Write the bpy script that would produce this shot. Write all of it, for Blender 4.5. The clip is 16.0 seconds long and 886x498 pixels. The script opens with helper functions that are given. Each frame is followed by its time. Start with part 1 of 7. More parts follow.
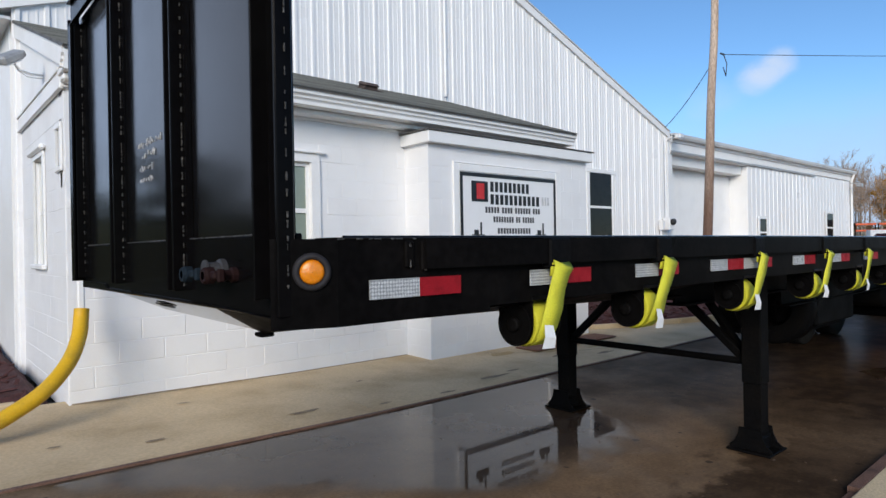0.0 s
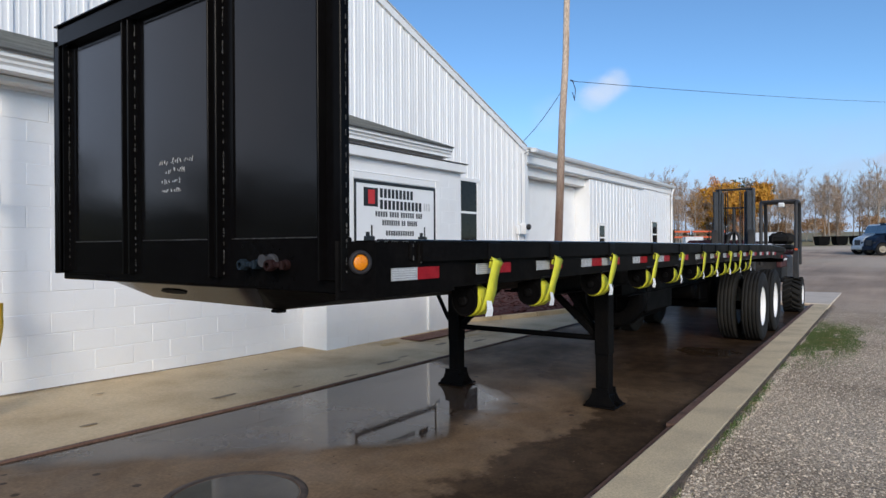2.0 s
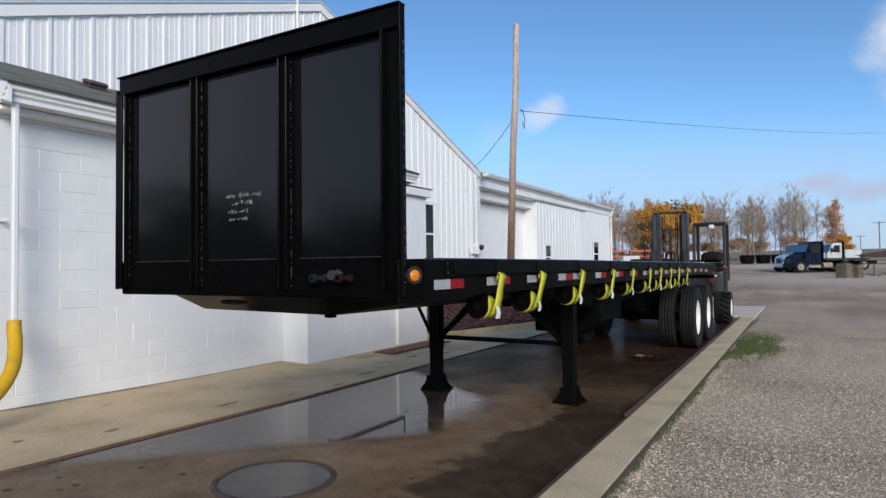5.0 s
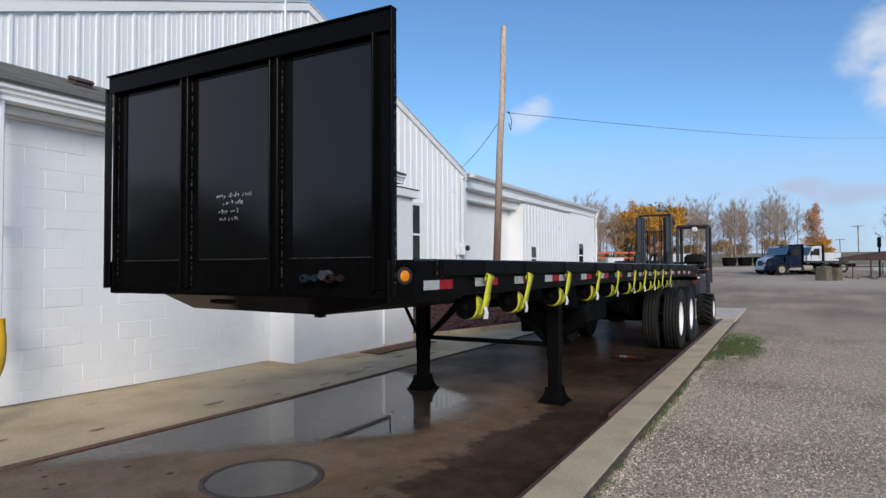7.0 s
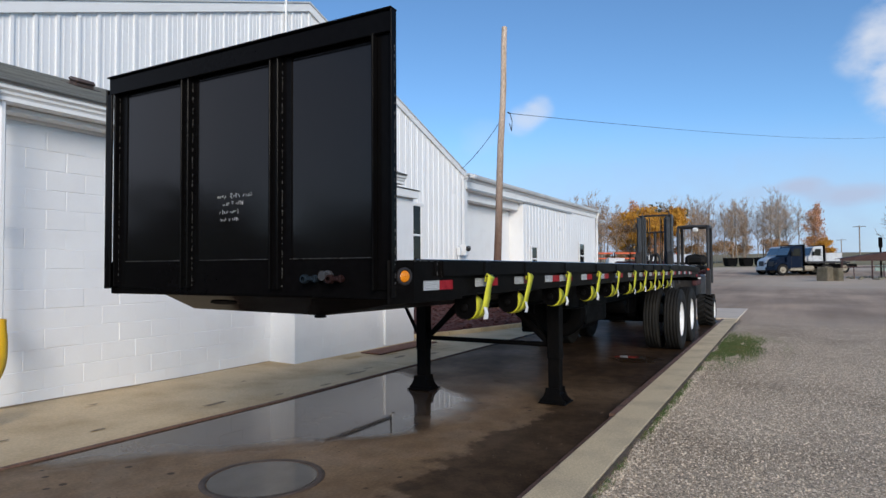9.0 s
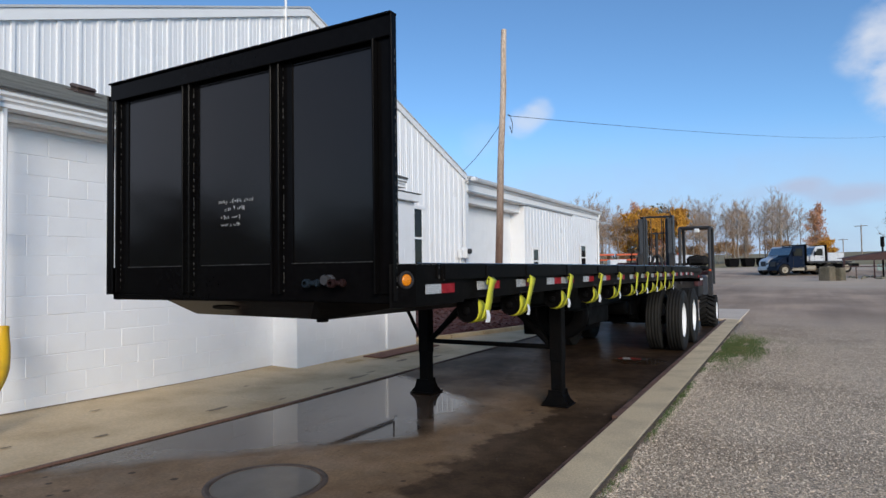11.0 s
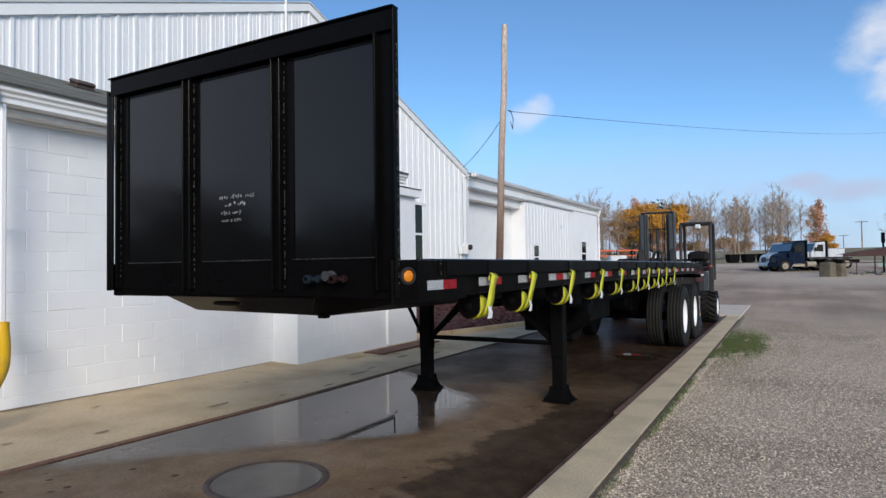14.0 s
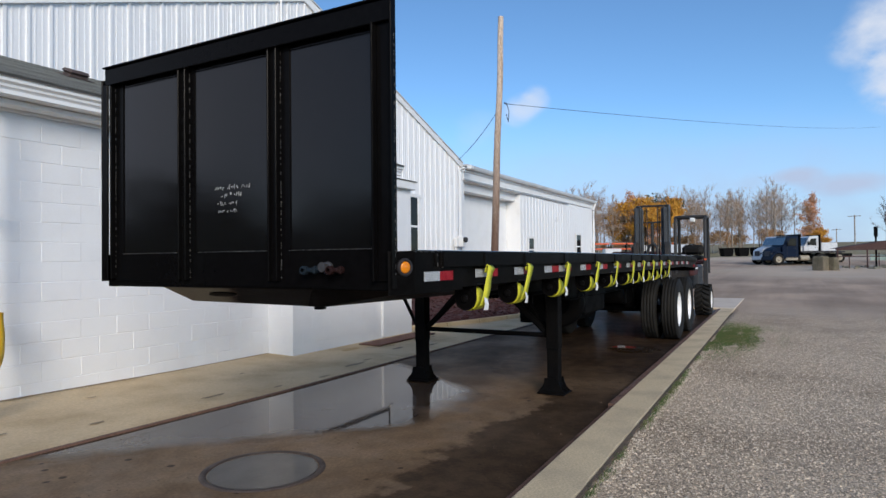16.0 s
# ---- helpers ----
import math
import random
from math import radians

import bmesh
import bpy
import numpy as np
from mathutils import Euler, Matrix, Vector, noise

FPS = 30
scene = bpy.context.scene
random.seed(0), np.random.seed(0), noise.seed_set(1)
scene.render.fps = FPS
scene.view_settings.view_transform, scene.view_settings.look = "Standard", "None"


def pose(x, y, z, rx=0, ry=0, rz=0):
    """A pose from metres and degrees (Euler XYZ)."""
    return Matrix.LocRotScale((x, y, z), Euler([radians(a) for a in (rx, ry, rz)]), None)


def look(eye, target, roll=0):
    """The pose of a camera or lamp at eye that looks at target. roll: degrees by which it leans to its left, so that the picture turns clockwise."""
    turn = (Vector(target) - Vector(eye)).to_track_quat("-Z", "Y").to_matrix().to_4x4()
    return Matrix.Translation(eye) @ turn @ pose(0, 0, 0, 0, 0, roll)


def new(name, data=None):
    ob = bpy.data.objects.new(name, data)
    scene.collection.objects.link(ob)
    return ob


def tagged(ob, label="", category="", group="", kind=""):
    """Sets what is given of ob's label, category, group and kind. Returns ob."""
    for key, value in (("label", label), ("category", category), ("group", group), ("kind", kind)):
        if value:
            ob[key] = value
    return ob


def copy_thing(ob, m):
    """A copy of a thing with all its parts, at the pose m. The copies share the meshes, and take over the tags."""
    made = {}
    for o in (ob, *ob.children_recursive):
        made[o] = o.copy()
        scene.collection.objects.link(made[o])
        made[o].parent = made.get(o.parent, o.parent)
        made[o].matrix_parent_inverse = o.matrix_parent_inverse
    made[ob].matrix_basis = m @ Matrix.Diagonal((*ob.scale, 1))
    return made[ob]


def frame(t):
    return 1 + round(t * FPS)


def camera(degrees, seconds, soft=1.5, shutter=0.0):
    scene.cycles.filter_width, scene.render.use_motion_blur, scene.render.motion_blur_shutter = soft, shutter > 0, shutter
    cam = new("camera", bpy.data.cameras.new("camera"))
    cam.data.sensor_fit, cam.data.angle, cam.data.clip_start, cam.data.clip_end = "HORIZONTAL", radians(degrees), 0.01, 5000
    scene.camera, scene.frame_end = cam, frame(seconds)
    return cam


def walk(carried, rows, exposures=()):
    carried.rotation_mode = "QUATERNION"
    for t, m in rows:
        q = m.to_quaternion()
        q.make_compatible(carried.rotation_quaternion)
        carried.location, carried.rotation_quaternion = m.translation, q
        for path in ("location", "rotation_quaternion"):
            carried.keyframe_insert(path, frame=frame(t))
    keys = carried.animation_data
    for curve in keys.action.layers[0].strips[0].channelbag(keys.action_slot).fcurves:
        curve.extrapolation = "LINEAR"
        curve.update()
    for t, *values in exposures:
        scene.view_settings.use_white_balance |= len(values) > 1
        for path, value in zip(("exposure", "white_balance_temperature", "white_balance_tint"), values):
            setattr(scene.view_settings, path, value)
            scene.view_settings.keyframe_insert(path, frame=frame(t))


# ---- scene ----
cam = camera(71.0, 16.0)
PATH = [
    (0, (-0.694, -1.298, 1.42), (0.6197, 0.211, 1.4165), -1.0),
    (0.5, (-0.936, -1.407, 1.441), (0.536, -0.053, 1.432), 0.5),
    (1, (-1.188, -1.424, 1.433), (0.42, -0.236, 1.385), -0.6),
    (1.5, (-1.43, -1.501, 1.403), (0.179, -0.315, 1.328), 0.2),
    (2, (-1.639, -1.564, 1.423), (-0.016, -0.394, 1.417), -0.3),
    (2.5, (-1.844, -1.552, 1.417), (-0.184, -0.437, 1.415), -1.5),
    (3, (-2.028, -1.544, 1.414), (-0.324, -0.497, 1.395), -0.8),
    (3.2, (-2.081, -1.555, 1.418), (-0.389, -0.488, 1.446), -0.2),
    (5.3, (-2.527, -1.64, 1.407), (-0.794, -0.644, 1.466), -0.6),
    (5.5, (-2.532, -1.638, 1.41), (-0.788, -0.66, 1.463), -0.4),
    (6, (-2.546, -1.641, 1.408), (-0.794, -0.677, 1.444), -0.3),
    (6.5, (-2.549, -1.641, 1.409), (-0.797, -0.68, 1.46), -0.1),
    (7, (-2.554, -1.644, 1.41), (-0.808, -0.67, 1.469), -0.3),
    (7.5, (-2.554, -1.648, 1.412), (-0.801, -0.688, 1.483), -0.1),
    (8, (-2.554, -1.653, 1.413), (-0.804, -0.687, 1.485), -0.2),
    (8.5, (-2.555, -1.652, 1.409), (-0.808, -0.679, 1.471), -0.2),
    (11, (-2.558, -1.651, 1.412), (-0.816, -0.671, 1.482), -0.8),
    (11.5, (-2.556, -1.647, 1.407), (-0.811, -0.673, 1.478), -0.9),
    (12, (-2.555, -1.645, 1.411), (-0.819, -0.654, 1.483), -0.7),
    (12.5, (-2.555, -1.649, 1.41), (-0.809, -0.676, 1.479), -0.9),
    (13, (-2.549, -1.644, 1.407), (-0.805, -0.667, 1.463), -1.0),
    (13.5, (-2.548, -1.64, 1.408), (-0.805, -0.661, 1.471), -0.8),
    (14, (-2.545, -1.633, 1.412), (-0.803, -0.652, 1.469), -0.8),
    (14.5, (-2.55, -1.633, 1.406), (-0.802, -0.662, 1.455), -0.5),
    (15, (-2.551, -1.633, 1.408), (-0.803, -0.662, 1.463), -0.4),
    (15.5, (-2.549, -1.624, 1.409), (-0.797, -0.661, 1.459), -0.6),
    (16, (-2.551, -1.625, 1.406), (-0.801, -0.658, 1.439), -0.6),
]
EXPOSURES = [(0.0, 0.45), (3.0, 0.46), (5.5, 0.40), (8.5, 0.39), (11.0, 0.38), (11.5, 0.45), (13.0, 0.46), (15.0, 0.44), (16.0, 0.43)]
walk(cam, [(t, look(eye, target, roll)) for t, eye, target, roll in PATH], EXPOSURES)
SKY, SUN, SUN_ANGLE = 0.118, 2.3, 26.0
CLEAR = (0.88, 1.02, 1.05)
WHITE, LILAC, HAZE = (4.7, 5.0, 5.6, 1), (3.5, 3.5, 4.3, 1), (2.75, 3.5, 4.9, 1)
# direction, size, strength, flatness, softness, colour
SKY_PATCHES = [((0.9472, -0.1463, 0.2854), 0.0837, 0.75, 0.90, 2.2, WHITE),
          ((0.9581, -0.0947, 0.2703), 0.0509, 0.60, 1.40, 2.2, WHITE),
          ((0.9671, -0.1269, 0.2203), 0.0564, 0.70, 1.30, 2.2, WHITE),
          ((0.9585, -0.168, 0.2302), 0.0864, 0.80, 1.00, 2.0, WHITE),
          ((0.9026, 0.3665, 0.2257), 0.0309, 0.36, 1.20, 2.4, WHITE),
          ((0.9053, 0.3524, 0.2371), 0.0328, 0.45, 1.30, 2.4, WHITE),
          ((0.9093, 0.3352, 0.2465), 0.0309, 0.42, 1.30, 2.4, WHITE),
          ((0.884, 0.4205, 0.2045), 0.0546, 0.15, 1.60, 1.6, WHITE),
          ((0.9938, -0.0143, 0.11), 0.0455, 0.80, 2.60, 1.0, LILAC),
          ((0.9927, -0.0742, 0.0947), 0.0746, 0.80, 3.80, 1.0, LILAC),
          ((0.9933, 0.0453, 0.1062), 0.0455, 0.25, 2.60, 1.6, LILAC),
          ((0.96, 0.22, 0.0), 0.95, 0.95, 4.0, 0.3, HAZE),
          # unseen bright sky added behind the viewer for the headboard panels to reflect
          ((-0.45, 0.86, 0.2), 0.8, 0.9, 1.6, 0.5, (4.0, 4.4, 5.3, 1)),
          ((-0.22, 0.94, 0.24), 0.4, 0.55, 1.3, 0.6, (5.8, 7.6, 10.8, 1))]

# Flatbed trailer in a wash bay beside a white block and metal building.
# x runs back along the trailer from its nose, y from its kerb side to the building, z up.

# ---- world and sun ----
SUN_FROM = Vector((-0.68, -0.585, 0.37)).normalized()
world = bpy.data.worlds.new("sky")
scene.world = world
world.use_nodes = True


def build_sky():
    nt = world.node_tree
    nt.nodes.clear()
    out = nt.nodes.new("ShaderNodeOutputWorld")
    bg = nt.nodes.new("ShaderNodeBackground")
    sky = nt.nodes.new("ShaderNodeTexSky")
    sky.sky_type = "NISHITA"
    sky.sun_disc = False
    sky.sun_elevation = math.asin(SUN_FROM.z)
    sky.sun_rotation = math.atan2(SUN_FROM.x, SUN_FROM.y)
    sky.air_density, sky.dust_density, sky.ozone_density = 1.0, 0.0, 4.0
    sky.altitude = 1500
    bg.inputs["Strength"].default_value = SKY
    coord = nt.nodes.new("ShaderNodeTexCoord")

    def op(kind, a, b=None):
        n = nt.nodes.new("ShaderNodeMath")
        n.operation = kind
        for s, v in zip(n.inputs, (a, b)):
            if v is None:
                continue
            if isinstance(v, (int, float)):
                s.default_value = v
            else:
                nt.links.new(v, s)
        return n.outputs[0]

    # thin torn clouds, horizon haze and two added glows: drawn-out noise, each within its own patch of sky
    stretch = nt.nodes.new("ShaderNodeMapping")
    stretch.inputs["Scale"].default_value = (1.0, 1.0, 1.5)
    nt.links.new(coord.outputs["Generated"], stretch.inputs["Vector"])
    wisp = nt.nodes.new("ShaderNodeTexNoise")
    wisp.inputs["Scale"].default_value = 19.0
    wisp.inputs["Detail"].default_value = 5.0
    wisp.inputs["Roughness"].default_value = 0.52
    nt.links.new(stretch.outputs[0], wisp.inputs["Vector"])
    clear = nt.nodes.new("ShaderNodeVectorMath")
    clear.operation = "MULTIPLY"
    nt.links.new(sky.outputs[0], clear.inputs[0])
    clear.inputs[1].default_value = CLEAR
    colour = clear.outputs[0]
    for centre, size, strength, flat, ragged, tint in SKY_PATCHES:
        c = Vector(centre).normalized()
        off = nt.nodes.new("ShaderNodeVectorMath")
        off.operation = "SUBTRACT"
        nt.links.new(coord.outputs["Generated"], off.inputs[0])
        off.inputs[1].default_value = c
        squash = nt.nodes.new("ShaderNodeVectorMath")
        squash.operation = "MULTIPLY"
        nt.links.new(off.outputs[0], squash.inputs[0])
        squash.inputs[1].default_value = (1, 1, flat)
        d = nt.nodes.new("ShaderNodeVectorMath")
        d.operation = "LENGTH"
        nt.links.new(squash.outputs[0], d.inputs[0])
        near = op("SUBTRACT", 1.0, op("DIVIDE", d.outputs["Value"], size))
        body = op("ADD", op("MULTIPLY", near, 1.3), op("MULTIPLY", op("SUBTRACT", wisp.outputs[0], 0.5), ragged))
        body = op("MULTIPLY", op("MAXIMUM", op("MULTIPLY", op("MINIMUM", body, 1.0), op("MINIMUM", op("MAXIMUM", op("MULTIPLY", near, 3.0), 0.0), 1.0)), 0.0), strength)
        mix = nt.nodes.new("ShaderNodeMix")
        mix.data_type = "RGBA"
        nt.links.new(body, mix.inputs[0])
        nt.links.new(colour, mix.inputs[6])
        mix.inputs[7].default_value = tint
        colour = mix.outputs[2]
    nt.links.new(colour, bg.inputs["Color"])
    nt.links.new(bg.outputs[0], out.inputs["Surface"])


build_sky()
sun = new("sun", bpy.data.lights.new("sun", "SUN"))
sun.data.energy = SUN
sun.data.angle = radians(SUN_ANGLE)
sun.data.color = (1.0, 0.91, 0.78)
sun.matrix_world = look(SUN_FROM * 60, (0, 0, 0))


# ---- materials ----
def material(name, colour, rough=0.6, metal=0.0, vary=0.15, scale=6.0, fine=60.0, bump=0.1, bump_scale=None, other=None,
             amount=0.5, spec=0.5, coat=0.0, random=0.0, rough_vary=0.1, stretch=(1, 1, 1)):
    """A surface with broad stains, fine grain, relief and uneven gloss. other: a second colour in broad patches."""
    m = bpy.data.materials.new(name)
    m.use_nodes = True
    nt = m.node_tree
    b = nt.nodes["Principled BSDF"]
    b.inputs["Metallic"].default_value = metal
    b.inputs["Specular IOR Level"].default_value = spec
    b.inputs["Coat Weight"].default_value = coat
    b.inputs["Coat Roughness"].default_value = 0.08
    geo = nt.nodes.new("ShaderNodeNewGeometry")
    mp = nt.nodes.new("ShaderNodeMapping")
    mp.inputs["Scale"].default_value = stretch
    nt.links.new(geo.outputs["Position"], mp.inputs["Vector"])

    def noise_at(s, detail=4.0):
        n = nt.nodes.new("ShaderNodeTexNoise")
        n.inputs["Scale"].default_value = s
        n.inputs["Detail"].default_value = detail
        nt.links.new(mp.outputs[0], n.inputs["Vector"])
        return n.outputs[0]

    def remap(v, a, c, lo, hi):
        n = nt.nodes.new("ShaderNodeMapRange")
        n.inputs[1].default_value, n.inputs[2].default_value, n.inputs[3].default_value, n.inputs[4].default_value = a, c, lo, hi
        nt.links.new(v, n.inputs[0])
        return n.outputs[0]

    broad, grain = noise_at(scale), noise_at(fine, 3.0)
    col = nt.nodes.new("ShaderNodeMix")
    col.data_type = "RGBA"
    col.inputs[6].default_value = (*colour, 1)
    col.inputs[7].default_value = (*(other or [c * 0.75 for c in colour]), 1)
    nt.links.new(remap(broad, 0.62 - 0.28 * amount, 0.72, 0.0, 1.0), col.inputs[0])
    hsv = nt.nodes.new("ShaderNodeHueSaturation")
    nt.links.new(col.outputs[2], hsv.inputs["Color"])
    value = remap(grain, 0.3, 0.7, 1 - vary, 1 + vary)
    if random:
        info = nt.nodes.new("ShaderNodeObjectInfo")
        mul = nt.nodes.new("ShaderNodeMath")
        mul.operation = "MULTIPLY"
        nt.links.new(value, mul.inputs[0])
        nt.links.new(remap(info.outputs["Random"], 0, 1, 1 - random, 1 + random), mul.inputs[1])
        value = mul.outputs[0]
    nt.links.new(value, hsv.inputs["Value"])
    nt.links.new(hsv.outputs[0], b.inputs["Base Color"])
    nt.links.new(remap(broad, 0.3, 0.7, max(rough - rough_vary, 0.02), min(rough + rough_vary, 1.0)), b.inputs["Roughness"])
    if bump:
        bp = nt.nodes.new("ShaderNodeBump")
        bp.inputs["Strength"].default_value = bump
        bp.inputs["Distance"].default_value = 0.01
        nt.links.new(noise_at(bump_scale or fine, 4.0), bp.inputs["Height"])
        nt.links.new(bp.outputs[0], b.inputs["Normal"])
    return m


# ---- mesh building ----
class Shape:
    """Gathers vertices and faces for one mesh."""

    def __init__(self):
        self.v, self.f, self.s = [], [], []

    def add(self, verts, faces, smooth=False):
        n = len(self.v)
        self.v += [tuple(p) for p in verts]
        self.f += [tuple(i + n for i in f) for f in faces]
        self.s += [smooth] * len(faces)
        return self

    def box(self, x0, x1, y0, y1, z0, z1, c=0.0, m=None):
        """A box with chamfered edges of width c, turned and moved by m."""
        lo, hi = (min(x0, x1), min(y0, y1), min(z0, z1)), (max(x0, x1), max(y0, y1), max(z0, z1))
        c = min(c, 0.49 * min(h - l for l, h in zip(lo, hi)))
        verts, faces = [], []
        if c <= 0:
            verts = [(x, y, z) for z in (lo[2], hi[2]) for y in (lo[1], hi[1]) for x in (lo[0], hi[0])]
            faces = [(0, 2, 3, 1), (4, 5, 7, 6), (0, 1, 5, 4), (2, 6, 7, 3), (0, 4, 6, 2), (1, 3, 7, 5)]
        else:
            idx = {}
            for sx in (0, 1):
                for sy in (0, 1):
                    for sz in (0, 1):
                        for ax in range(3):
                            s = (sx, sy, sz)
                            p = [(hi[k] if s[k] else lo[k]) + (0 if k == ax else (-c if s[k] else c)) for k in range(3)]
                            idx[sx, sy, sz, ax] = len(verts)
                            verts.append(tuple(p))
            for ax in range(3):
                for side in (0, 1):
                    o = [k for k in range(3) if k != ax]
                    ring = []
                    for a, b in ((0, 0), (1, 0), (1, 1), (0, 1)):
                        s = [0, 0, 0]
                        s[ax], s[o[0]], s[o[1]] = side, a, b
                        ring.append(idx[(*s, ax)])
                    flip = (side == 0) != (ax == 1)
                    faces.append(tuple(reversed(ring)) if flip else tuple(ring))
            for ax in range(3):
                o = [k for k in range(3) if k != ax]
                for a in (0, 1):
                    for b in (0, 1):
                        s0, s1 = [0, 0, 0], [0, 0, 0]
                        s0[ax], s1[ax] = 0, 1
                        s0[o[0]] = s1[o[0]] = a
                        s0[o[1]] = s1[o[1]] = b
                        q = (idx[(*s0, o[0])], idx[(*s1, o[0])], idx[(*s1, o[1])], idx[(*s0, o[1])])
                        flip = (a == b) != (ax == 1)
                        faces.append(q if not flip else tuple(reversed(q)))
            for sx in (0, 1):
                for sy in (0, 1):
                    for sz in (0, 1):
                        t = (idx[sx, sy, sz, 0], idx[sx, sy, sz, 1], idx[sx, sy, sz, 2])
                        faces.append(t if (sx + sy + sz) % 2 == 1 else tuple(reversed(t)))
        if m is not None:
            verts = [m @ Vector(p) for p in verts]
        return self.add(verts, faces)

    def tube(self, points, radius, seg=10, caps=True, square=False):
        """A round (or square) bar swept along points; radius may be a list."""
        pts = [Vector(p) for p in points]
        rad = radius if isinstance(radius, (list, tuple)) else [radius] * len(pts)
        verts, faces = [], []
        d0 = (pts[1] - pts[0]).normalized()
        up = Vector((0, 0, 1)) if abs(d0.z) < 0.95 else Vector((1, 0, 0))
        side = d0.cross(up).normalized()
        for i, p in enumerate(pts):
            d = (pts[min(i + 1, len(pts) - 1)] - pts[max(i - 1, 0)]).normalized()
            side = (side - d * side.dot(d)).normalized()
            top = side.cross(d)
            for k in range(seg):
                a = 2 * math.pi * (k + (0.5 if square else 0)) / seg
                verts.append(p + (side * math.cos(a) + top * math.sin(a)) * rad[i])
        for i in range(len(pts) - 1):
            for k in range(seg):
                a, b = i * seg + k, i * seg + (k + 1) % seg
                faces.append((a, a + seg, b + seg, b))
        self.add(verts, faces, not square)
        if caps:
            n = len(pts) - 1
            self.add([verts[k] for k in range(seg)], [tuple(range(seg))])
            self.add([verts[n * seg + k] for k in range(seg)], [tuple(reversed(range(seg)))])
        return self

    def beam(self, p0, p1, w, h=None):
        """A straight bar of rectangular section, w across and h up."""
        p0, p1 = Vector(p0), Vector(p1)
        d = p1 - p0
        m = Matrix.Translation((p0 + p1) / 2) @ d.to_track_quat("X", "Z").to_matrix().to_4x4()
        h = h or w
        return self.box(-d.length / 2, d.length / 2, -w / 2, w / 2, -h / 2, h / 2, min(w, h) * 0.12, m)

    def lathe(self, profile, centre, axis="y", seg=32, smooth=True):
        """A ring of (radius, along) turned round an axis through centre."""
        c = Vector(centre)
        verts, faces = [], []
        n = len(profile)
        for k in range(seg):
            a = 2 * math.pi * k / seg
            for r, t in profile:
                u, w = r * math.cos(a), r * math.sin(a)
                verts.append(c + Vector({"x": (t, u, w), "y": (u, t, w), "z": (u, w, t)}[axis]))
        for k in range(seg):
            for i in range(n - 1):
                a, b = k * n + i, ((k + 1) % seg) * n + i
                faces.append((a, a + 1, b + 1, b) if axis != "y" else (a, b, b + 1, a + 1))
        return self.add(verts, faces, smooth)

    def prism(self, outline, depth, m=None):
        """An outline of (x, z) in the plane y = 0 given thickness depth along y."""
        n = len(outline)
        verts = [(x, 0, z) for x, z in outline] + [(x, depth, z) for x, z in outline]
        faces = [tuple(range(n)), tuple(reversed(range(n, 2 * n)))]
        faces += [(i, i + n, (i + 1) % n + n, (i + 1) % n) for i in range(n)]
        if m is not None:
            verts = [m @ Vector(p) for p in verts]
        return self.add(verts, faces)

    def ball(self, c, r, seg=10, rings=6, squash=1.0):
        prof = [(r * math.sin(math.pi * i / rings) + 1e-4, -r * math.cos(math.pi * i / rings) * squash) for i in range(rings + 1)]
        return self.lathe(prof, c, "z", seg)

    def mesh(self, name):
        me = bpy.data.meshes.new(name)
        me.from_pydata(self.v, [], self.f)
        me.polygons.foreach_set("use_smooth", self.s)
        bm = bmesh.new()
        bm.from_mesh(me)
        bmesh.ops.recalc_face_normals(bm, faces=bm.faces)
        bm.to_mesh(me)
        bm.free()
        return me


def part(name, shape, mat, parent=None, label=""):
    """One mesh object, under parent if one is given."""
    me = shape.mesh(name) if isinstance(shape, Shape) else shape
    if mat is not None and not me.materials:
        me.materials.append(mat)
    ob = new(name, me)
    ob.parent = parent
    return tagged(ob, label)


def thing(name, label, category, group="", kind="", at=(0, 0, 0)):
    ob = new(name)
    ob.empty_display_size = 0.2
    ob.location = at
    return tagged(ob, label, category, group, kind)


def whole(name, shape, mat, label, category, kind="", group=""):
    return tagged(part(name, shape, mat), label, category, group, kind)


def S():
    return Shape()


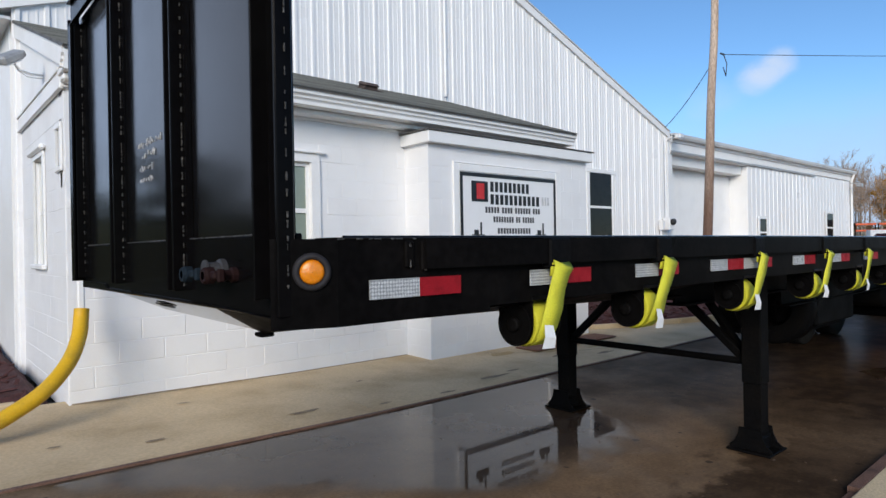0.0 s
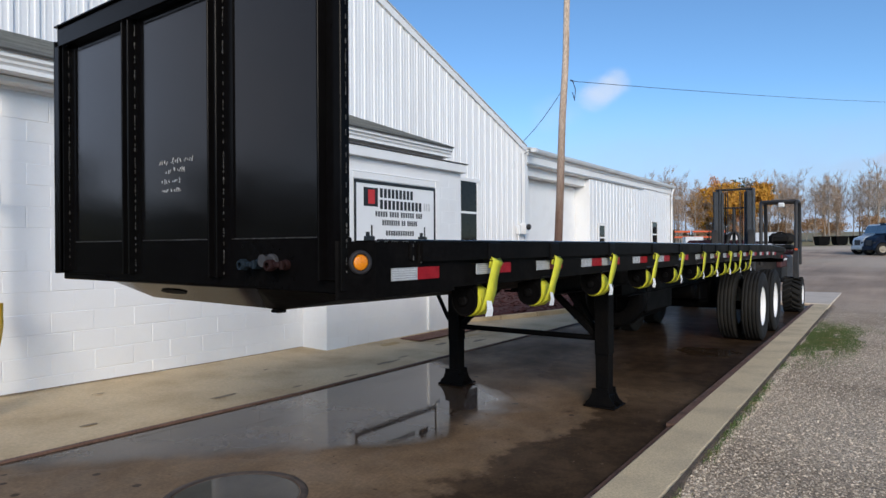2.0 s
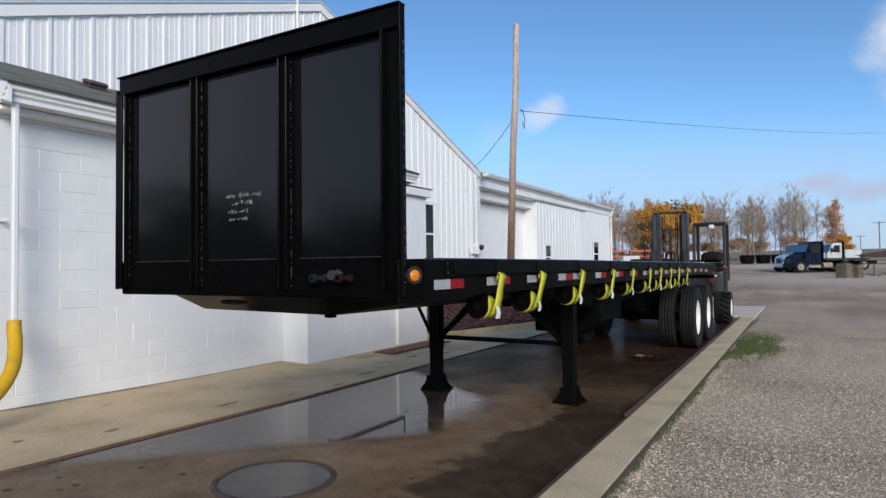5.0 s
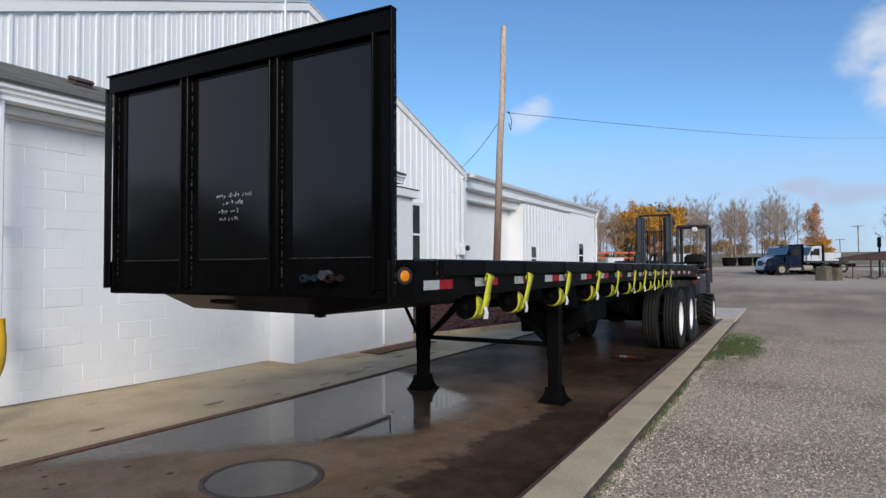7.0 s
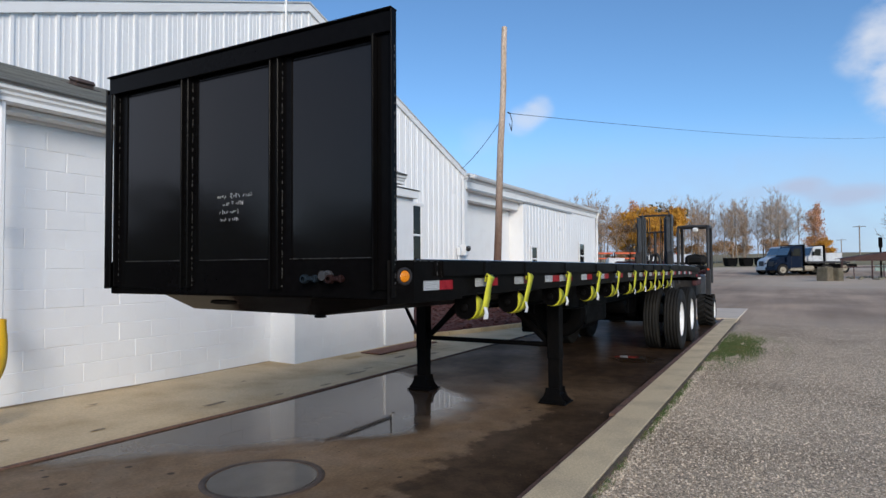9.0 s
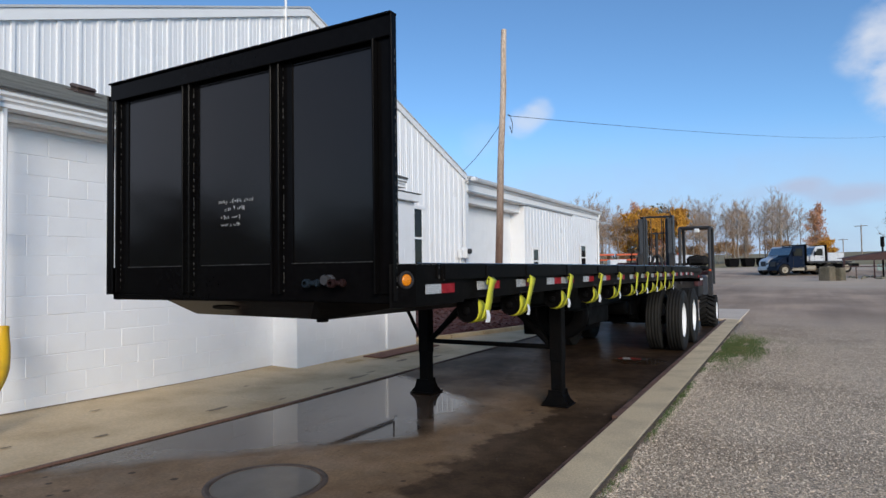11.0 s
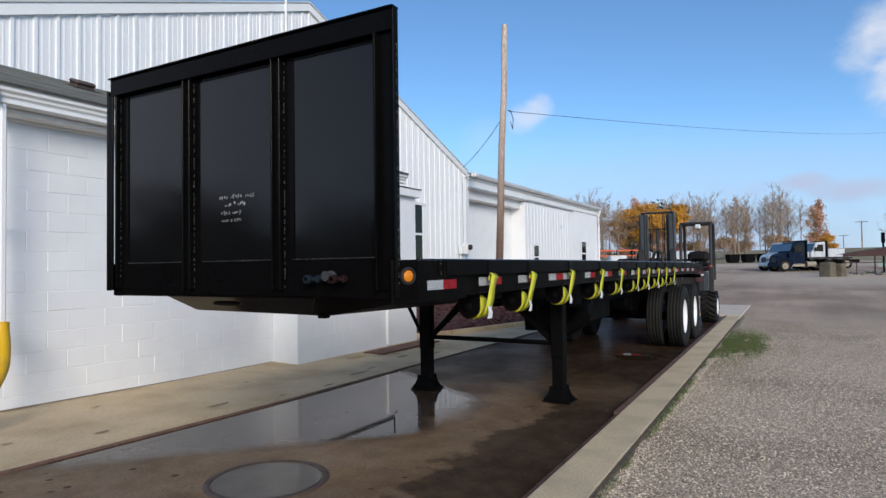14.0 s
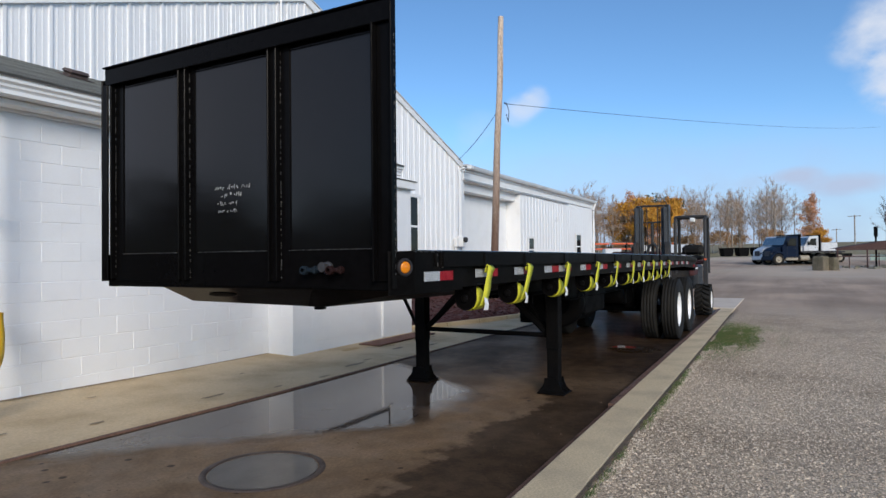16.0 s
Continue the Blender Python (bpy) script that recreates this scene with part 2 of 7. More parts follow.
def ground_material():
    """Grey limestone gravel that gives way to worn, dusty asphalt farther down the yard."""
    m = material("gravel_and_asphalt", (0.60, 0.466, 0.328), 0.9, vary=0.3, scale=0.5, fine=70, bump=0.9, bump_scale=55, other=(0.38, 0.285, 0.195))
    nt = m.node_tree
    b = nt.nodes["Principled BSDF"]
    geo = nt.nodes["Geometry"]
    sep = nt.nodes.new("ShaderNodeSeparateXYZ")
    nt.links.new(geo.outputs["Position"], sep.inputs[0])
    edge = nt.nodes.new("ShaderNodeTexNoise")
    edge.inputs["Scale"].default_value = 0.35
    edge.inputs["Detail"].default_value = 6
    nt.links.new(geo.outputs["Position"], edge.inputs["Vector"])
    wob = nt.nodes.new("ShaderNodeMath")
    wob.operation = "MULTIPLY_ADD"
    nt.links.new(edge.outputs[0], wob.inputs[0])
    wob.inputs[1].default_value = 9.0
    nt.links.new(sep.outputs[0], wob.inputs[2])
    fade = nt.nodes.new("ShaderNodeMapRange")
    fade.inputs[1].default_value, fade.inputs[2].default_value = 12.0, 24.0
    nt.links.new(wob.outputs[0], fade.inputs[0])
    patch = nt.nodes.new("ShaderNodeTexNoise")
    patch.inputs["Scale"].default_value = 0.22
    patch.inputs["Detail"].default_value = 8
    st = nt.nodes.new("ShaderNodeMapping")
    st.inputs["Scale"].default_value = (0.9, 1.3, 1)
    nt.links.new(geo.outputs["Position"], st.inputs[0])
    nt.links.new(st.outputs[0], patch.inputs["Vector"])
    ramp = nt.nodes.new("ShaderNodeValToRGB")
    ramp.color_ramp.elements[0].position, ramp.color_ramp.elements[1].position = 0.38, 0.66
    ramp.color_ramp.elements[0].color = (0.30, 0.212, 0.148, 1)
    ramp.color_ramp.elements[1].color = (0.50, 0.358, 0.25, 1)
    nt.links.new(patch.outputs[0], ramp.inputs[0])
    mix = nt.nodes.new("ShaderNodeMix")
    mix.data_type = "RGBA"
    nt.links.new(fade.outputs[0], mix.inputs[0])
    # single chips: each cell its own shade, with dark gaps between
    chips = nt.nodes.new("ShaderNodeTexVoronoi")
    chips.inputs["Scale"].default_value = 85.0
    nt.links.new(geo.outputs["Position"], chips.inputs["Vector"])
    bw = nt.nodes.new("ShaderNodeRGBToBW")
    nt.links.new(chips.outputs["Color"], bw.inputs[0])
    tone = nt.nodes.new("ShaderNodeMapRange")
    tone.inputs[1].default_value, tone.inputs[2].default_value, tone.inputs[3].default_value, tone.inputs[4].default_value = 0.2, 0.8, 0.55, 1.5
    nt.links.new(bw.outputs[0], tone.inputs[0])
    gap = nt.nodes.new("ShaderNodeMapRange")
    gap.inputs[1].default_value, gap.inputs[2].default_value, gap.inputs[3].default_value, gap.inputs[4].default_value = 0.35, 0.75, 1.0, 0.55
    nt.links.new(chips.outputs["Distance"], gap.inputs[0])
    shade = nt.nodes.new("ShaderNodeMath")
    shade.operation = "MULTIPLY"
    nt.links.new(tone.outputs[0], shade.inputs[0])
    nt.links.new(gap.outputs[0], shade.inputs[1])
    scaled = nt.nodes.new("ShaderNodeVectorMath")
    scaled.operation = "SCALE"
    nt.links.new(b.inputs["Base Color"].links[0].from_socket, scaled.inputs[0])
    nt.links.new(shade.outputs[0], scaled.inputs["Scale"])
    nt.links.new(scaled.outputs[0], mix.inputs[6])
    lane = nt.nodes.new("ShaderNodeMapping")
    lane.inputs["Rotation"].default_value = (0, 0, radians(14))
    lane.inputs["Scale"].default_value = (0.05, 0.75, 1)
    nt.links.new(geo.outputs["Position"], lane.inputs[0])
    tracks = nt.nodes.new("ShaderNodeTexNoise")
    tracks.inputs["Scale"].default_value = 1.0
    tracks.inputs["Detail"].default_value = 11
    tracks.inputs["Roughness"].default_value = 0.66
    nt.links.new(lane.outputs[0], tracks.inputs["Vector"])
    worn = nt.nodes.new("ShaderNodeMapRange")
    worn.inputs[1].default_value, worn.inputs[2].default_value, worn.inputs[3].default_value, worn.inputs[4].default_value = 0.32, 0.68, 0.74, 1.22
    nt.links.new(tracks.outputs[0], worn.inputs[0])
    laid = nt.nodes.new("ShaderNodeVectorMath")
    laid.operation = "SCALE"
    nt.links.new(ramp.outputs[0], laid.inputs[0])
    nt.links.new(worn.outputs[0], laid.inputs["Scale"])
    # pale sand spread about the rack and along the wood's edge
    away = nt.nodes.new("ShaderNodeVectorMath")
    away.operation = "DISTANCE"
    away.inputs[1].default_value = (46.0, -9.0, 0.4)
    nt.links.new(geo.outputs["Position"], away.inputs[0])
    ragged = nt.nodes.new("ShaderNodeMath")
    ragged.operation = "MULTIPLY_ADD"
    nt.links.new(patch.outputs[0], ragged.inputs[0])
    ragged.inputs[1].default_value = 14.0
    nt.links.new(away.outputs["Value"], ragged.inputs[2])
    spread = nt.nodes.new("ShaderNodeMapRange")
    spread.inputs[1].default_value, spread.inputs[2].default_value, spread.inputs[3].default_value, spread.inputs[4].default_value = 22.0, 16.0, 0.0, 0.7
    nt.links.new(ragged.outputs[0], spread.inputs[0])
    verge_in = nt.nodes.new("ShaderNodeMapRange")
    verge_in.inputs[1].default_value, verge_in.inputs[2].default_value, verge_in.inputs[4].default_value = 74.0, 90.0, 0.8
    nt.links.new(wob.outputs[0], verge_in.inputs[0])
    either = nt.nodes.new("ShaderNodeMath")
    either.operation = "MAXIMUM"
    nt.links.new(spread.outputs[0], either.inputs[0])
    nt.links.new(verge_in.outputs[0], either.inputs[1])
    sandy = nt.nodes.new("ShaderNodeMix")
    sandy.data_type = "RGBA"
    nt.links.new(either.outputs[0], sandy.inputs[0])
    nt.links.new(laid.outputs[0], sandy.inputs[6])
    sandy.inputs[7].default_value = (0.62, 0.49, 0.36, 1)
    nt.links.new(sandy.outputs[2], mix.inputs[7])
    # rough grass past the wood's edge
    far = nt.nodes.new("ShaderNodeMapRange")
    far.inputs[1].default_value, far.inputs[2].default_value = 108.0, 118.0
    nt.links.new(wob.outputs[0], far.inputs[0])
    field = nt.nodes.new("ShaderNodeMix")
    field.data_type = "RGBA"
    nt.links.new(far.outputs[0], field.inputs[0])
    nt.links.new(mix.outputs[2], field.inputs[6])
    field.inputs[7].default_value = (0.24, 0.19, 0.095, 1)
    nt.links.new(field.outputs[2], b.inputs["Base Color"])
    return m


def wet_concrete():
    """Brown washed-down concrete with standing water along the building's side and damp patches elsewhere; shade under
    the trailer is darkened into the colour.
    """
    m = material("wet_concrete", (0.185, 0.122, 0.072), 0.65, vary=0.2, scale=1.1, fine=45, bump=0.0, other=(0.112, 0.07, 0.039), amount=0.8, spec=0.12)
    nt = m.node_tree
    b = nt.nodes["Principled BSDF"]
    geo = nt.nodes["Geometry"]
    sep = nt.nodes.new("ShaderNodeSeparateXYZ")
    nt.links.new(geo.outputs["Position"], sep.inputs[0])
    n = nt.nodes.new("ShaderNodeTexNoise")
    n.inputs["Scale"].default_value = 0.55
    n.inputs["Detail"].default_value = 5
    nt.links.new(geo.outputs["Position"], n.inputs["Vector"])

    def op(kind, a, c, d=None):
        k = nt.nodes.new("ShaderNodeMath")
        k.operation = kind
        for s, v in zip(k.inputs, (a, c, d)):
            if v is None:
                continue
            if isinstance(v, (int, float)):
                s.default_value = v
            else:
                nt.links.new(v, s)
        return k.outputs[0]

    # depth of water: the slab falls to the building's side, with a second shallow film along the kerb
    uneven = op("MULTIPLY", op("SUBTRACT", n.outputs[0], 0.5), 2.4)
    front = op("SUBTRACT", 3.1, op("MULTIPLY", sep.outputs[0], 0.95))
    back = op("MULTIPLY_ADD", op("MAXIMUM", op("SUBTRACT", sep.outputs[0], 3.35), 0.0), 1.5, 1.22)
    shore = op("MAXIMUM", front, back)

    def step(value, lo, hi):
        k = nt.nodes.new("ShaderNodeMapRange")
        k.interpolation_type = "SMOOTHSTEP"
        k.inputs[1].default_value, k.inputs[2].default_value = lo, hi
        nt.links.new(value, k.inputs[0])
        return k.outputs[0]

    ragged = nt.nodes.new("ShaderNodeTexNoise")
    ragged.inputs["Scale"].default_value = 3.2
    ragged.inputs["Detail"].default_value = 6
    nt.links.new(geo.outputs["Position"], ragged.inputs["Vector"])
    rag = op("MULTIPLY", op("SUBTRACT", ragged.outputs[0], 0.5), 0.9)
    puddle = nt.nodes.new("ShaderNodeVectorMath")
    puddle.operation = "DISTANCE"
    nt.links.new(geo.outputs["Position"], puddle.inputs[0])
    puddle.inputs[1].default_value = (7.2, 0.45, 0.0)
    level = op("SUBTRACT", op("ADD", op("MULTIPLY_ADD", rag, 0.35, sep.outputs[1]), op("MULTIPLY", uneven, 0.18)), shore)
    pool = op("MAXIMUM", step(op("MULTIPLY_ADD", rag, 0.2, level), -0.2, 0.22), step(op("MULTIPLY_ADD", rag, 0.5, puddle.outputs["Value"]), 0.42, 0.34))
    film_shade = op("MULTIPLY", step(op("ADD", op("ADD", sep.outputs[1], op("MULTIPLY", uneven, 0.12)), rag), 0.66, 0.48), op("MULTIPLY", step(op("MULTIPLY_ADD", uneven, 0.6, sep.outputs[0]), 5.2, 3.4), 0.85))
    # farther back, damp and the trailer's shade are both darkened into the colour
    film_shade = op("MAXIMUM", film_shade, op("MULTIPLY", step(op("MULTIPLY_ADD", uneven, 0.7, op("MULTIPLY_ADD", rag, 1.2, sep.outputs[0])), 2.8, 5.8), 1.0))
    # mottled mud and grit
    mud = nt.nodes.new("ShaderNodeTexNoise")
    mud.inputs["Scale"].default_value = 5.5
    mud.inputs["Detail"].default_value = 9
    mud.inputs["Roughness"].default_value = 0.68
    nt.links.new(geo.outputs["Position"], mud.inputs["Vector"])
    # small dark oily spots
    spots = nt.nodes.new("ShaderNodeTexVoronoi")
    spots.inputs["Scale"].default_value = 4.4
    nt.links.new(geo.outputs["Position"], spots.inputs["Vector"])
    spot = step(op("ADD", spots.outputs["Distance"], op("MULTIPLY", rag, 0.35)), 0.14, 0.08)
    mottle = step(op("MULTIPLY_ADD", uneven, 0.08, mud.outputs[0]), 0.40, 0.60)
    film_shade = op("MULTIPLY", film_shade, op("MULTIPLY_ADD", mottle, 0.14, 0.86))
    near_side = step(op("MULTIPLY_ADD", uneven, 0.4, sep.outputs[1]), 2.6, 1.2)
    wet = op("MAXIMUM", pool, op("MULTIPLY", op("MULTIPLY", film_shade, near_side), op("MULTIPLY_ADD", step(op("MULTIPLY_ADD", uneven, 0.6, sep.outputs[0]), 6.0, 8.0), 0.1, 0.14)))
    dark = nt.nodes.new("ShaderNodeMix")
    dark.data_type = "RGBA"
    dark.blend_type = "MULTIPLY"
    nt.links.new(op("MAXIMUM", op("MAXIMUM", op("MULTIPLY", pool, 0.88), film_shade), op("MULTIPLY", spot, 0.9)), dark.inputs[0])
    grit = nt.nodes.new("ShaderNodeVectorMath")
    grit.operation = "SCALE"
    nt.links.new(b.inputs["Base Color"].links[0].from_socket, grit.inputs[0])
    nt.links.new(op("MULTIPLY_ADD", mottle, -0.2, 1.22), grit.inputs["Scale"])
    nt.links.new(grit.outputs[0], dark.inputs[6])
    dark.inputs[7].default_value = (0.135, 0.11, 0.095, 1)
    nt.links.new(dark.outputs[2], b.inputs["Base Color"])
    b.inputs["Coat IOR"].default_value = 1.33
    damp = op("MULTIPLY", step(op("ADD", ragged.outputs[0], op("MULTIPLY", uneven, 0.12)), 0.42, 0.62), step(sep.outputs[0], 4.6, 3.0))
    nt.links.new(op("MAXIMUM", op("MULTIPLY", wet, 0.86), op("MULTIPLY_ADD", op("MULTIPLY", damp, op("SUBTRACT", 1.0, film_shade)), 0.18, 0.04)), b.inputs["Coat Weight"])
    nt.links.new(op("MAXIMUM", op("MULTIPLY_ADD", wet, -0.36, 0.3), op("MULTIPLY_ADD", mud.outputs[0], 0.05, 0.002)), b.inputs["Coat Roughness"])
    return m


M_gravel = ground_material()
M_bay = wet_concrete()
M_walk = material("weathered_concrete", (0.59, 0.45, 0.275), 0.85, vary=0.10, scale=1.4, fine=40, bump=0.2, other=(0.43, 0.315, 0.18), amount=0.65)
M_kerb = material("pale_concrete", (0.67, 0.53, 0.335), 0.88, vary=0.16, scale=2.2, fine=70, bump=0.4, other=(0.50, 0.395, 0.26), amount=0.6)
M_rust = material("rusty_steel", (0.15, 0.08, 0.056), 0.75, vary=0.3, scale=5, fine=90, bump=0.3, other=(0.08, 0.045, 0.034))
M_rust_ring = material("worn_iron", (0.07, 0.05, 0.042), 0.7, vary=0.3, scale=8, fine=90, bump=0.3, other=(0.05, 0.038, 0.034))
M_block = material("white_painted_block", (0.79, 0.79, 0.80), 0.55, vary=0.025, scale=1.5, fine=140, bump=0.22, other=(0.735, 0.735, 0.75), random=0.012)
M_white = material("white_paint", (0.82, 0.82, 0.82), 0.45, vary=0.02, scale=2, fine=50, bump=0.04, other=(0.78, 0.78, 0.78))
M_metal = material("white_ribbed_steel", (0.80, 0.80, 0.81), 0.35, vary=0.02, scale=0.7, fine=20, bump=0.0, other=(0.76, 0.76, 0.77), random=0.02)
M_shingle = material("grey_shingle", (0.17, 0.17, 0.155), 0.95, vary=0.3, scale=3, fine=120, bump=0.5, other=(0.125, 0.13, 0.12), random=0.2)
M_roof = material("grey_roof_steel", (0.55, 0.56, 0.57), 0.4, vary=0.03, scale=1, fine=20, bump=0.0)
M_drip = material("dark_drip_edge", (0.09, 0.085, 0.08), 0.6, vary=0.1)
M_glass = material("dark_window_glass", (0.016, 0.013, 0.012), 0.05, vary=0.05, bump=0.0, rough_vary=0.01, spec=0.16)
M_curtain = material("pale_green_blind", (0.24, 0.285, 0.24), 0.5, vary=0.05, scale=4, bump=0.0, coat=0.6)
M_black = material("black_gloss_paint", (0.0036, 0.0033, 0.0036), 0.2, vary=0.2, scale=3, fine=30, bump=0.025, bump_scale=9, other=(0.004, 0.004, 0.004), rough_vary=0.05, spec=0.05)
M_frame = material("black_frame_paint", (0.0045, 0.0045, 0.005), 0.5, vary=0.3, scale=5, fine=60, bump=0.12, other=(0.007, 0.006, 0.0055), spec=0.03)
M_panel = material("black_panel_gloss", (0.0045, 0.0042, 0.0045), 0.13, vary=0.2, scale=3, fine=30, bump=0.02, bump_scale=7, other=(0.004, 0.004, 0.004), rough_vary=0.04, spec=0.45)
M_panel.node_tree.nodes["Principled BSDF"].inputs["Specular Tint"].default_value = (1.0, 0.92, 0.89, 1)
M_rail = material("dusty_black_paint", (0.004, 0.0037, 0.0038), 0.34, vary=0.3, scale=4, fine=40, bump=0.03, bump_scale=12, other=(0.007, 0.0062, 0.006), rough_vary=0.08, spec=0.015)
M_ring = material("grey_rubber_ring", (0.022, 0.02, 0.022), 0.7, spec=0.25, vary=0.2, scale=20, bump=0.1)
M_weld = material("rough_weld", (0.035, 0.033, 0.031), 0.5, vary=0.6, scale=60, fine=200, bump=0.7, other=(0.13, 0.125, 0.12), amount=0.4)
M_apron = material("clean_black_gloss", (0.005, 0.005, 0.005), 0.08, vary=0.2, scale=3, fine=30, bump=0.01, bump_scale=6, rough_vary=0.02, spec=0.05)
M_truck_glass = material("pale_reflecting_glass", (0.03, 0.036, 0.045), 0.06, vary=0.05, bump=0.0, rough_vary=0.01, spec=1.0, coat=0.6)
M_mast = material("grey_mast_steel", (0.06, 0.064, 0.07), 0.5, vary=0.25, scale=6, bump=0.1, other=(0.045, 0.044, 0.044), spec=0.3)
M_rubber = material("tyre_rubber", (0.011, 0.0105, 0.010), 0.8, spec=0.25, vary=0.25, scale=5, fine=80, bump=0.2, other=(0.021, 0.019, 0.017))
M_rim = material("white_wheel", (0.83, 0.83, 0.84), 0.35, vary=0.03, scale=6, bump=0.03, other=(0.74, 0.73, 0.71))
M_strap = material("yellow_webbing", (0.62, 0.60, 0.035), 0.7, vary=0.12, scale=12, fine=220, bump=0.35, other=(0.50, 0.49, 0.03))
M_tag = material("white_label", (0.8, 0.8, 0.8), 0.6, vary=0.03, bump=0.0)
M_amber = material("amber_lens", (0.70, 0.215, 0.003), 0.25, vary=0.12, scale=25, fine=180, bump=0.25, coat=0.3, other=(0.62, 0.17, 0.003))
M_silver_tape = material("silver_reflective_tape", (0.42, 0.43, 0.44), 0.35, vary=0.3, scale=20, fine=260, bump=0.2)


def facet_tape(m):
    """Small pressed diamonds, as on prismatic tape."""
    nt = m.node_tree
    b = nt.nodes["Principled BSDF"]
    turned = nt.nodes.new("ShaderNodeMapping")
    turned.inputs["Rotation"].default_value = (0, radians(45), 0)
    nt.links.new(nt.nodes["Geometry"].outputs["Position"], turned.inputs["Vector"])
    grid = nt.nodes.new("ShaderNodeTexChecker")
    grid.inputs["Scale"].default_value = 150.0
    grid.inputs[1].default_value, grid.inputs[2].default_value = (1.25, 1.25, 1.25, 1), (0.62, 0.63, 0.65, 1)
    nt.links.new(turned.outputs[0], grid.inputs["Vector"])
    mix = nt.nodes.new("ShaderNodeMix")
    mix.data_type = "RGBA"
    mix.blend_type = "MULTIPLY"
    mix.inputs[0].default_value = 1.0
    nt.links.new(b.inputs["Base Color"].links[0].from_socket, mix.inputs[6])
    nt.links.new(grid.outputs["Color"], mix.inputs[7])
    nt.links.new(mix.outputs[2], b.inputs["Base Color"])


facet_tape(M_silver_tape)
M_red_tape = material("red_reflective_tape", (0.29, 0.007, 0.014), 0.5, vary=0.12, scale=20, fine=260, bump=0.2, spec=0.2)
M_deck = material("dark_deck", (0.02, 0.02, 0.021), 0.6, vary=0.3, scale=2, fine=40, bump=0.3, other=(0.04, 0.036, 0.03))
M_yellow_pipe = material("yellow_drain_pipe", (0.72, 0.42, 0.012), 0.5, vary=0.06, scale=6, bump=0.05, other=(0.6, 0.36, 0.02))
M_blue = material("blue_anodised", (0.008, 0.016, 0.025), 0.75, metal=0.0, spec=0.2, vary=0.2)
M_redp = material("dull_red_paint", (0.06, 0.014, 0.014), 0.75, vary=0.2)
M_red_beam = material("red_beam_paint", (0.36, 0.02, 0.02), 0.5, vary=0.15)
M_alu = material("cast_aluminium", (0.045, 0.045, 0.05), 0.7, metal=0.2, vary=0.2, bump=0.2)
M_mulch = material("red_brown_mulch", (0.062, 0.019, 0.018), 0.95, vary=0.5, scale=9, fine=55, bump=1.0, bump_scale=40, other=(0.035, 0.013, 0.013))
M_mat = material("brown_rubber_mat", (0.17, 0.075, 0.045), 0.9, vary=0.25, scale=8, fine=150, bump=0.5)
M_wood = material("weathered_pole_wood", (0.60, 0.47, 0.37), 0.85, vary=0.45, scale=2.5, fine=30, bump=0.5, other=(0.36, 0.245, 0.165), stretch=(3, 3, 0.25))
def stain_pole(m):
    """Preservative has darkened the lower part of the pole, with a ragged edge."""
    nt = m.node_tree
    b = nt.nodes["Principled BSDF"]
    sep = nt.nodes.new("ShaderNodeSeparateXYZ")
    nt.links.new(nt.nodes["Geometry"].outputs["Position"], sep.inputs[0])
    fade = nt.nodes.new("ShaderNodeMapRange")
    fade.inputs[1].default_value, fade.inputs[2].default_value, fade.inputs[3].default_value, fade.inputs[4].default_value = 1.6, 7.0, 0.9, 0.0
    nt.links.new(sep.outputs[2], fade.inputs[0])
    mix = nt.nodes.new("ShaderNodeMix")
    mix.data_type = "RGBA"
    nt.links.new(fade.outputs[0], mix.inputs[0])
    nt.links.new(b.inputs["Base Color"].links[0].from_socket, mix.inputs[6])
    mix.inputs[7].default_value = (0.085, 0.035, 0.022, 1)
    nt.links.new(mix.outputs[2], b.inputs["Base Color"])


stain_pole(M_wood)
M_wire = material("black_cable", (0.04, 0.045, 0.05), 0.6, bump=0.0)
M_sign = material("sign_white", (0.80, 0.80, 0.81), 0.4, vary=0.015, bump=0.0, other=(0.785, 0.785, 0.795))
M_ink = material("sign_black", (0.015, 0.015, 0.015), 0.45, bump=0.0)
M_ink_soft = material("sign_dark_grey", (0.06, 0.06, 0.065), 0.45, bump=0.0)
M_ink_grey = material("sign_pale_grey", (0.55, 0.55, 0.56), 0.45, bump=0.0)
M_ink_red = material("sign_red", (0.55, 0.03, 0.03), 0.45, bump=0.0)
M_chalk = material("white_chalk", (0.72, 0.72, 0.72), 0.9, vary=0.2, fine=300, bump=0.2)
M_grey_steel = material("dark_grey_steel", (0.028, 0.029, 0.032), 0.55, vary=0.25, scale=6, bump=0.1, other=(0.045, 0.04, 0.038), spec=0.3)
M_galv = material("galvanised_grey", (0.42, 0.43, 0.44), 0.45, metal=0.3, vary=0.1)
M_bluetruck = material("navy_truck_paint", (0.005, 0.012, 0.03), 0.5, vary=0.1, coat=0.03, bump=0.0, spec=0.06)
M_whitetruck = material("white_truck_paint", (0.58, 0.59, 0.61), 0.35, vary=0.04, coat=0.2, bump=0.0)
M_orange = material("orange_paint", (0.62, 0.09, 0.02), 0.5, vary=0.15, scale=3, bump=0.05)
M_yard_block = material("damp_block_concrete", (0.15, 0.125, 0.088), 0.95, vary=0.4, scale=1.4, fine=20, bump=0.8, other=(0.09, 0.08, 0.05), amount=0.7)
M_old_conc = material("mossy_concrete", (0.21, 0.19, 0.145), 0.9, vary=0.25, scale=2, fine=30, bump=0.4, other=(0.15, 0.16, 0.1))
M_rust_load = material("rusted_iron", (0.055, 0.024, 0.021), 0.85, vary=0.3, scale=1.2, fine=20, bump=0.4, other=(0.035, 0.02, 0.02))
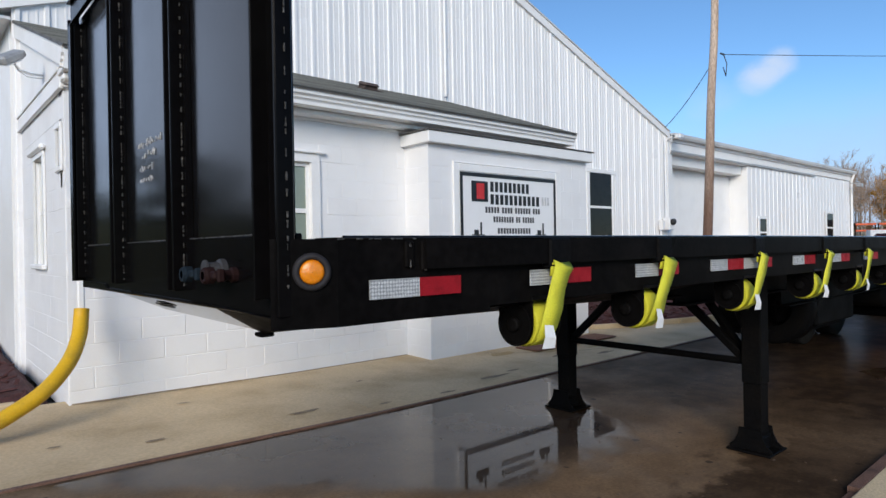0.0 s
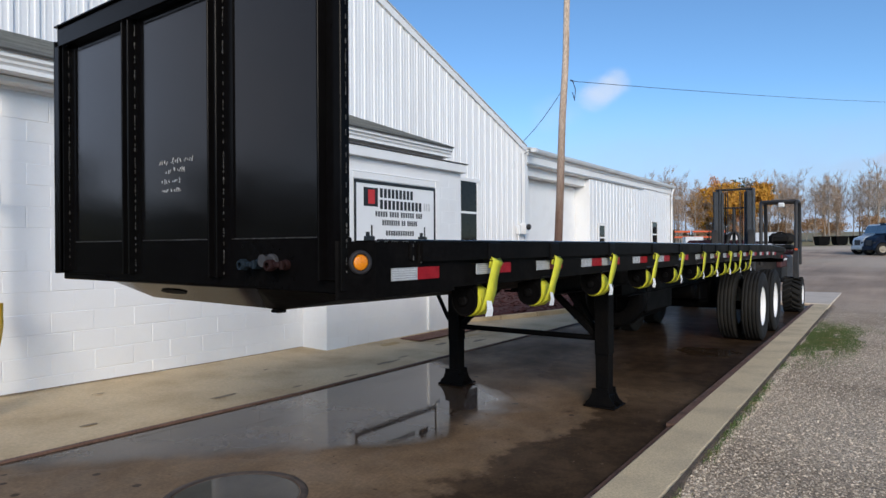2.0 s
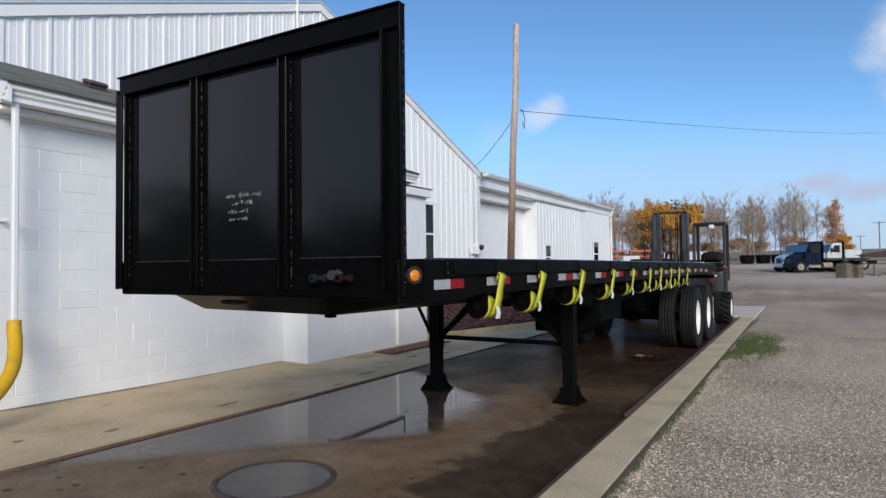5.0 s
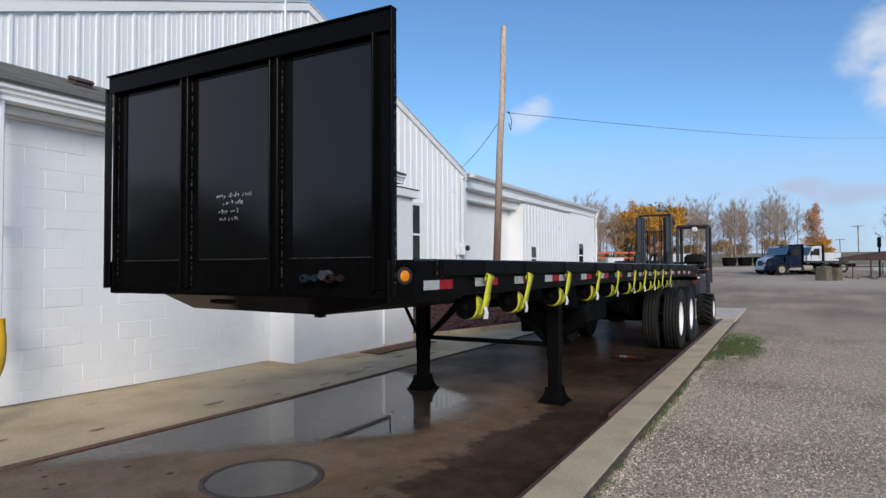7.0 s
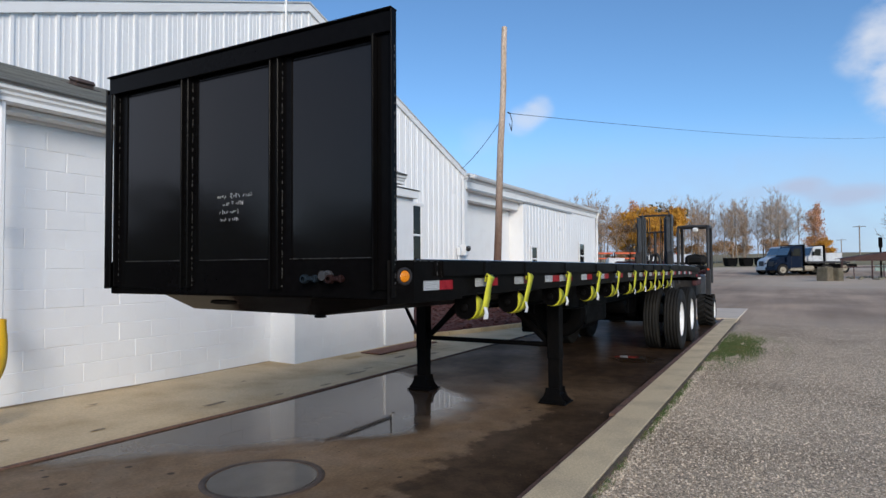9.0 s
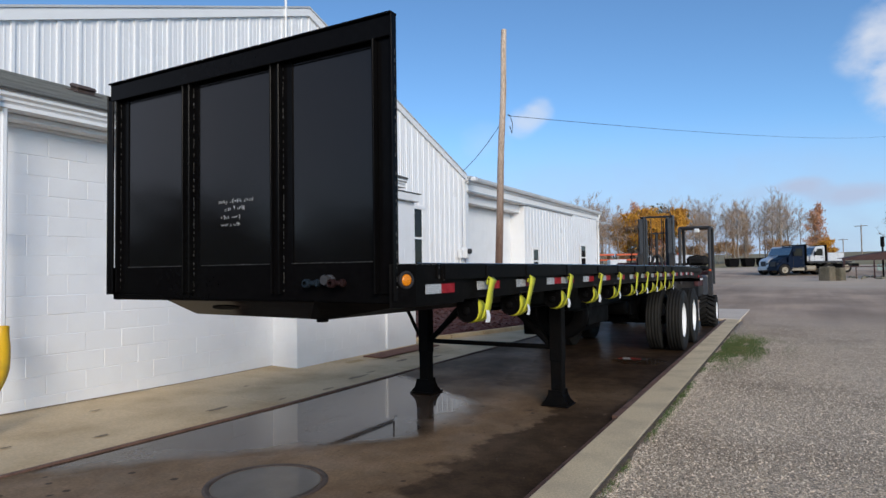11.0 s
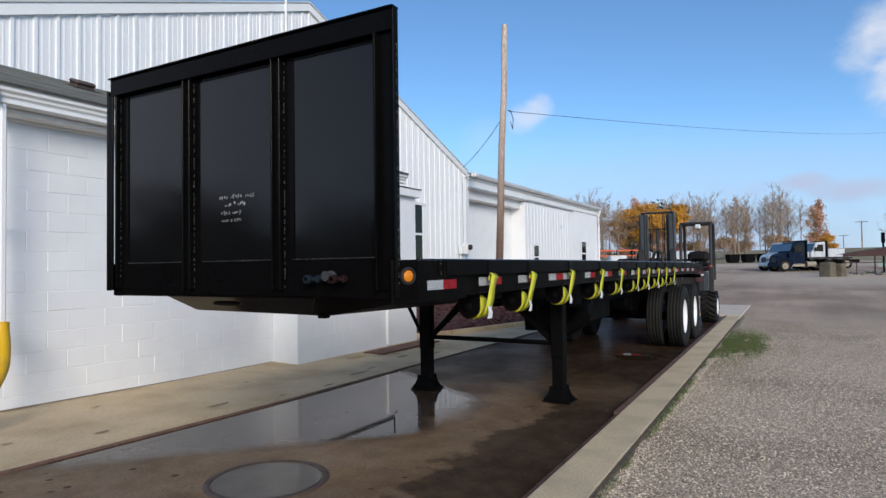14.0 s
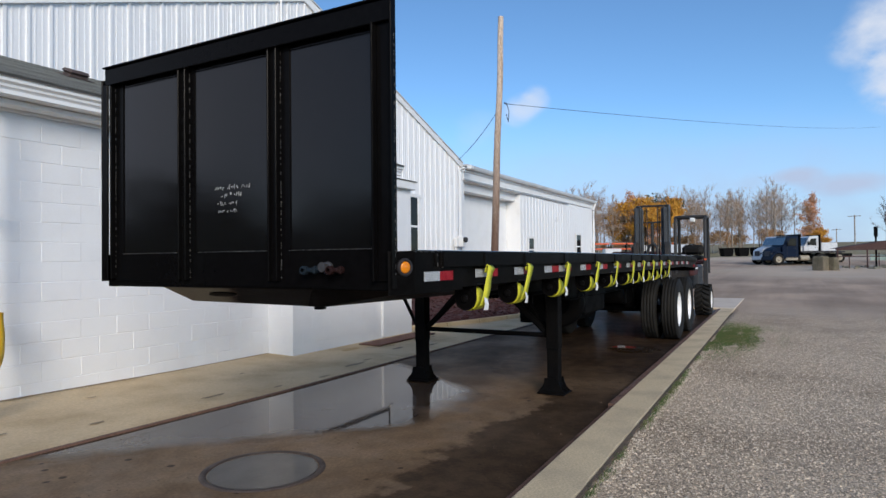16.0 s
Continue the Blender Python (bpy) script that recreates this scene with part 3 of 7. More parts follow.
M_bark = material("grey_bark", (0.31, 0.26, 0.22), 0.95, vary=0.25, scale=2, fine=20, bump=0.3, other=(0.15, 0.12, 0.10))
M_twig = material("bare_twigs", (0.46, 0.36, 0.29), 0.95, vary=0.2, scale=0.6, fine=8, bump=0.0, other=(0.29, 0.21, 0.16))
M_gold = material("golden_leaves", (0.56, 0.27, 0.03), 0.8, vary=0.3, scale=0.5, fine=5, bump=0.0, other=(0.26, 0.10, 0.018))
M_russet = material("russet_leaves", (0.52, 0.25, 0.14), 0.8, vary=0.3, scale=0.5, fine=5, bump=0.0, other=(0.36, 0.19, 0.07))
M_dull = material("brown_dry_leaves", (0.40, 0.24, 0.13), 0.85, vary=0.3, scale=0.5, fine=5, bump=0.0, other=(0.32, 0.21, 0.12))
M_pine = material("dark_needles", (0.055, 0.06, 0.03), 0.9, vary=0.3, scale=0.6, fine=6, bump=0.0)
M_grass = material("short_grass", (0.085, 0.125, 0.035), 0.8, vary=0.3, scale=4, fine=30, bump=0.0, other=(0.16, 0.15, 0.06))
M_drygrass = material("dry_field_grass", (0.30, 0.25, 0.13), 0.9, vary=0.2, scale=0.3, fine=3, bump=0.1)
M_teal = material("pale_teal_sheet", (0.3, 0.42, 0.40), 0.5, vary=0.1, bump=0.0)
M_crack = material("dark_concrete_stain", (0.26, 0.195, 0.125), 0.9, vary=0.2, scale=6, fine=60, bump=0.3)
M_dirt = material("damp_dark_soil", (0.12, 0.085, 0.06), 0.95, vary=0.5, scale=14, fine=90, bump=0.9, other=(0.06, 0.052, 0.03))
M_pale_apron = material("pale_apron_concrete", (0.66, 0.55, 0.44), 0.85, vary=0.1, scale=1.5, fine=40, bump=0.2, other=(0.56, 0.46, 0.36))
M_stain = material("ochre_stained_concrete", (0.42, 0.29, 0.13), 0.88, vary=0.15, scale=5, fine=50, bump=0.25, other=(0.45, 0.33, 0.18))
M_redleaf = material("purple_red_leaves", (0.16, 0.035, 0.035), 0.8, vary=0.3, scale=0.5, fine=5, bump=0.0, other=(0.10, 0.03, 0.03))
M_redcoupling = material("dull_red_coupling", (0.016, 0.006, 0.006), 0.75, spec=0.15, vary=0.2)
# for unseen ground, kept dark for the headboard's reflection
M_reflected_ground = material("reflected_dark_ground", (0.035, 0.045, 0.015), 0.95, vary=0.3, scale=0.6, fine=20, bump=0.3, other=(0.05, 0.045, 0.02))
# ---- ground, bay and paving ----
BAY_X0, BAY_X1, BAY_Y0, BAY_Y1 = -7.0, 15.2, -0.16, 3.10


def rise(x):
    s = max(0.0, min(x, 260.0) - 18.0)
    return 0.0105 * s + 0.00006 * s * s


def ground_height(x, y):
    base = 0.025 + rise(x)
    if x < 15.3 and -0.42 < y < 8.2:
        base = -0.2
    base += 0.012 * noise.noise(Vector((x * 0.4, y * 0.4, 0))) * min(1.0, max(0.0, (-y - 0.6) * 1.2) + max(0.0, x - 15.3))
    return base


def build_ground():
    xs = [-400, -150, -60, -25] + [-12 + 0.75 * i for i in range(36)] + [15.28, 15.3] + [15.8 + 1.6 * i for i in range(28)]
    xs += [66, 75, 85, 95, 105, 120, 135, 150, 170, 200, 260, 400, 900, 2500]
    ys = [-2500, -800, -300, -120, -60, -30, -18, -12, -9] + [-7 + 0.5 * i for i in range(13)] + [-0.6, -0.44, -0.40, 1, 3, 5, 7, 8.1, 8.3]
    ys += [12, 18, 26, 36, 50, 80, 150, 400, 1200, 2500]
    xs, ys = sorted(set(xs)), sorted(set(ys))
    verts = [(x, y, ground_height(x, y)) for y in ys for x in xs]
    n = len(xs)
    faces = [(j * n + i, j * n + i + 1, (j + 1) * n + i + 1, (j + 1) * n + i) for j in range(len(ys) - 1) for i in range(n - 1)]
    whole("ground", S().add(verts, faces, True), M_gravel, "grey gravel yard that runs into worn asphalt", "ground", "structure")


def lift(x):
    """The footway climbs a little along the wall towards the office corner."""
    return 0.013 * min(max(0.0, 2.6 - x), 4.5)


def bay_edge(x):
    """The edge of the footway drifts towards the building at the bay's mouth."""
    return BAY_Y1 + 0.048 * min(max(0.0, 2.4 - x), 5.0)


def kerb_shift(x):
    """The kerb is not quite parallel to the building."""
    return 0.0085 * (x - 1.0) - 0.012


def build_paving():
    # bay slab: a fine sheet with a hint of unevenness
    nx, ny = 60, 10
    v = [(BAY_X0 + (BAY_X1 - BAY_X0) * i / nx, BAY_Y0 - 0.1 + (BAY_Y1 - BAY_Y0 + 0.42) * j / ny, 0.0) for j in range(ny + 1) for i in range(nx + 1)]
    f = [(j * (nx + 1) + i, j * (nx + 1) + i + 1, (j + 1) * (nx + 1) + i + 1, (j + 1) * (nx + 1) + i) for j in range(ny) for i in range(nx)]
    s = S().add(v, f, True)
    s.box(BAY_X0, BAY_X1, BAY_Y0, BAY_Y1, -0.18, -0.11)
    whole("wash_bay_floor", s, M_bay, "wet brown concrete wash bay floor with standing water", "pavement", "structure")
    # footway along the building: separate pours that fall towards the bay
    walk = thing("footway", "weathered tan concrete footway along the building wall", "pavement", kind="structure")
    joints = [-7.0, -3.9, -1.9, -0.9, 2.4, 5.05, 7.9, 10.8, 13.7, 16.6, 19.5]
    for x0, x1 in zip(joints, joints[1:]):
        a, b = x0 + 0.004, x1 - 0.004
        y1 = 5.2
        ya, yb = bay_edge(a) + 0.048, bay_edge(b) + 0.048
        verts = [(a, ya, -0.1), (b, yb, -0.1), (b, y1, -0.1), (a, y1, -0.1), (a, ya, 0.012), (b, yb, 0.012), (b, y1, 0.062 + lift(b)), (a, y1, 0.062 + lift(a))]
        part("slab", S().add(verts, [(0, 3, 2, 1), (4, 5, 6, 7), (0, 1, 5, 4), (1, 2, 6, 5), (2, 3, 7, 6), (3, 0, 4, 7)]), M_walk, walk)
    # worn spalls and cracks in the footway
    cr = S()
    h = lambda y, x=9.0: 0.0145 + (y - 0.048 - bay_edge(x)) / (5.152 - bay_edge(x)) * (0.05 + lift(x))

    def blot(shape, x, y, l, w, up=0.0):
        ring = [(math.cos(a) * l * (0.75 + 0.5 * noise.noise(Vector((x + math.cos(a) * 1.4, y + math.sin(a) * 1.4, 3)))), math.sin(a) * w * (0.75 + 0.6 * noise.noise(Vector((x + math.cos(a) * 1.8, y + math.sin(a) * 1.8, 6))))) for a in np.linspace(0, 2 * math.pi, 23)[:-1]]
        shape.add([(x + p, y + q, h(y + q, x + p) + up) for p, q in ring], [tuple(range(22))])

    for x, y, l, w in ((1.9, 3.55, 0.20, 0.04), (4.1, 3.42, 0.26, 0.05), (4.5, 3.5, 0.12, 0.03), (5.6, 3.7, 0.2, 0.06), (0.7, 3.6, 0.10, 0.03), (6.2, 3.45, 0.2, 0.05), (0.1, 3.9, 0.06, 0.02), (2.6, 3.32, 0.08, 0.03), (3.3, 3.25, 0.14, 0.03), (2.9, 4.2, 0.05, 0.03), (1.2, 4.5, 0.08, 0.02), (7.0, 3.9, 0.12, 0.04)):
        blot(cr, x, y, l, w, 0.001)
    st = S()
    for x, y, l, w in ((5.15, 4.25, 0.28, 0.12), (5.75, 3.95, 0.2, 0.07), (6.6, 3.8, 0.3, 0.06)):
        blot(st, x, y, l, w)
    part("stain", st, M_stain, walk, "ochre stains")
    # dirt gathered at the foot of the office wall
    v, f = [], []
    for k in range(200):
        x = 0.42 + 3.74 * k / 199
        d = 0.012 + 0.03 * max(0.0, noise.noise(Vector((x * 2.1, 0, 9))) + 0.1) + 0.01 * noise.noise(Vector((x * 17, 0, 4)))
        v += [(x, 5.022, 0.066 + lift(x)), (x, 5.022 - d, h(5.0, x))]
    f = [(2 * k, 2 * k + 1, 2 * k + 3, 2 * k + 2) for k in range(199)]
    part("dirt_line", S().add(v, f), M_crack, walk, "dirt along the wall's foot")
    for pts in ([(5.0, 4.45), (5.35, 4.15), (5.6, 4.0), (6.05, 3.78)], [(6.0, 3.75), (6.5, 3.62), (7.2, 3.5)]):
        for (ax, ay), (bx, by) in zip(pts, pts[1:]):
            n = Vector((by - ay, ax - bx, 0)).normalized() * 0.008
            cr.add([(ax - n.x, ay - n.y, h(ay)), (ax + n.x, ay + n.y, h(ay)), (bx + n.x, by + n.y, h(by)), (bx - n.x, by - n.y, h(by))], [(0, 1, 2, 3)])
    part("crack", cr, M_crack, walk, "dark spalls and cracks")
    # kerb on the yard side
    kerb = thing("kerb", "pale concrete kerb strip between wash bay and gravel", "kerb", kind="structure")
    ends = [-7.0, 0.55, 9.4, 15.3]
    for x0, x1 in zip(ends, ends[1:]):
        # a cast strip whose yard edge is broken and uneven
        n = int((x1 - x0) / 0.045)
        v, f = [], []
        for k in range(n + 1):
            x = x0 + 0.002 + (x1 - x0 - 0.004) * k / n
            w = 0.012 * noise.noise(Vector((x * 2.3, 0, 5))) + 0.010 * noise.noise(Vector((x * 9, 0, 1))) + 0.006 * noise.noise(Vector((x * 31, 0, 2)))
            chip = max(0.0, noise.noise(Vector((x * 5.5, 3, 0))) - 0.28) * 0.09
            w += kerb_shift(x)
            v += [(x, -0.215 + kerb_shift(x), -0.15), (x, -0.215 + kerb_shift(x), 0.041), (x, -0.222 + kerb_shift(x), 0.045), (x, -0.525 + w + chip, 0.045), (x, -0.542 + w + chip * 0.6, 0.036 - chip * 0.2), (x, -0.552 + w, 0.012), (x, -0.554 + w, -0.15)]
        for k in range(n):
            a, c = 7 * k, 7 * k + 7
            f += [(a + j, c + j, c + j + 1, a + j + 1) for j in range(6)]
        f += [(0, 1, 2, 3, 4, 5, 6), tuple(7 * n + j for j in (6, 5, 4, 3, 2, 1, 0))]
        part("kerb_section", S().add(v, f), M_kerb, kerb)
    # soil washed against the kerb
    v, f = [], []
    n = 420
    for k in range(n + 1):
        x = -4.0 + 18.0 * k / n
        w = 0.004 + 0.045 * max(0.0, noise.noise(Vector((x * 1.3, 1, 0))) + 0.1) + 0.022 * noise.noise(Vector((x * 11, 2, 0)))
        k0 = kerb_shift(x)
        v += [(x, -0.542 + k0, 0.046), (x, -0.56 + k0 - w * 0.5, 0.041 + 0.004 * noise.noise(Vector((x * 20, 0, 0)))), (x, -0.56 + k0 - w, 0.030)]
    for k in range(n):
        f += [(3 * k, 3 * k + 1, 3 * k + 4, 3 * k + 3), (3 * k + 1, 3 * k + 2, 3 * k + 5, 3 * k + 4)]
    whole("kerb_soil", S().add(v, f), M_dirt, "dark damp soil washed up against the kerb", "soil", "stuff")
    # rusty angle irons that edge the bay
    trim = thing("steel_edge", "rusty angle iron edging of the wash bay", "trim", kind="structure")
    def iron(stations, ya, yb, low, side):
        """A bar along the bay through (x, top) stations; side moves it across."""
        v, f = [], []
        for x, top in stations:
            d = side(x)
            v += [(x, ya + d, low), (x, yb + d, low), (x, yb + d, top - 0.003), (x, yb + d - 0.004, top), (x, ya + d + 0.004, top), (x, ya + d, top - 0.003)]
        for k in range(len(stations) - 1):
            f += [(6 * k + j, 6 * k + (j + 1) % 6, 6 * k + 6 + (j + 1) % 6, 6 * k + 6 + j) for j in range(6)]
        n = 6 * len(stations) - 6
        return S().add(v, f + [(5, 4, 3, 2, 1, 0), tuple(n + j for j in range(6))])

    part("angle_iron", iron([(x, 0.015) for x in (BAY_X0, -2.6, 2.4, BAY_X1)], 0.004, 0.046, -0.1, bay_edge), M_rust, trim)
    part("angle_iron", iron([(BAY_X0, 0.02), (3.3, 0.02)], -0.212, BAY_Y0 - 0.002, -0.1, kerb_shift), M_rust, trim)
    part("angle_iron", iron([(3.302, 0.042), (BAY_X1, 0.042)], -0.212, BAY_Y0 + 0.012, -0.1, kerb_shift), M_rust, trim)
    # concrete apron past the bay
    whole("apron", S().box(15.35, 19.6, -0.42, 3.2, -0.1, 0.05, 0.01), M_pale_apron, "pale concrete apron at the end of the wash bay", "pavement", "structure")
    # drain cover
    dr = thing("drain_cover", "round steel drain cover in a rusty ring, holding water", "drain", at=(0, 0, 0))
    cx, cy, r = 0.535, 1.475, 0.365
    part("rim", S().lathe([(r + 0.045, 0.0015), (r + 0.04, 0.008), (r + 0.004, 0.008), (r, 0.003)], (cx, cy, 0), "z", 48), M_rust_ring, dr, "rusty steel ring")
    part("lid", S().lathe([(0.0005, 0.004), (r - 0.01, 0.004), (r - 0.004, 0.002)], (cx, cy, 0), "z", 48, False), M_bay_lid, dr, "wet steel lid")


def build_grit():
    """Small leaf scraps and crumbs of stone left on the bay floor by the washing."""
    rs = random.Random(17)
    v, f = [], []
    for _ in range(420):
        x, y = rs.uniform(-0.3, 6.0), rs.uniform(-0.05, 2.9)
        if noise.noise(Vector((x * 0.9, y * 0.9, 8))) < -0.05 and rs.random() < 0.75:
            continue
        l, w, h, a = rs.uniform(0.004, 0.018), rs.uniform(0.003, 0.007), rs.uniform(0.002, 0.005), rs.uniform(0, 6.3)
        c, d = math.cos(a), math.sin(a)
        n = len(v)
        v += [(x + c * p - d * q, y + d * p + c * q, 0.0005 + z) for p, q, z in ((-l, 0, 0), (0, -w, 0), (l, 0, 0), (0, w, 0), (l * 0.1, 0, h))]
        f += [(n, n + 1, n + 4), (n + 1, n + 2, n + 4), (n + 2, n + 3, n + 4), (n + 3, n, n + 4)]
    whole("bay_grit", S().add(v, f), M_grit, "scattered leaf scraps and grit on the wet bay floor", "grit", "stuff")


M_grit = material("wet_grit", (0.11, 0.07, 0.045), 0.6, vary=0.5, scale=30, fine=60, bump=0.0, other=(0.03, 0.022, 0.018))
M_bay_lid = material("wet_steel_lid", (0.055, 0.045, 0.036), 0.6, vary=0.1, scale=3, bump=0.0, coat=0.55, spec=0.1)
M_bay_lid.node_tree.nodes["Principled BSDF"].inputs["Coat IOR"].default_value = 1.33
M_bay_lid.node_tree.nodes["Principled BSDF"].inputs["Coat Roughness"].default_value = 0.015
build_ground()
build_paving()
build_grit()

# ---- main metal building with its gable to the bay ----
GY = 7.6
APEX_X, APEX_Z, PITCH = 7.87, 7.18, 0.365
GX0, GX1 = 0.32, 15.42


def gable_z(x):
    return APEX_Z - PITCH * abs(x - APEX_X)


def rib_strip(s, x0, x1, z0, zt0, zt1, y, ribs, depth=0.032):
    """A strip of ribbed sheet from x0 to x1 in the plane y, top sloping from zt0 to zt1; ribs stand proud towards -y."""
    pts = [(x0, 0.0)]
    for rx, w, d in ribs:
        pts += [(rx - w / 2 - d * 0.5, 0), (rx - w / 2, d), (rx + w / 2, d), (rx + w / 2 + d * 0.5, 0)]
    pts.append((x1, 0.0))
    top = lambda x: zt0 + (zt1 - zt0) * (x - x0) / (x1 - x0)
    verts = [(x, y - d, z0) for x, d in pts] + [(x, y - d, top(x)) for x, d in pts]
    n = len(pts)
    s.add(verts, [(i, i + 1, i + 1 + n, i + n) for i in range(n - 1)])
    back = [(x0, y + 0.004, z0), (x1, y + 0.004, z0), (x1, y + 0.004, top(x1)), (x0, y + 0.004, top(x0))]
    s.add(back, [(0, 1, 2, 3)])


def build_main():
    b = thing("metal_building", "tall white ribbed steel building with a gabled front", "building", kind="structure")
    # wall core behind the sheets
    core = S().prism([(GX0 + 0.02, 0), (GX1 - 0.02, 0), (GX1 - 0.02, gable_z(GX1) - 0.05), (APEX_X, APEX_Z - 0.05), (GX0 + 0.02, gable_z(GX0) - 0.05)], 0.18, Matrix.Translation((0, GY + 0.03, 0)))
    part("wall", core, M_white, b)
    part("wall", S().box(GX0, GX0 + 0.2, GY + 0.22, 30, 0, gable_z(GX0) - 0.1), M_white, b)
    pitch = 0.305
    x, i = GX0, 0
    while x < GX1 - 0.05:
        x1 = min(x + pitch * 3, GX1)
        if x < APEX_X < x1:
            x1 = APEX_X
        ribs = []
        k = 0
        rx = x + 0.06
        while rx < x1 - 0.06:
            ribs.append((rx, 0.045, 0.024))
            for mx in (0.102, 0.203):
                if rx + mx < x1 - 0.03:
                    ribs.append((rx + mx, 0.02, 0.006))
            rx += pitch
        s = S()
        rib_strip(s, x, x1, 0.0, gable_z(x), gable_z(x1), GY, ribs)
        part("wall_sheet", s, M_metal, b)
        x, i = x1, i + 1
    # rake trim along the gable, corner trims
    for xa, xb in ((GX0 - 0.25, APEX_X), (APEX_X, GX1 + 0.02)):
        za, zb = gable_z(xa), gable_z(xb)
        t = S().add([(xa, GY - 0.06, za - 0.07), (xb, GY - 0.06, zb - 0.07), (xb, GY - 0.06, zb + 0.10), (xa, GY - 0.06, za + 0.10),
                     (xa, GY + 0.15, za - 0.07), (xb, GY + 0.15, zb - 0.07), (xb, GY + 0.15, zb + 0.10), (xa, GY + 0.15, za + 0.10)],
                    [(0, 1, 2, 3), (4, 7, 6, 5), (0, 4, 5, 1), (3, 2, 6, 7), (0, 3, 7, 4), (1, 5, 6, 2)])
        part("rake_trim", t, M_white, b)
        roof = S().add([(xa - 0.0, GY - 0.08, za + 0.104), (xb, GY - 0.08, zb + 0.104), (xb, 30, zb + 0.104), (xa, 30, za + 0.104),
                        (xa, GY - 0.08, za + 0.14), (xb, GY - 0.08, zb + 0.14), (xb, 30, zb + 0.14), (xa, 30, za + 0.14)],
                       [(0, 1, 2, 3), (4, 7, 6, 5), (0, 4, 5, 1), (3, 2, 6, 7), (0, 3, 7, 4), (1, 5, 6, 2)])
        part("roof", roof, M_roof, b)
    part("eave_gutter", S().box(GX0 - 0.28, GX0 - 0.12, GY, 30, gable_z(GX0) - 0.16, gable_z(GX0) - 0.02, 0.01), M_white, b)
    part("soffit", S().box(GX0 - 0.26, GX0 - 0.004, GY + 0.02, 30, gable_z(GX0) - 0.2, gable_z(GX0) - 0.165), M_white, b)
    part("corner_trim", S().box(GX1 - 0.10, GX1 + 0.03, GY - 0.045, GY + 0.2, 0, gable_z(GX1) - 0.05, 0.005), M_white, b)
    part("vent_pipe", S().tube([(7.13, GY - 0.07, 4.3), (7.13, GY - 0.07, 7.9)], 0.028, 10), M_white, b)
    # sash window on the gable wall
    w = part("window", S().box(11.50, 12.74, GY - 0.075, GY - 0.036, 3.16, 3.26, 0.01).box(11.54, 11.64, GY - 0.07, GY - 0.036, 1.0, 3.16, 0.008).box(12.60, 12.70, GY - 0.07, GY - 0.036, 1.0, 3.16, 0.008).box(11.48, 12.76, GY - 0.09, GY - 0.036, 0.93, 1.0, 0.01), M_white, b)
    part("sash", S().box(11.64, 12.60, GY - 0.064, GY - 0.04, 2.31, 2.37, 0.005).box(11.64, 11.67, GY - 0.06, GY - 0.04, 1.0, 3.16).box(12.57, 12.60, GY - 0.06, GY - 0.04, 1.0, 3.16), M_white, w)
    part("pane", S().box(11.67, 12.57, GY - 0.052, GY - 0.046, 2.37, 3.16), M_glass, w)
    part("pane", S().box(11.67, 12.57, GY - 0.050, GY - 0.044, 1.0, 2.31), M_glass, w)
    # meter box and conduit at the corner
    mb = thing("electric_meter", "grey electric meter box with conduit on the metal wall", "meter box")
    part("box", S().box(14.98, 15.20, GY - 0.26, GY - 0.05, 1.80, 2.14, 0.015), M_white, mb)
    part("dial", S().lathe([(0.001, -0.36), (0.075, -0.35), (0.085, -0.33), (0.085, -0.26)], (15.09, GY, 2.02), "y", 20), M_grey_steel, mb, "dark round glass meter")
    part("conduit", S().tube([(15.12, GY - 0.08, 2.14), (15.12, GY - 0.08, 4.3)], 0.03, 8).tube([(14.84, GY - 0.08, 0.2), (14.84, GY - 0.08, 1.8)], 0.035, 8), M_white, mb)
    part("junction_box", S().box(14.76, 14.9, GY - 0.17, GY - 0.05, 1.80, 2.06, 0.01), M_white, mb)
    fl = thing("flood_light", "small white flood light under the building corner", "lamp")
    part("arm", S().tube([(15.3, GY - 0.05, 4.28), (15.3, GY - 0.3, 4.36)], 0.02, 8), M_galv, fl)
    part("head", S().box(15.2, 15.42, GY - 0.48, GY - 0.3, 4.28, 4.42, 0.03), M_white, fl)


# ---- low rear building ----
FX0, FX1, FZ = 15.46, 31.0, 4.40


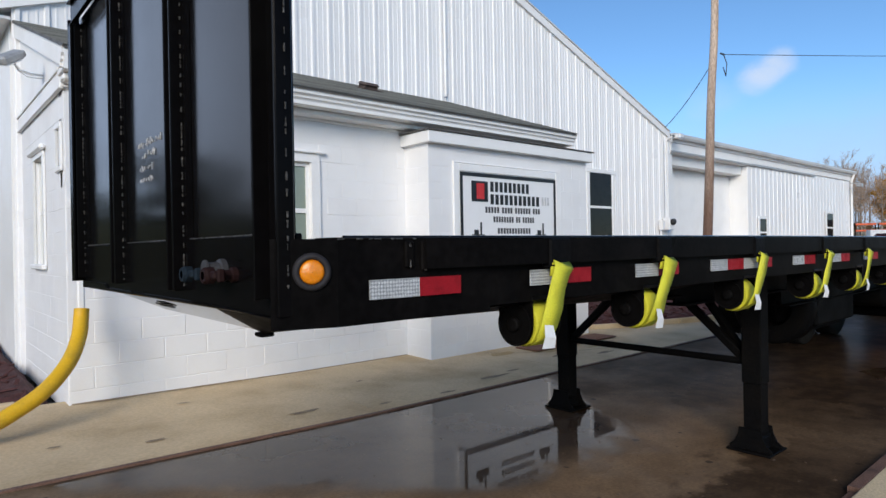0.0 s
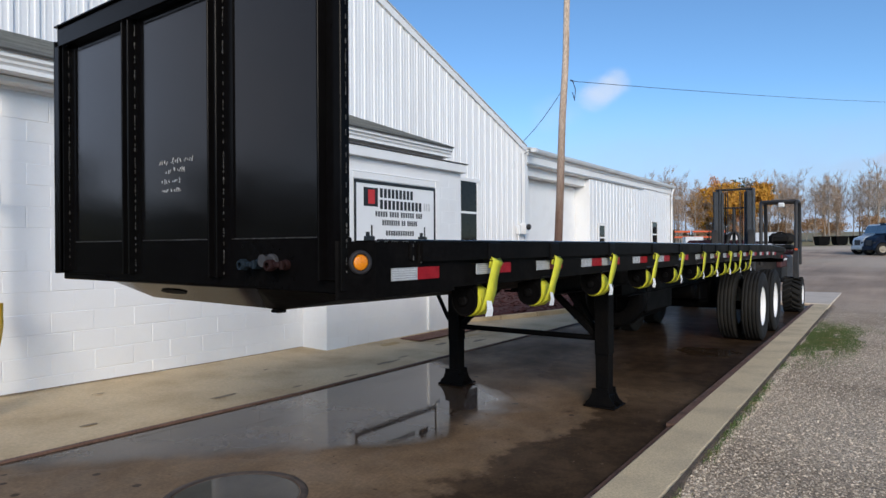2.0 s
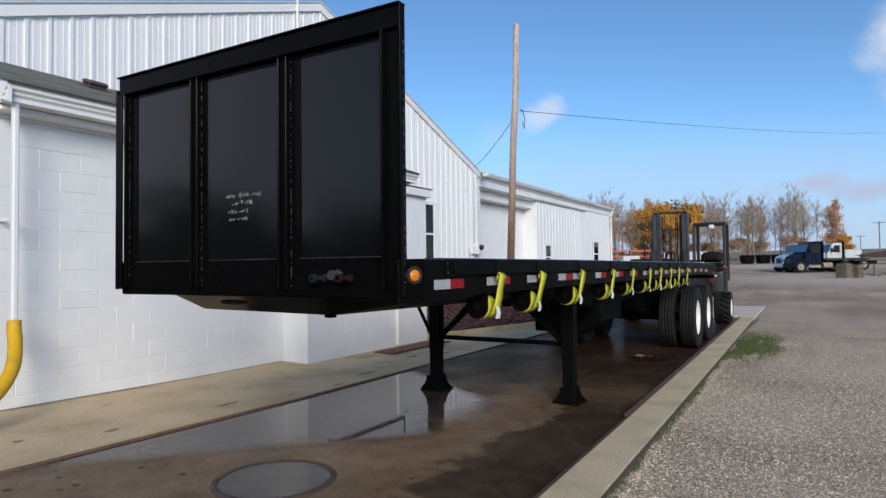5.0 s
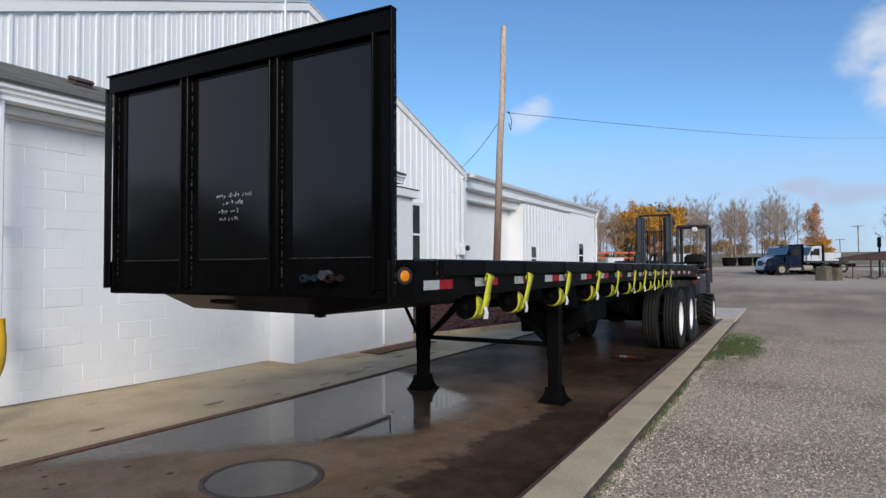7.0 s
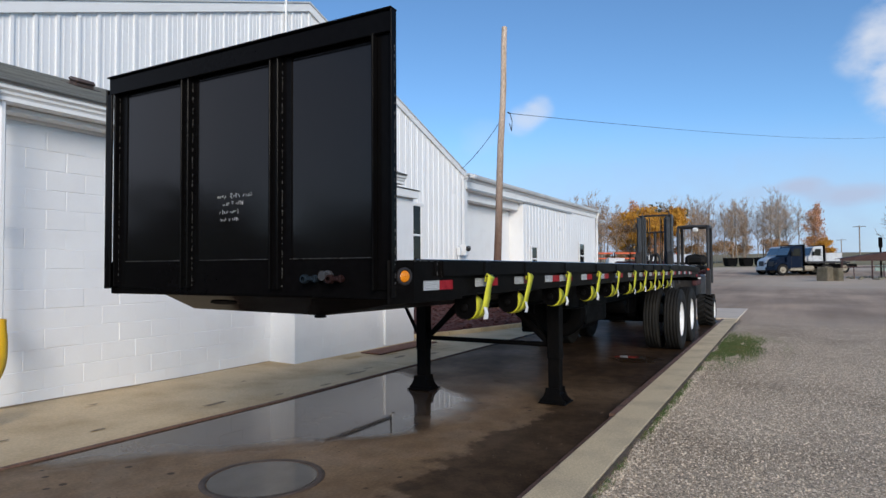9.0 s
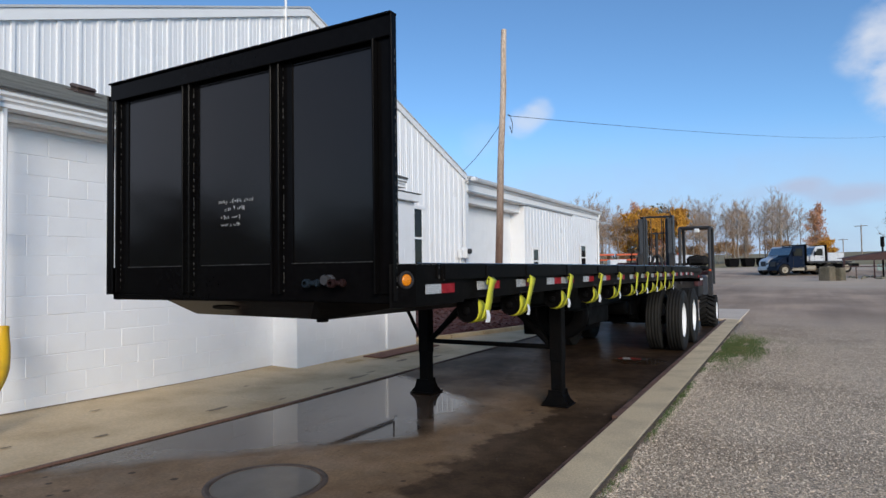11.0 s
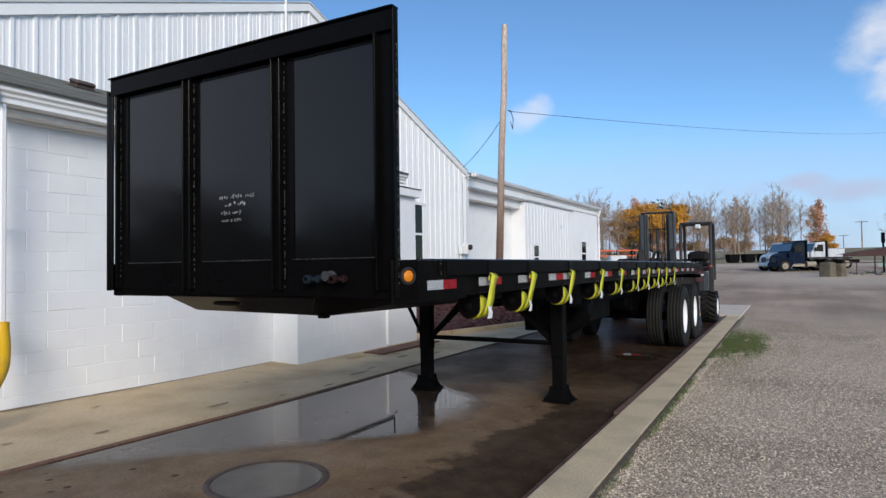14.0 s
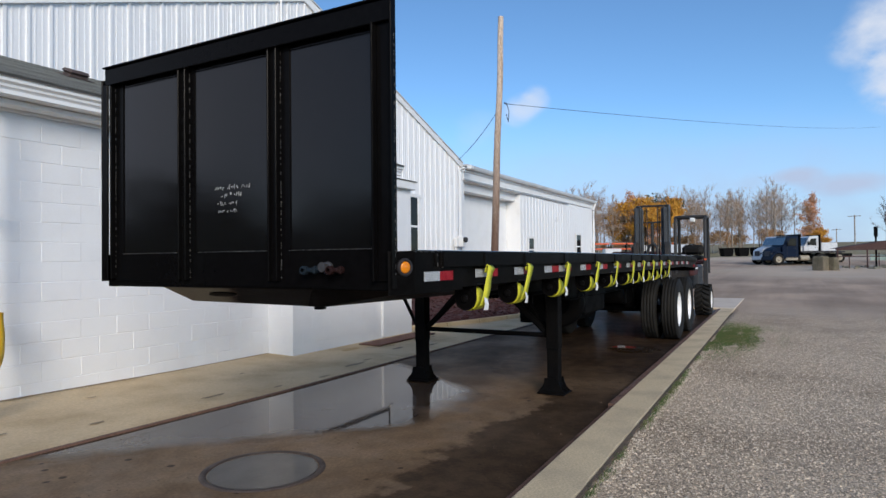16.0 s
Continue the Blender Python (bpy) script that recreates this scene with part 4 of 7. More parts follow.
def build_rear():
    b = thing("rear_building", "long low white steel building with a wide door bay", "building", kind="structure")
    y = GY
    part("wall", S().box(20.72, FX1, y + 0.05, y + 0.25, 0, FZ).box(FX1 - 0.2, FX1, y + 0.25, 22, 0, FZ), M_white, b)
    part("wall", S().box(FX0, 20.72, y + 0.62, y + 0.8, 0, FZ), M_white, b, "recessed door bay back wall")
    # wide sectional door in the recess
    d = part("door", S().box(FX0 + 0.25, 20.45, y + 0.585, y + 0.615, 0, 3.62), M_white, b, "plain white sliding door")
    for k in range(4):
        part("door_panel", S().box(FX0 + 0.27 + 1.178 * k, FX0 + 1.446 + 1.178 * k, y + 0.577, y + 0.583, 0.03, 3.60, 0.002), M_white, d)
    part("jamb", S().box(20.47, 20.72, y - 0.02, y + 0.62, 0, 3.95, 0.01), M_white, b)
    part("jamb", S().box(FX0, FX0 + 0.22, y + 0.02, y + 0.62, 0, 3.95, 0.01), M_white, b)
    part("header", S().box(FX0, 20.72, y - 0.06, y + 0.62, 3.97, 4.275, 0.01).box(FX0 + 0.22, 20.47, y + 0.18, y + 0.56, 3.68, 3.965, 0.01), M_white, b)
    part("ledge_trim", S().box(20.74, 26.6, y - 0.075, y - 0.036, 3.98, 4.05, 0.01).box(FX0, 20.74, y - 0.1, y - 0.062, 3.98, 4.03, 0.006), M_galv, b, "grey ledge flashing")
    pitch = 0.36
    x = 20.76
    while x < FX1 - 0.05:
        x1 = min(x + 3 * pitch, FX1)
        ribs, rx = [], x + 0.07
        while rx < x1 - 0.04:
            ribs.append((rx, 0.04, 0.016 if x < 25.5 else 0.008))
            rx += pitch
        s = S()
        rib_strip(s, x, x1, 0.0, FZ - 0.1, FZ - 0.1, y, ribs)
        part("wall_sheet", s, M_metal, b)
        x = x1
    part("fascia", S().box(FX0, FX1 + 0.1, y - 0.10, y + 0.05, FZ - 0.14, FZ + 0.02, 0.008), M_white, b)
    g = S().prism([(0, 0), (0.12, 0.0), (0.15, 0.06), (0.15, 0.13), (0.135, 0.13), (0.13, 0.07), (0.11, 0.015), (0.0, 0.015)], FX1 + 0.15 - FX0, Matrix.Translation((FX0, y - 0.10, FZ - 0.06)) @ pose(0, 0, 0, 0, 0, -90) @ pose(0, 0, 0, 0, 0, 0))
    part("gutter", g, M_roof, b, "pale grey metal gutter")
    part("frieze_panel", S().box(20.74, FX1 + 0.05, y - 0.05, y - 0.034, 4.06, FZ - 0.142, 0.004), M_white, b)
    part("roof", S().add([(FX0, y - 0.2, FZ + 0.03), (FX1 + 0.15, y - 0.2, FZ + 0.03), (FX1 + 0.15, 22, FZ + 1.1), (FX0, 22, FZ + 1.1),
                          (FX0, y - 0.2, FZ + 0.09), (FX1 + 0.15, y - 0.2, FZ + 0.09), (FX1 + 0.15, 22, FZ + 1.16), (FX0, 22, FZ + 1.16)],
                         [(0, 1, 2, 3), (4, 7, 6, 5), (0, 4, 5, 1), (3, 2, 6, 7), (0, 3, 7, 4), (1, 5, 6, 2)]), M_roof, b)
    part("downspout", S().tube([(FX1 - 0.08, y - 0.2, FZ - 0.05), (FX1 - 0.08, y - 0.1, FZ - 0.35), (FX1 - 0.08, y - 0.08, 0.1)], 0.05, 8), M_white, b)
    for x0, x1, z0, z1 in ((21.30, 21.86, 1.2, 2.22), (27.85, 28.62, 1.3, 2.55)):
        w = part("window", S().box(x0 - 0.1, x1 + 0.1, y - 0.08, y - 0.034, z1, z1 + 0.1, 0.01).box(x0 - 0.1, x0, y - 0.07, y - 0.034, z0 - 0.1, z1).box(x1, x1 + 0.1, y - 0.07, y - 0.034, z0 - 0.1, z1).box(x0 - 0.12, x1 + 0.12, y - 0.09, y - 0.034, z0 - 0.18, z0 - 0.1, 0.01), M_white, b)
        zm = (z0 + z1) / 2 + 0.05
        part("sash", S().box(x0, x1, y - 0.064, y - 0.036, zm - 0.03, zm + 0.03), M_white, w)
        part("pane", S().box(x0, x1, y - 0.052, y - 0.04, zm + 0.03, z1), M_glass, w)
        part("pane", S().box(x0, x1, y - 0.050, y - 0.038, z0 - 0.1, zm - 0.03), M_glass, w)
    fl = thing("flood_light", "small grey flood light at the far building corner", "lamp")
    part("arm", S().tube([(30.6, y - 0.1, 3.95), (30.6, y - 0.4, 3.9)], 0.02, 8), M_galv, fl)
    part("head", S().box(30.45, 30.75, y - 0.6, y - 0.38, 3.75, 3.9, 0.03), M_galv, fl)


# ---- low block office built against the gable wall ----
OX0, OX1, OY = 0.40, 7.30, 5.03
PX0, PX1, PY, PZ = 4.185, 7.40, 4.56, 2.715
EAVE_Y, EAVE_Z, ROOF_PITCH = 4.62, 3.165, 0.352


def roof_z(y):
    return EAVE_Z + ROOF_PITCH * (y - EAVE_Y)


BLOCK_L, BLOCK_H = 0.4064, 0.2032


def build_office():
    b = thing("office_annex", "low white-painted concrete block office with a grey shingled shed roof", "building", kind="structure")
    top = 3.0
    # wall cores (mortar face); blocks stand 3 mm proud of them. The street window leaves a hole.
    wx0, wx1, wz0, wz1 = 1.98, 2.83, 1.34, 2.42
    c = S().box(OX0, wx0, OY, OY + 0.2, 0, top).box(wx1, OX1, OY, OY + 0.2, 0, top).box(wx0, wx1, OY, OY + 0.2, 0, wz0).box(wx0, wx1, OY, OY + 0.2, wz1, top)
    part("wall", c, M_block, b)
    sy0, sy1, sz0, sz1 = 6.08, 6.60, 1.32, 2.42
    ty0, ty1, tz0, tz1 = 5.15, 5.31, 2.22, 2.56
    d = S()
    for y0, y1, z0, z1 in ((OY + 0.2, ty0, 0, top), (ty0, ty1, 0, tz0), (ty0, ty1, tz1, top), (ty1, sy0, 0, top), (sy0, sy1, 0, sz0), (sy0, sy1, sz1, top), (sy1, GY, 0, top)):
        d.box(OX0, OX0 + 0.2, y0, y1, z0, z1)
    part("wall", d, M_block, b)
    gx = OX0 - 0.0
    part("wall", S().add([(gx, OY, top), (gx, GY, top), (gx, GY, roof_z(GY) - 0.06), (gx, OY, roof_z(OY) - 0.06),
                          (gx + 0.2, OY, top), (gx + 0.2, GY, top), (gx + 0.2, GY, roof_z(GY) - 0.06), (gx + 0.2, OY, roof_z(OY) - 0.06)],
                         [(0, 1, 2, 3), (4, 7, 6, 5), (0, 4, 5, 1), (2, 6, 7, 3), (0, 3, 7, 4), (1, 5, 6, 2)]), M_white, b, "white boarded end above the blocks")
    part("wall", S().box(OX1 - 0.2, OX1, OY + 0.2, GY, 0, top), M_block, b)
    # porch bay
    part("wall", S().box(PX0, PX1, PY, PY + 0.18, 0, PZ).box(PX0, PX0 + 0.18, PY + 0.18, OY, 0, PZ).box(PX1 - 0.18, PX1, PY + 0.18, OY, 0, PZ), M_block, b)
    # porch cornice: flat boxed fascia with a dark drip edge
    part("porch_fascia", S().box(PX0 - 0.065, PX1 + 0.05, PY - 0.10, OY - 0.002, PZ - 0.002, PZ + 0.14, 0.006), M_white, b)
    part("porch_roof", S().box(PX0 - 0.085, PX1 + 0.07, PY - 0.12, OY - 0.002, PZ + 0.142, PZ + 0.158, 0.003), M_drip, b, "thin dark roof edge")
    # main cornice: frieze board, crown and gutter
    part("frieze", S().box(OX0 - 0.03, OX1, OY - 0.035, OY - 0.004, 2.895, 3.02, 0.005).box(OX0 - 0.034, OX1 - 0.03, OY - 0.20, OY - 0.036, 2.925, 2.984, 0.012), M_white, b)
    part("soffit", S().box(OX0 - 0.05, OX1 - 0.02, EAVE_Y + 0.05, OY - 0.036, 2.985, 3.02), M_white, b)
    prof = [(0.0, 0.0), (0.05, 0.0), (0.055, 0.03), (0.09, 0.055), (0.095, 0.08), (0.125, 0.10), (0.13, 0.15), (0.0, 0.15)]
    g = S().prism(prof, OX1 - 0.03 - OX0 + 0.08, Matrix.Translation((OX0 - 0.08, EAVE_Y + 0.13, 2.995)) @ pose(0, 0, 0, 0, 0, -90))
    part("gutter", g, M_white, b, "white moulded metal gutter")
    # end frieze and raking boards on the west end
    part("end_frieze", S().box(OX0 - 0.035, OX0 - 0.004, OY - 0.03, GY, 2.88, 3.07, 0.005).box(OX0 - 0.05, OX0 - 0.0355, OY - 0.03, GY, 3.035, 3.065, 0.004).box(OX0 - 0.045, OX0 - 0.0355, OY - 0.03, GY, 2.88, 2.90, 0.003), M_white, b)
    rb = S().add([(OX0 - 0.06, EAVE_Y, roof_z(EAVE_Y) - 0.2), (OX0 - 0.06, GY, roof_z(GY) - 0.2), (OX0 - 0.06, GY, roof_z(GY) - 0.01), (OX0 - 0.06, EAVE_Y, roof_z(EAVE_Y) - 0.01),
                  (OX0 - 0.03, EAVE_Y, roof_z(EAVE_Y) - 0.2), (OX0 - 0.03, GY, roof_z(GY) - 0.2), (OX0 - 0.03, GY, roof_z(GY) - 0.01), (OX0 - 0.03, EAVE_Y, roof_z(EAVE_Y) - 0.01)],
                 [(0, 1, 2, 3), (4, 7, 6, 5), (0, 4, 5, 1), (2, 6, 7, 3), (0, 3, 7, 4), (1, 5, 6, 2)])
    part("barge_board", rb, M_white, b)
    # roof deck with courses of shingles lapped over one another
    x0, x1 = OX0 - 0.075, OX1 - 0.05
    part("roof", S().add([(x0, EAVE_Y - 0.02, roof_z(EAVE_Y) - 0.03), (x1, EAVE_Y - 0.02, roof_z(EAVE_Y) - 0.03), (x1, GY, roof_z(GY) - 0.03), (x0, GY, roof_z(GY) - 0.03),
                          (x0, EAVE_Y - 0.02, roof_z(EAVE_Y) - 0.002), (x1, EAVE_Y - 0.02, roof_z(EAVE_Y) - 0.002), (x1, GY, roof_z(GY) - 0.002), (x0, GY, roof_z(GY) - 0.002)],
                         [(0, 1, 2, 3), (4, 7, 6, 5), (0, 4, 5, 1), (2, 6, 7, 3), (0, 3, 7, 4), (1, 5, 6, 2)]), M_drip, b)
    n = 21
    for i in range(n):
        ya, yb = EAVE_Y - 0.03 + (GY - EAVE_Y) * i / n, EAVE_Y - 0.03 + (GY - EAVE_Y) * (i + 1.15) / n
        yb = min(yb, GY - 0.04)
        s = S()
        x, k = x0, 0
        while x < x1 - 0.01:
            w = min((0.33 if k else 0.33 * (0.5 + 0.5 * (i % 2))) , x1 - x)
            h = 0.009 + 0.002 * ((i * 7 + k * 3) % 3)
            za, zb = roof_z(ya), roof_z(yb)
            s.add([(x + 0.002, ya, za), (x + w - 0.002, ya, za), (x + w - 0.002, yb, zb), (x + 0.002, yb, zb),
                   (x + 0.002, ya, za + h), (x + w - 0.002, ya, za + h), (x + w - 0.002, yb, zb + 0.002), (x + 0.002, yb, zb + 0.002)],
                  [(4, 7, 6, 5), (0, 4, 5, 1), (0, 3, 7, 4), (1, 5, 6, 2)])
            x += w
            k += 1
        part("shingle_course", s, M_shingle, b)
    # sash windows: casing, header, sill, two panes
    def window_front():
        w = part("window", S().box(wx0 - 0.11, wx0, OY - 0.03, OY - 0.004, wz0, wz1).box(wx1, wx1 + 0.11, OY - 0.03, OY - 0.004, wz0, wz1).box(wx0 - 0.11, wx1 + 0.11, OY - 0.028, OY - 0.004, wz1, wz1 + 0.10, 0.004).box(wx0 - 0.18, wx1 + 0.18, OY - 0.06, OY - 0.004, wz1 + 0.10, wz1 + 0.13, 0.008).box(wx0 - 0.15, wx1 + 0.15, OY - 0.06, OY - 0.004, wz0 - 0.07, wz0, 0.01), M_white, b)
        zm = 1.87
        part("jamb", S().box(wx0 - 0.012, wx0 + 0.006, OY - 0.003, OY + 0.12, wz0, wz1).box(wx1 - 0.006, wx1 + 0.012, OY - 0.003, OY + 0.12, wz0, wz1).box(wx0, wx1, OY - 0.003, OY + 0.12, wz1 - 0.006, wz1 + 0.012).box(wx0, wx1, OY - 0.003, OY + 0.12, wz0 - 0.01, wz0 + 0.008), M_white, w)
        part("sash", S().box(wx0 + 0.041, wx1 - 0.041, OY + 0.032, OY + 0.068, zm - 0.025, zm + 0.025).box(wx0 + 0.007, wx0 + 0.04, OY + 0.03, OY + 0.07, wz0 + 0.009, wz1 - 0.007).box(wx1 - 0.04, wx1 - 0.007, OY + 0.03, OY + 0.07, wz0 + 0.009, wz1 - 0.007).box(wx0 + 0.041, wx1 - 0.041, OY + 0.032, OY + 0.068, wz1 - 0.045, wz1 - 0.007), M_white, w)
        part("pane", S().box(wx0 + 0.04, wx1 - 0.04, OY + 0.05, OY + 0.056, zm + 0.025, wz1 - 0.04), M_curtain, w, "pane with a pale green blind behind")
        part("pane", S().box(wx0 + 0.04, wx1 - 0.04, OY + 0.05, OY + 0.056, wz0, zm - 0.025), M_curtain, w)

    def window_side(y0, y1, z0, z1, hood):
        x = OX0
        e = 0.09 if hood else 0.05
        s = S().box(x - 0.025, x - 0.004, y0 - e, y0, z0, z1).box(x - 0.025, x - 0.004, y1, y1 + e, z0, z1).box(x - (0.05 if hood else 0.027), x - 0.004, y0 - e - 0.01, y1 + e + 0.01, z0 - 0.05, z0, 0.008)
        s.box(x - 0.027, x - 0.004, y0 - e, y1 + e, z1, z1 + 0.05, 0.004)
        if hood:
            s.box(x - 0.065, x - 0.004, y0 - 0.14, y1 + 0.14, z1 + 0.05, z1 + 0.11, 0.02)
        w = part("window", s, M_white, b)
        zm = (z0 + z1) / 2
        part("sash", S().box(x + 0.033, x + 0.067, y0 + 0.031, y1 - 0.031, zm - 0.025, zm + 0.025).box(x + 0.03, x + 0.07, y0, y0 + 0.03, z0, z1).box(x + 0.03, x + 0.07, y1 - 0.03, y1, z0, z1), M_white, w)
        part("pane", S().box(x + 0.05, x + 0.056, y0 + 0.03, y1 - 0.03, zm + 0.025, z1), M_curtain, w)
        part("pane", S().box(x + 0.05, x + 0.056, y0 + 0.03, y1 - 0.03, z0, zm - 0.025), M_curtain, w)

    window_front()
    window_side(sy0, sy1, sz0, sz1, True)
    window_side(ty0, ty1, tz0, tz1, False)
    # downspouts
    part("downspout", S().box(0.418, 0.474, 4.69, 4.75, 0.93, 3.0, 0.012).beam((0.445, 4.752, 1.9), (0.445, OY, 1.9), 0.02, 0.03), M_white, b)
    part("downspout", S().box(6.385, 6.455, PY - 0.05, PY - 0.004, 0.07, 1.13, 0.01), M_white, b)
    return b


def build_blocks(b):
    """Painted concrete blocks in running bond on the front, porch and end walls."""
    shared = {}

    def block(w, h, axis, proud):
        key = (round(w, 3), round(h, 3), axis, proud)
        if key not in shared:
            s = S()
            if axis == "x":
                s.box(0, w, -proud, 0.004, 0, h, proud * 0.72)
            else:
                s.box(-proud, 0.004, 0, w, 0, h, proud * 0.72)
            me = s.mesh("block")
            me.materials.append(M_block)
            shared[key] = me
        return shared[key]

    def wall(a0, a1, z1, fixed, axis, holes=()):
        for row in range(int(z1 / BLOCK_H) + 1):
            z = row * BLOCK_H
            # the paint lies thicker on the upper courses and fills their joints
            bold = fixed == OY and z < 1.15
            gap, proud = (0.0075, 0.0052) if bold else (0.003, 0.0022)
            h = min(BLOCK_H, z1 - z) - gap
            if h < 0.05:
                continue
            a = a0 - (BLOCK_L / 2 if row % 2 else 0)
            while a < a1 - 0.03:
                lo, hi = max(a, a0), min(a + BLOCK_L, a1)
                a += BLOCK_L
                for h0, h1, hz0, hz1 in holes:
                    if z + h > hz0 and z < hz1:
                        if lo < h0 < hi:
                            hi = h0
                        elif lo < h1 < hi:
                            lo = h1
                        elif lo >= h0 and hi <= h1:
                            hi = lo
                if hi - lo < 0.05:
                    continue
                bold = fixed == OY and axis == "x" and random.random() < (0.72 if z < 1.15 else 0.5 if hi < 2.0 else 0.08)
                gap, proud = (0.0075, 0.0052) if bold else (0.003, 0.0022)
                ob = new("block", block(hi - lo - gap, h, axis, proud))
                ob.parent = b
                j = random.uniform(-0.0016, 0.0016) if bold else random.uniform(-0.0005, 0.0005)
                ob.location = (lo, fixed + j, z) if axis == "x" else (fixed + j, lo, z)

    wall(OX0 + 0.004, PX0 - 0.004, 2.89, OY, "x", ((1.87, 2.94, 1.27, 2.56),))
    wall(PX0 + 0.004, PX1, 2.71, PY, "x", ((4.60, 6.75, 1.1, 2.53),))
    wall(PY + 0.006, OY - 0.004, 2.71, PX0, "y")
    wall(OY + 0.004, GY - 0.05, 2.875, OX0, "y", ((5.98, 6.70, 1.25, 2.56), (5.07, 5.39, 2.16, 2.62)))


build_main()
build_rear()
office = build_office()

# ---- flatbed trailer ----
LEN, WID = 11.15, 2.44


def deck_z(x):
    """Top of the side rail: level at the nose and falling a little to the tail."""
    return 1.45 - 0.018 * max(0.0, x - 2.5) / 6.5 - 0.05 * max(0.0, (x - 9.0) / 2.2) ** 2


def rail_run(s, x0, x1, y0, y1, lo, hi, step=0.55, c=0.0):
    """A bar along the trailer that follows the deck line; lo and hi are offsets from it."""
    n = max(1, int((x1 - x0) / step))
    xs = [x0 + (x1 - x0) * i / n for i in range(n + 1)]
    v, f = [], []
    for x in xs:
        z = deck_z(x)
        v += [(x, y0, z + lo), (x, y1, z + lo), (x, y1, z + hi), (x, y0, z + hi)]
    for i in range(n):
        a = 4 * i
        f += [(a + k, a + (k + 1) % 4, a + 4 + (k + 1) % 4, a + 4 + k) for k in range(4)]
    f += [(3, 2, 1, 0), (4 * n, 4 * n + 1, 4 * n + 2, 4 * n + 3)]
    return s.add(v, f)


def weld_bead(s, p0, p1, r=0.006, step=0.014, broken=True):
    """Short lumpy runs of weld with gaps between them."""
    p0, p1 = Vector(p0), Vector(p1)
    total, at = (p1 - p0).length, 0.0
    while at < total - 0.01:
        run = random.uniform(0.006, 0.022) if broken else total
        n = max(2, int(run / step))
        pts = [p0.lerp(p1, min(at + run * i / n, total) / total) for i in range(n + 1)]
        wob = Vector((0, 0.0012 * random.uniform(-1, 1), 0)) if broken else Vector()
        s.tube([p + wob for p in pts], [r * random.uniform(0.3, 1.1) for _ in pts], 5)
        at += run + (random.choice((0.003, 0.006, 0.02, 0.035)) if broken else 0)


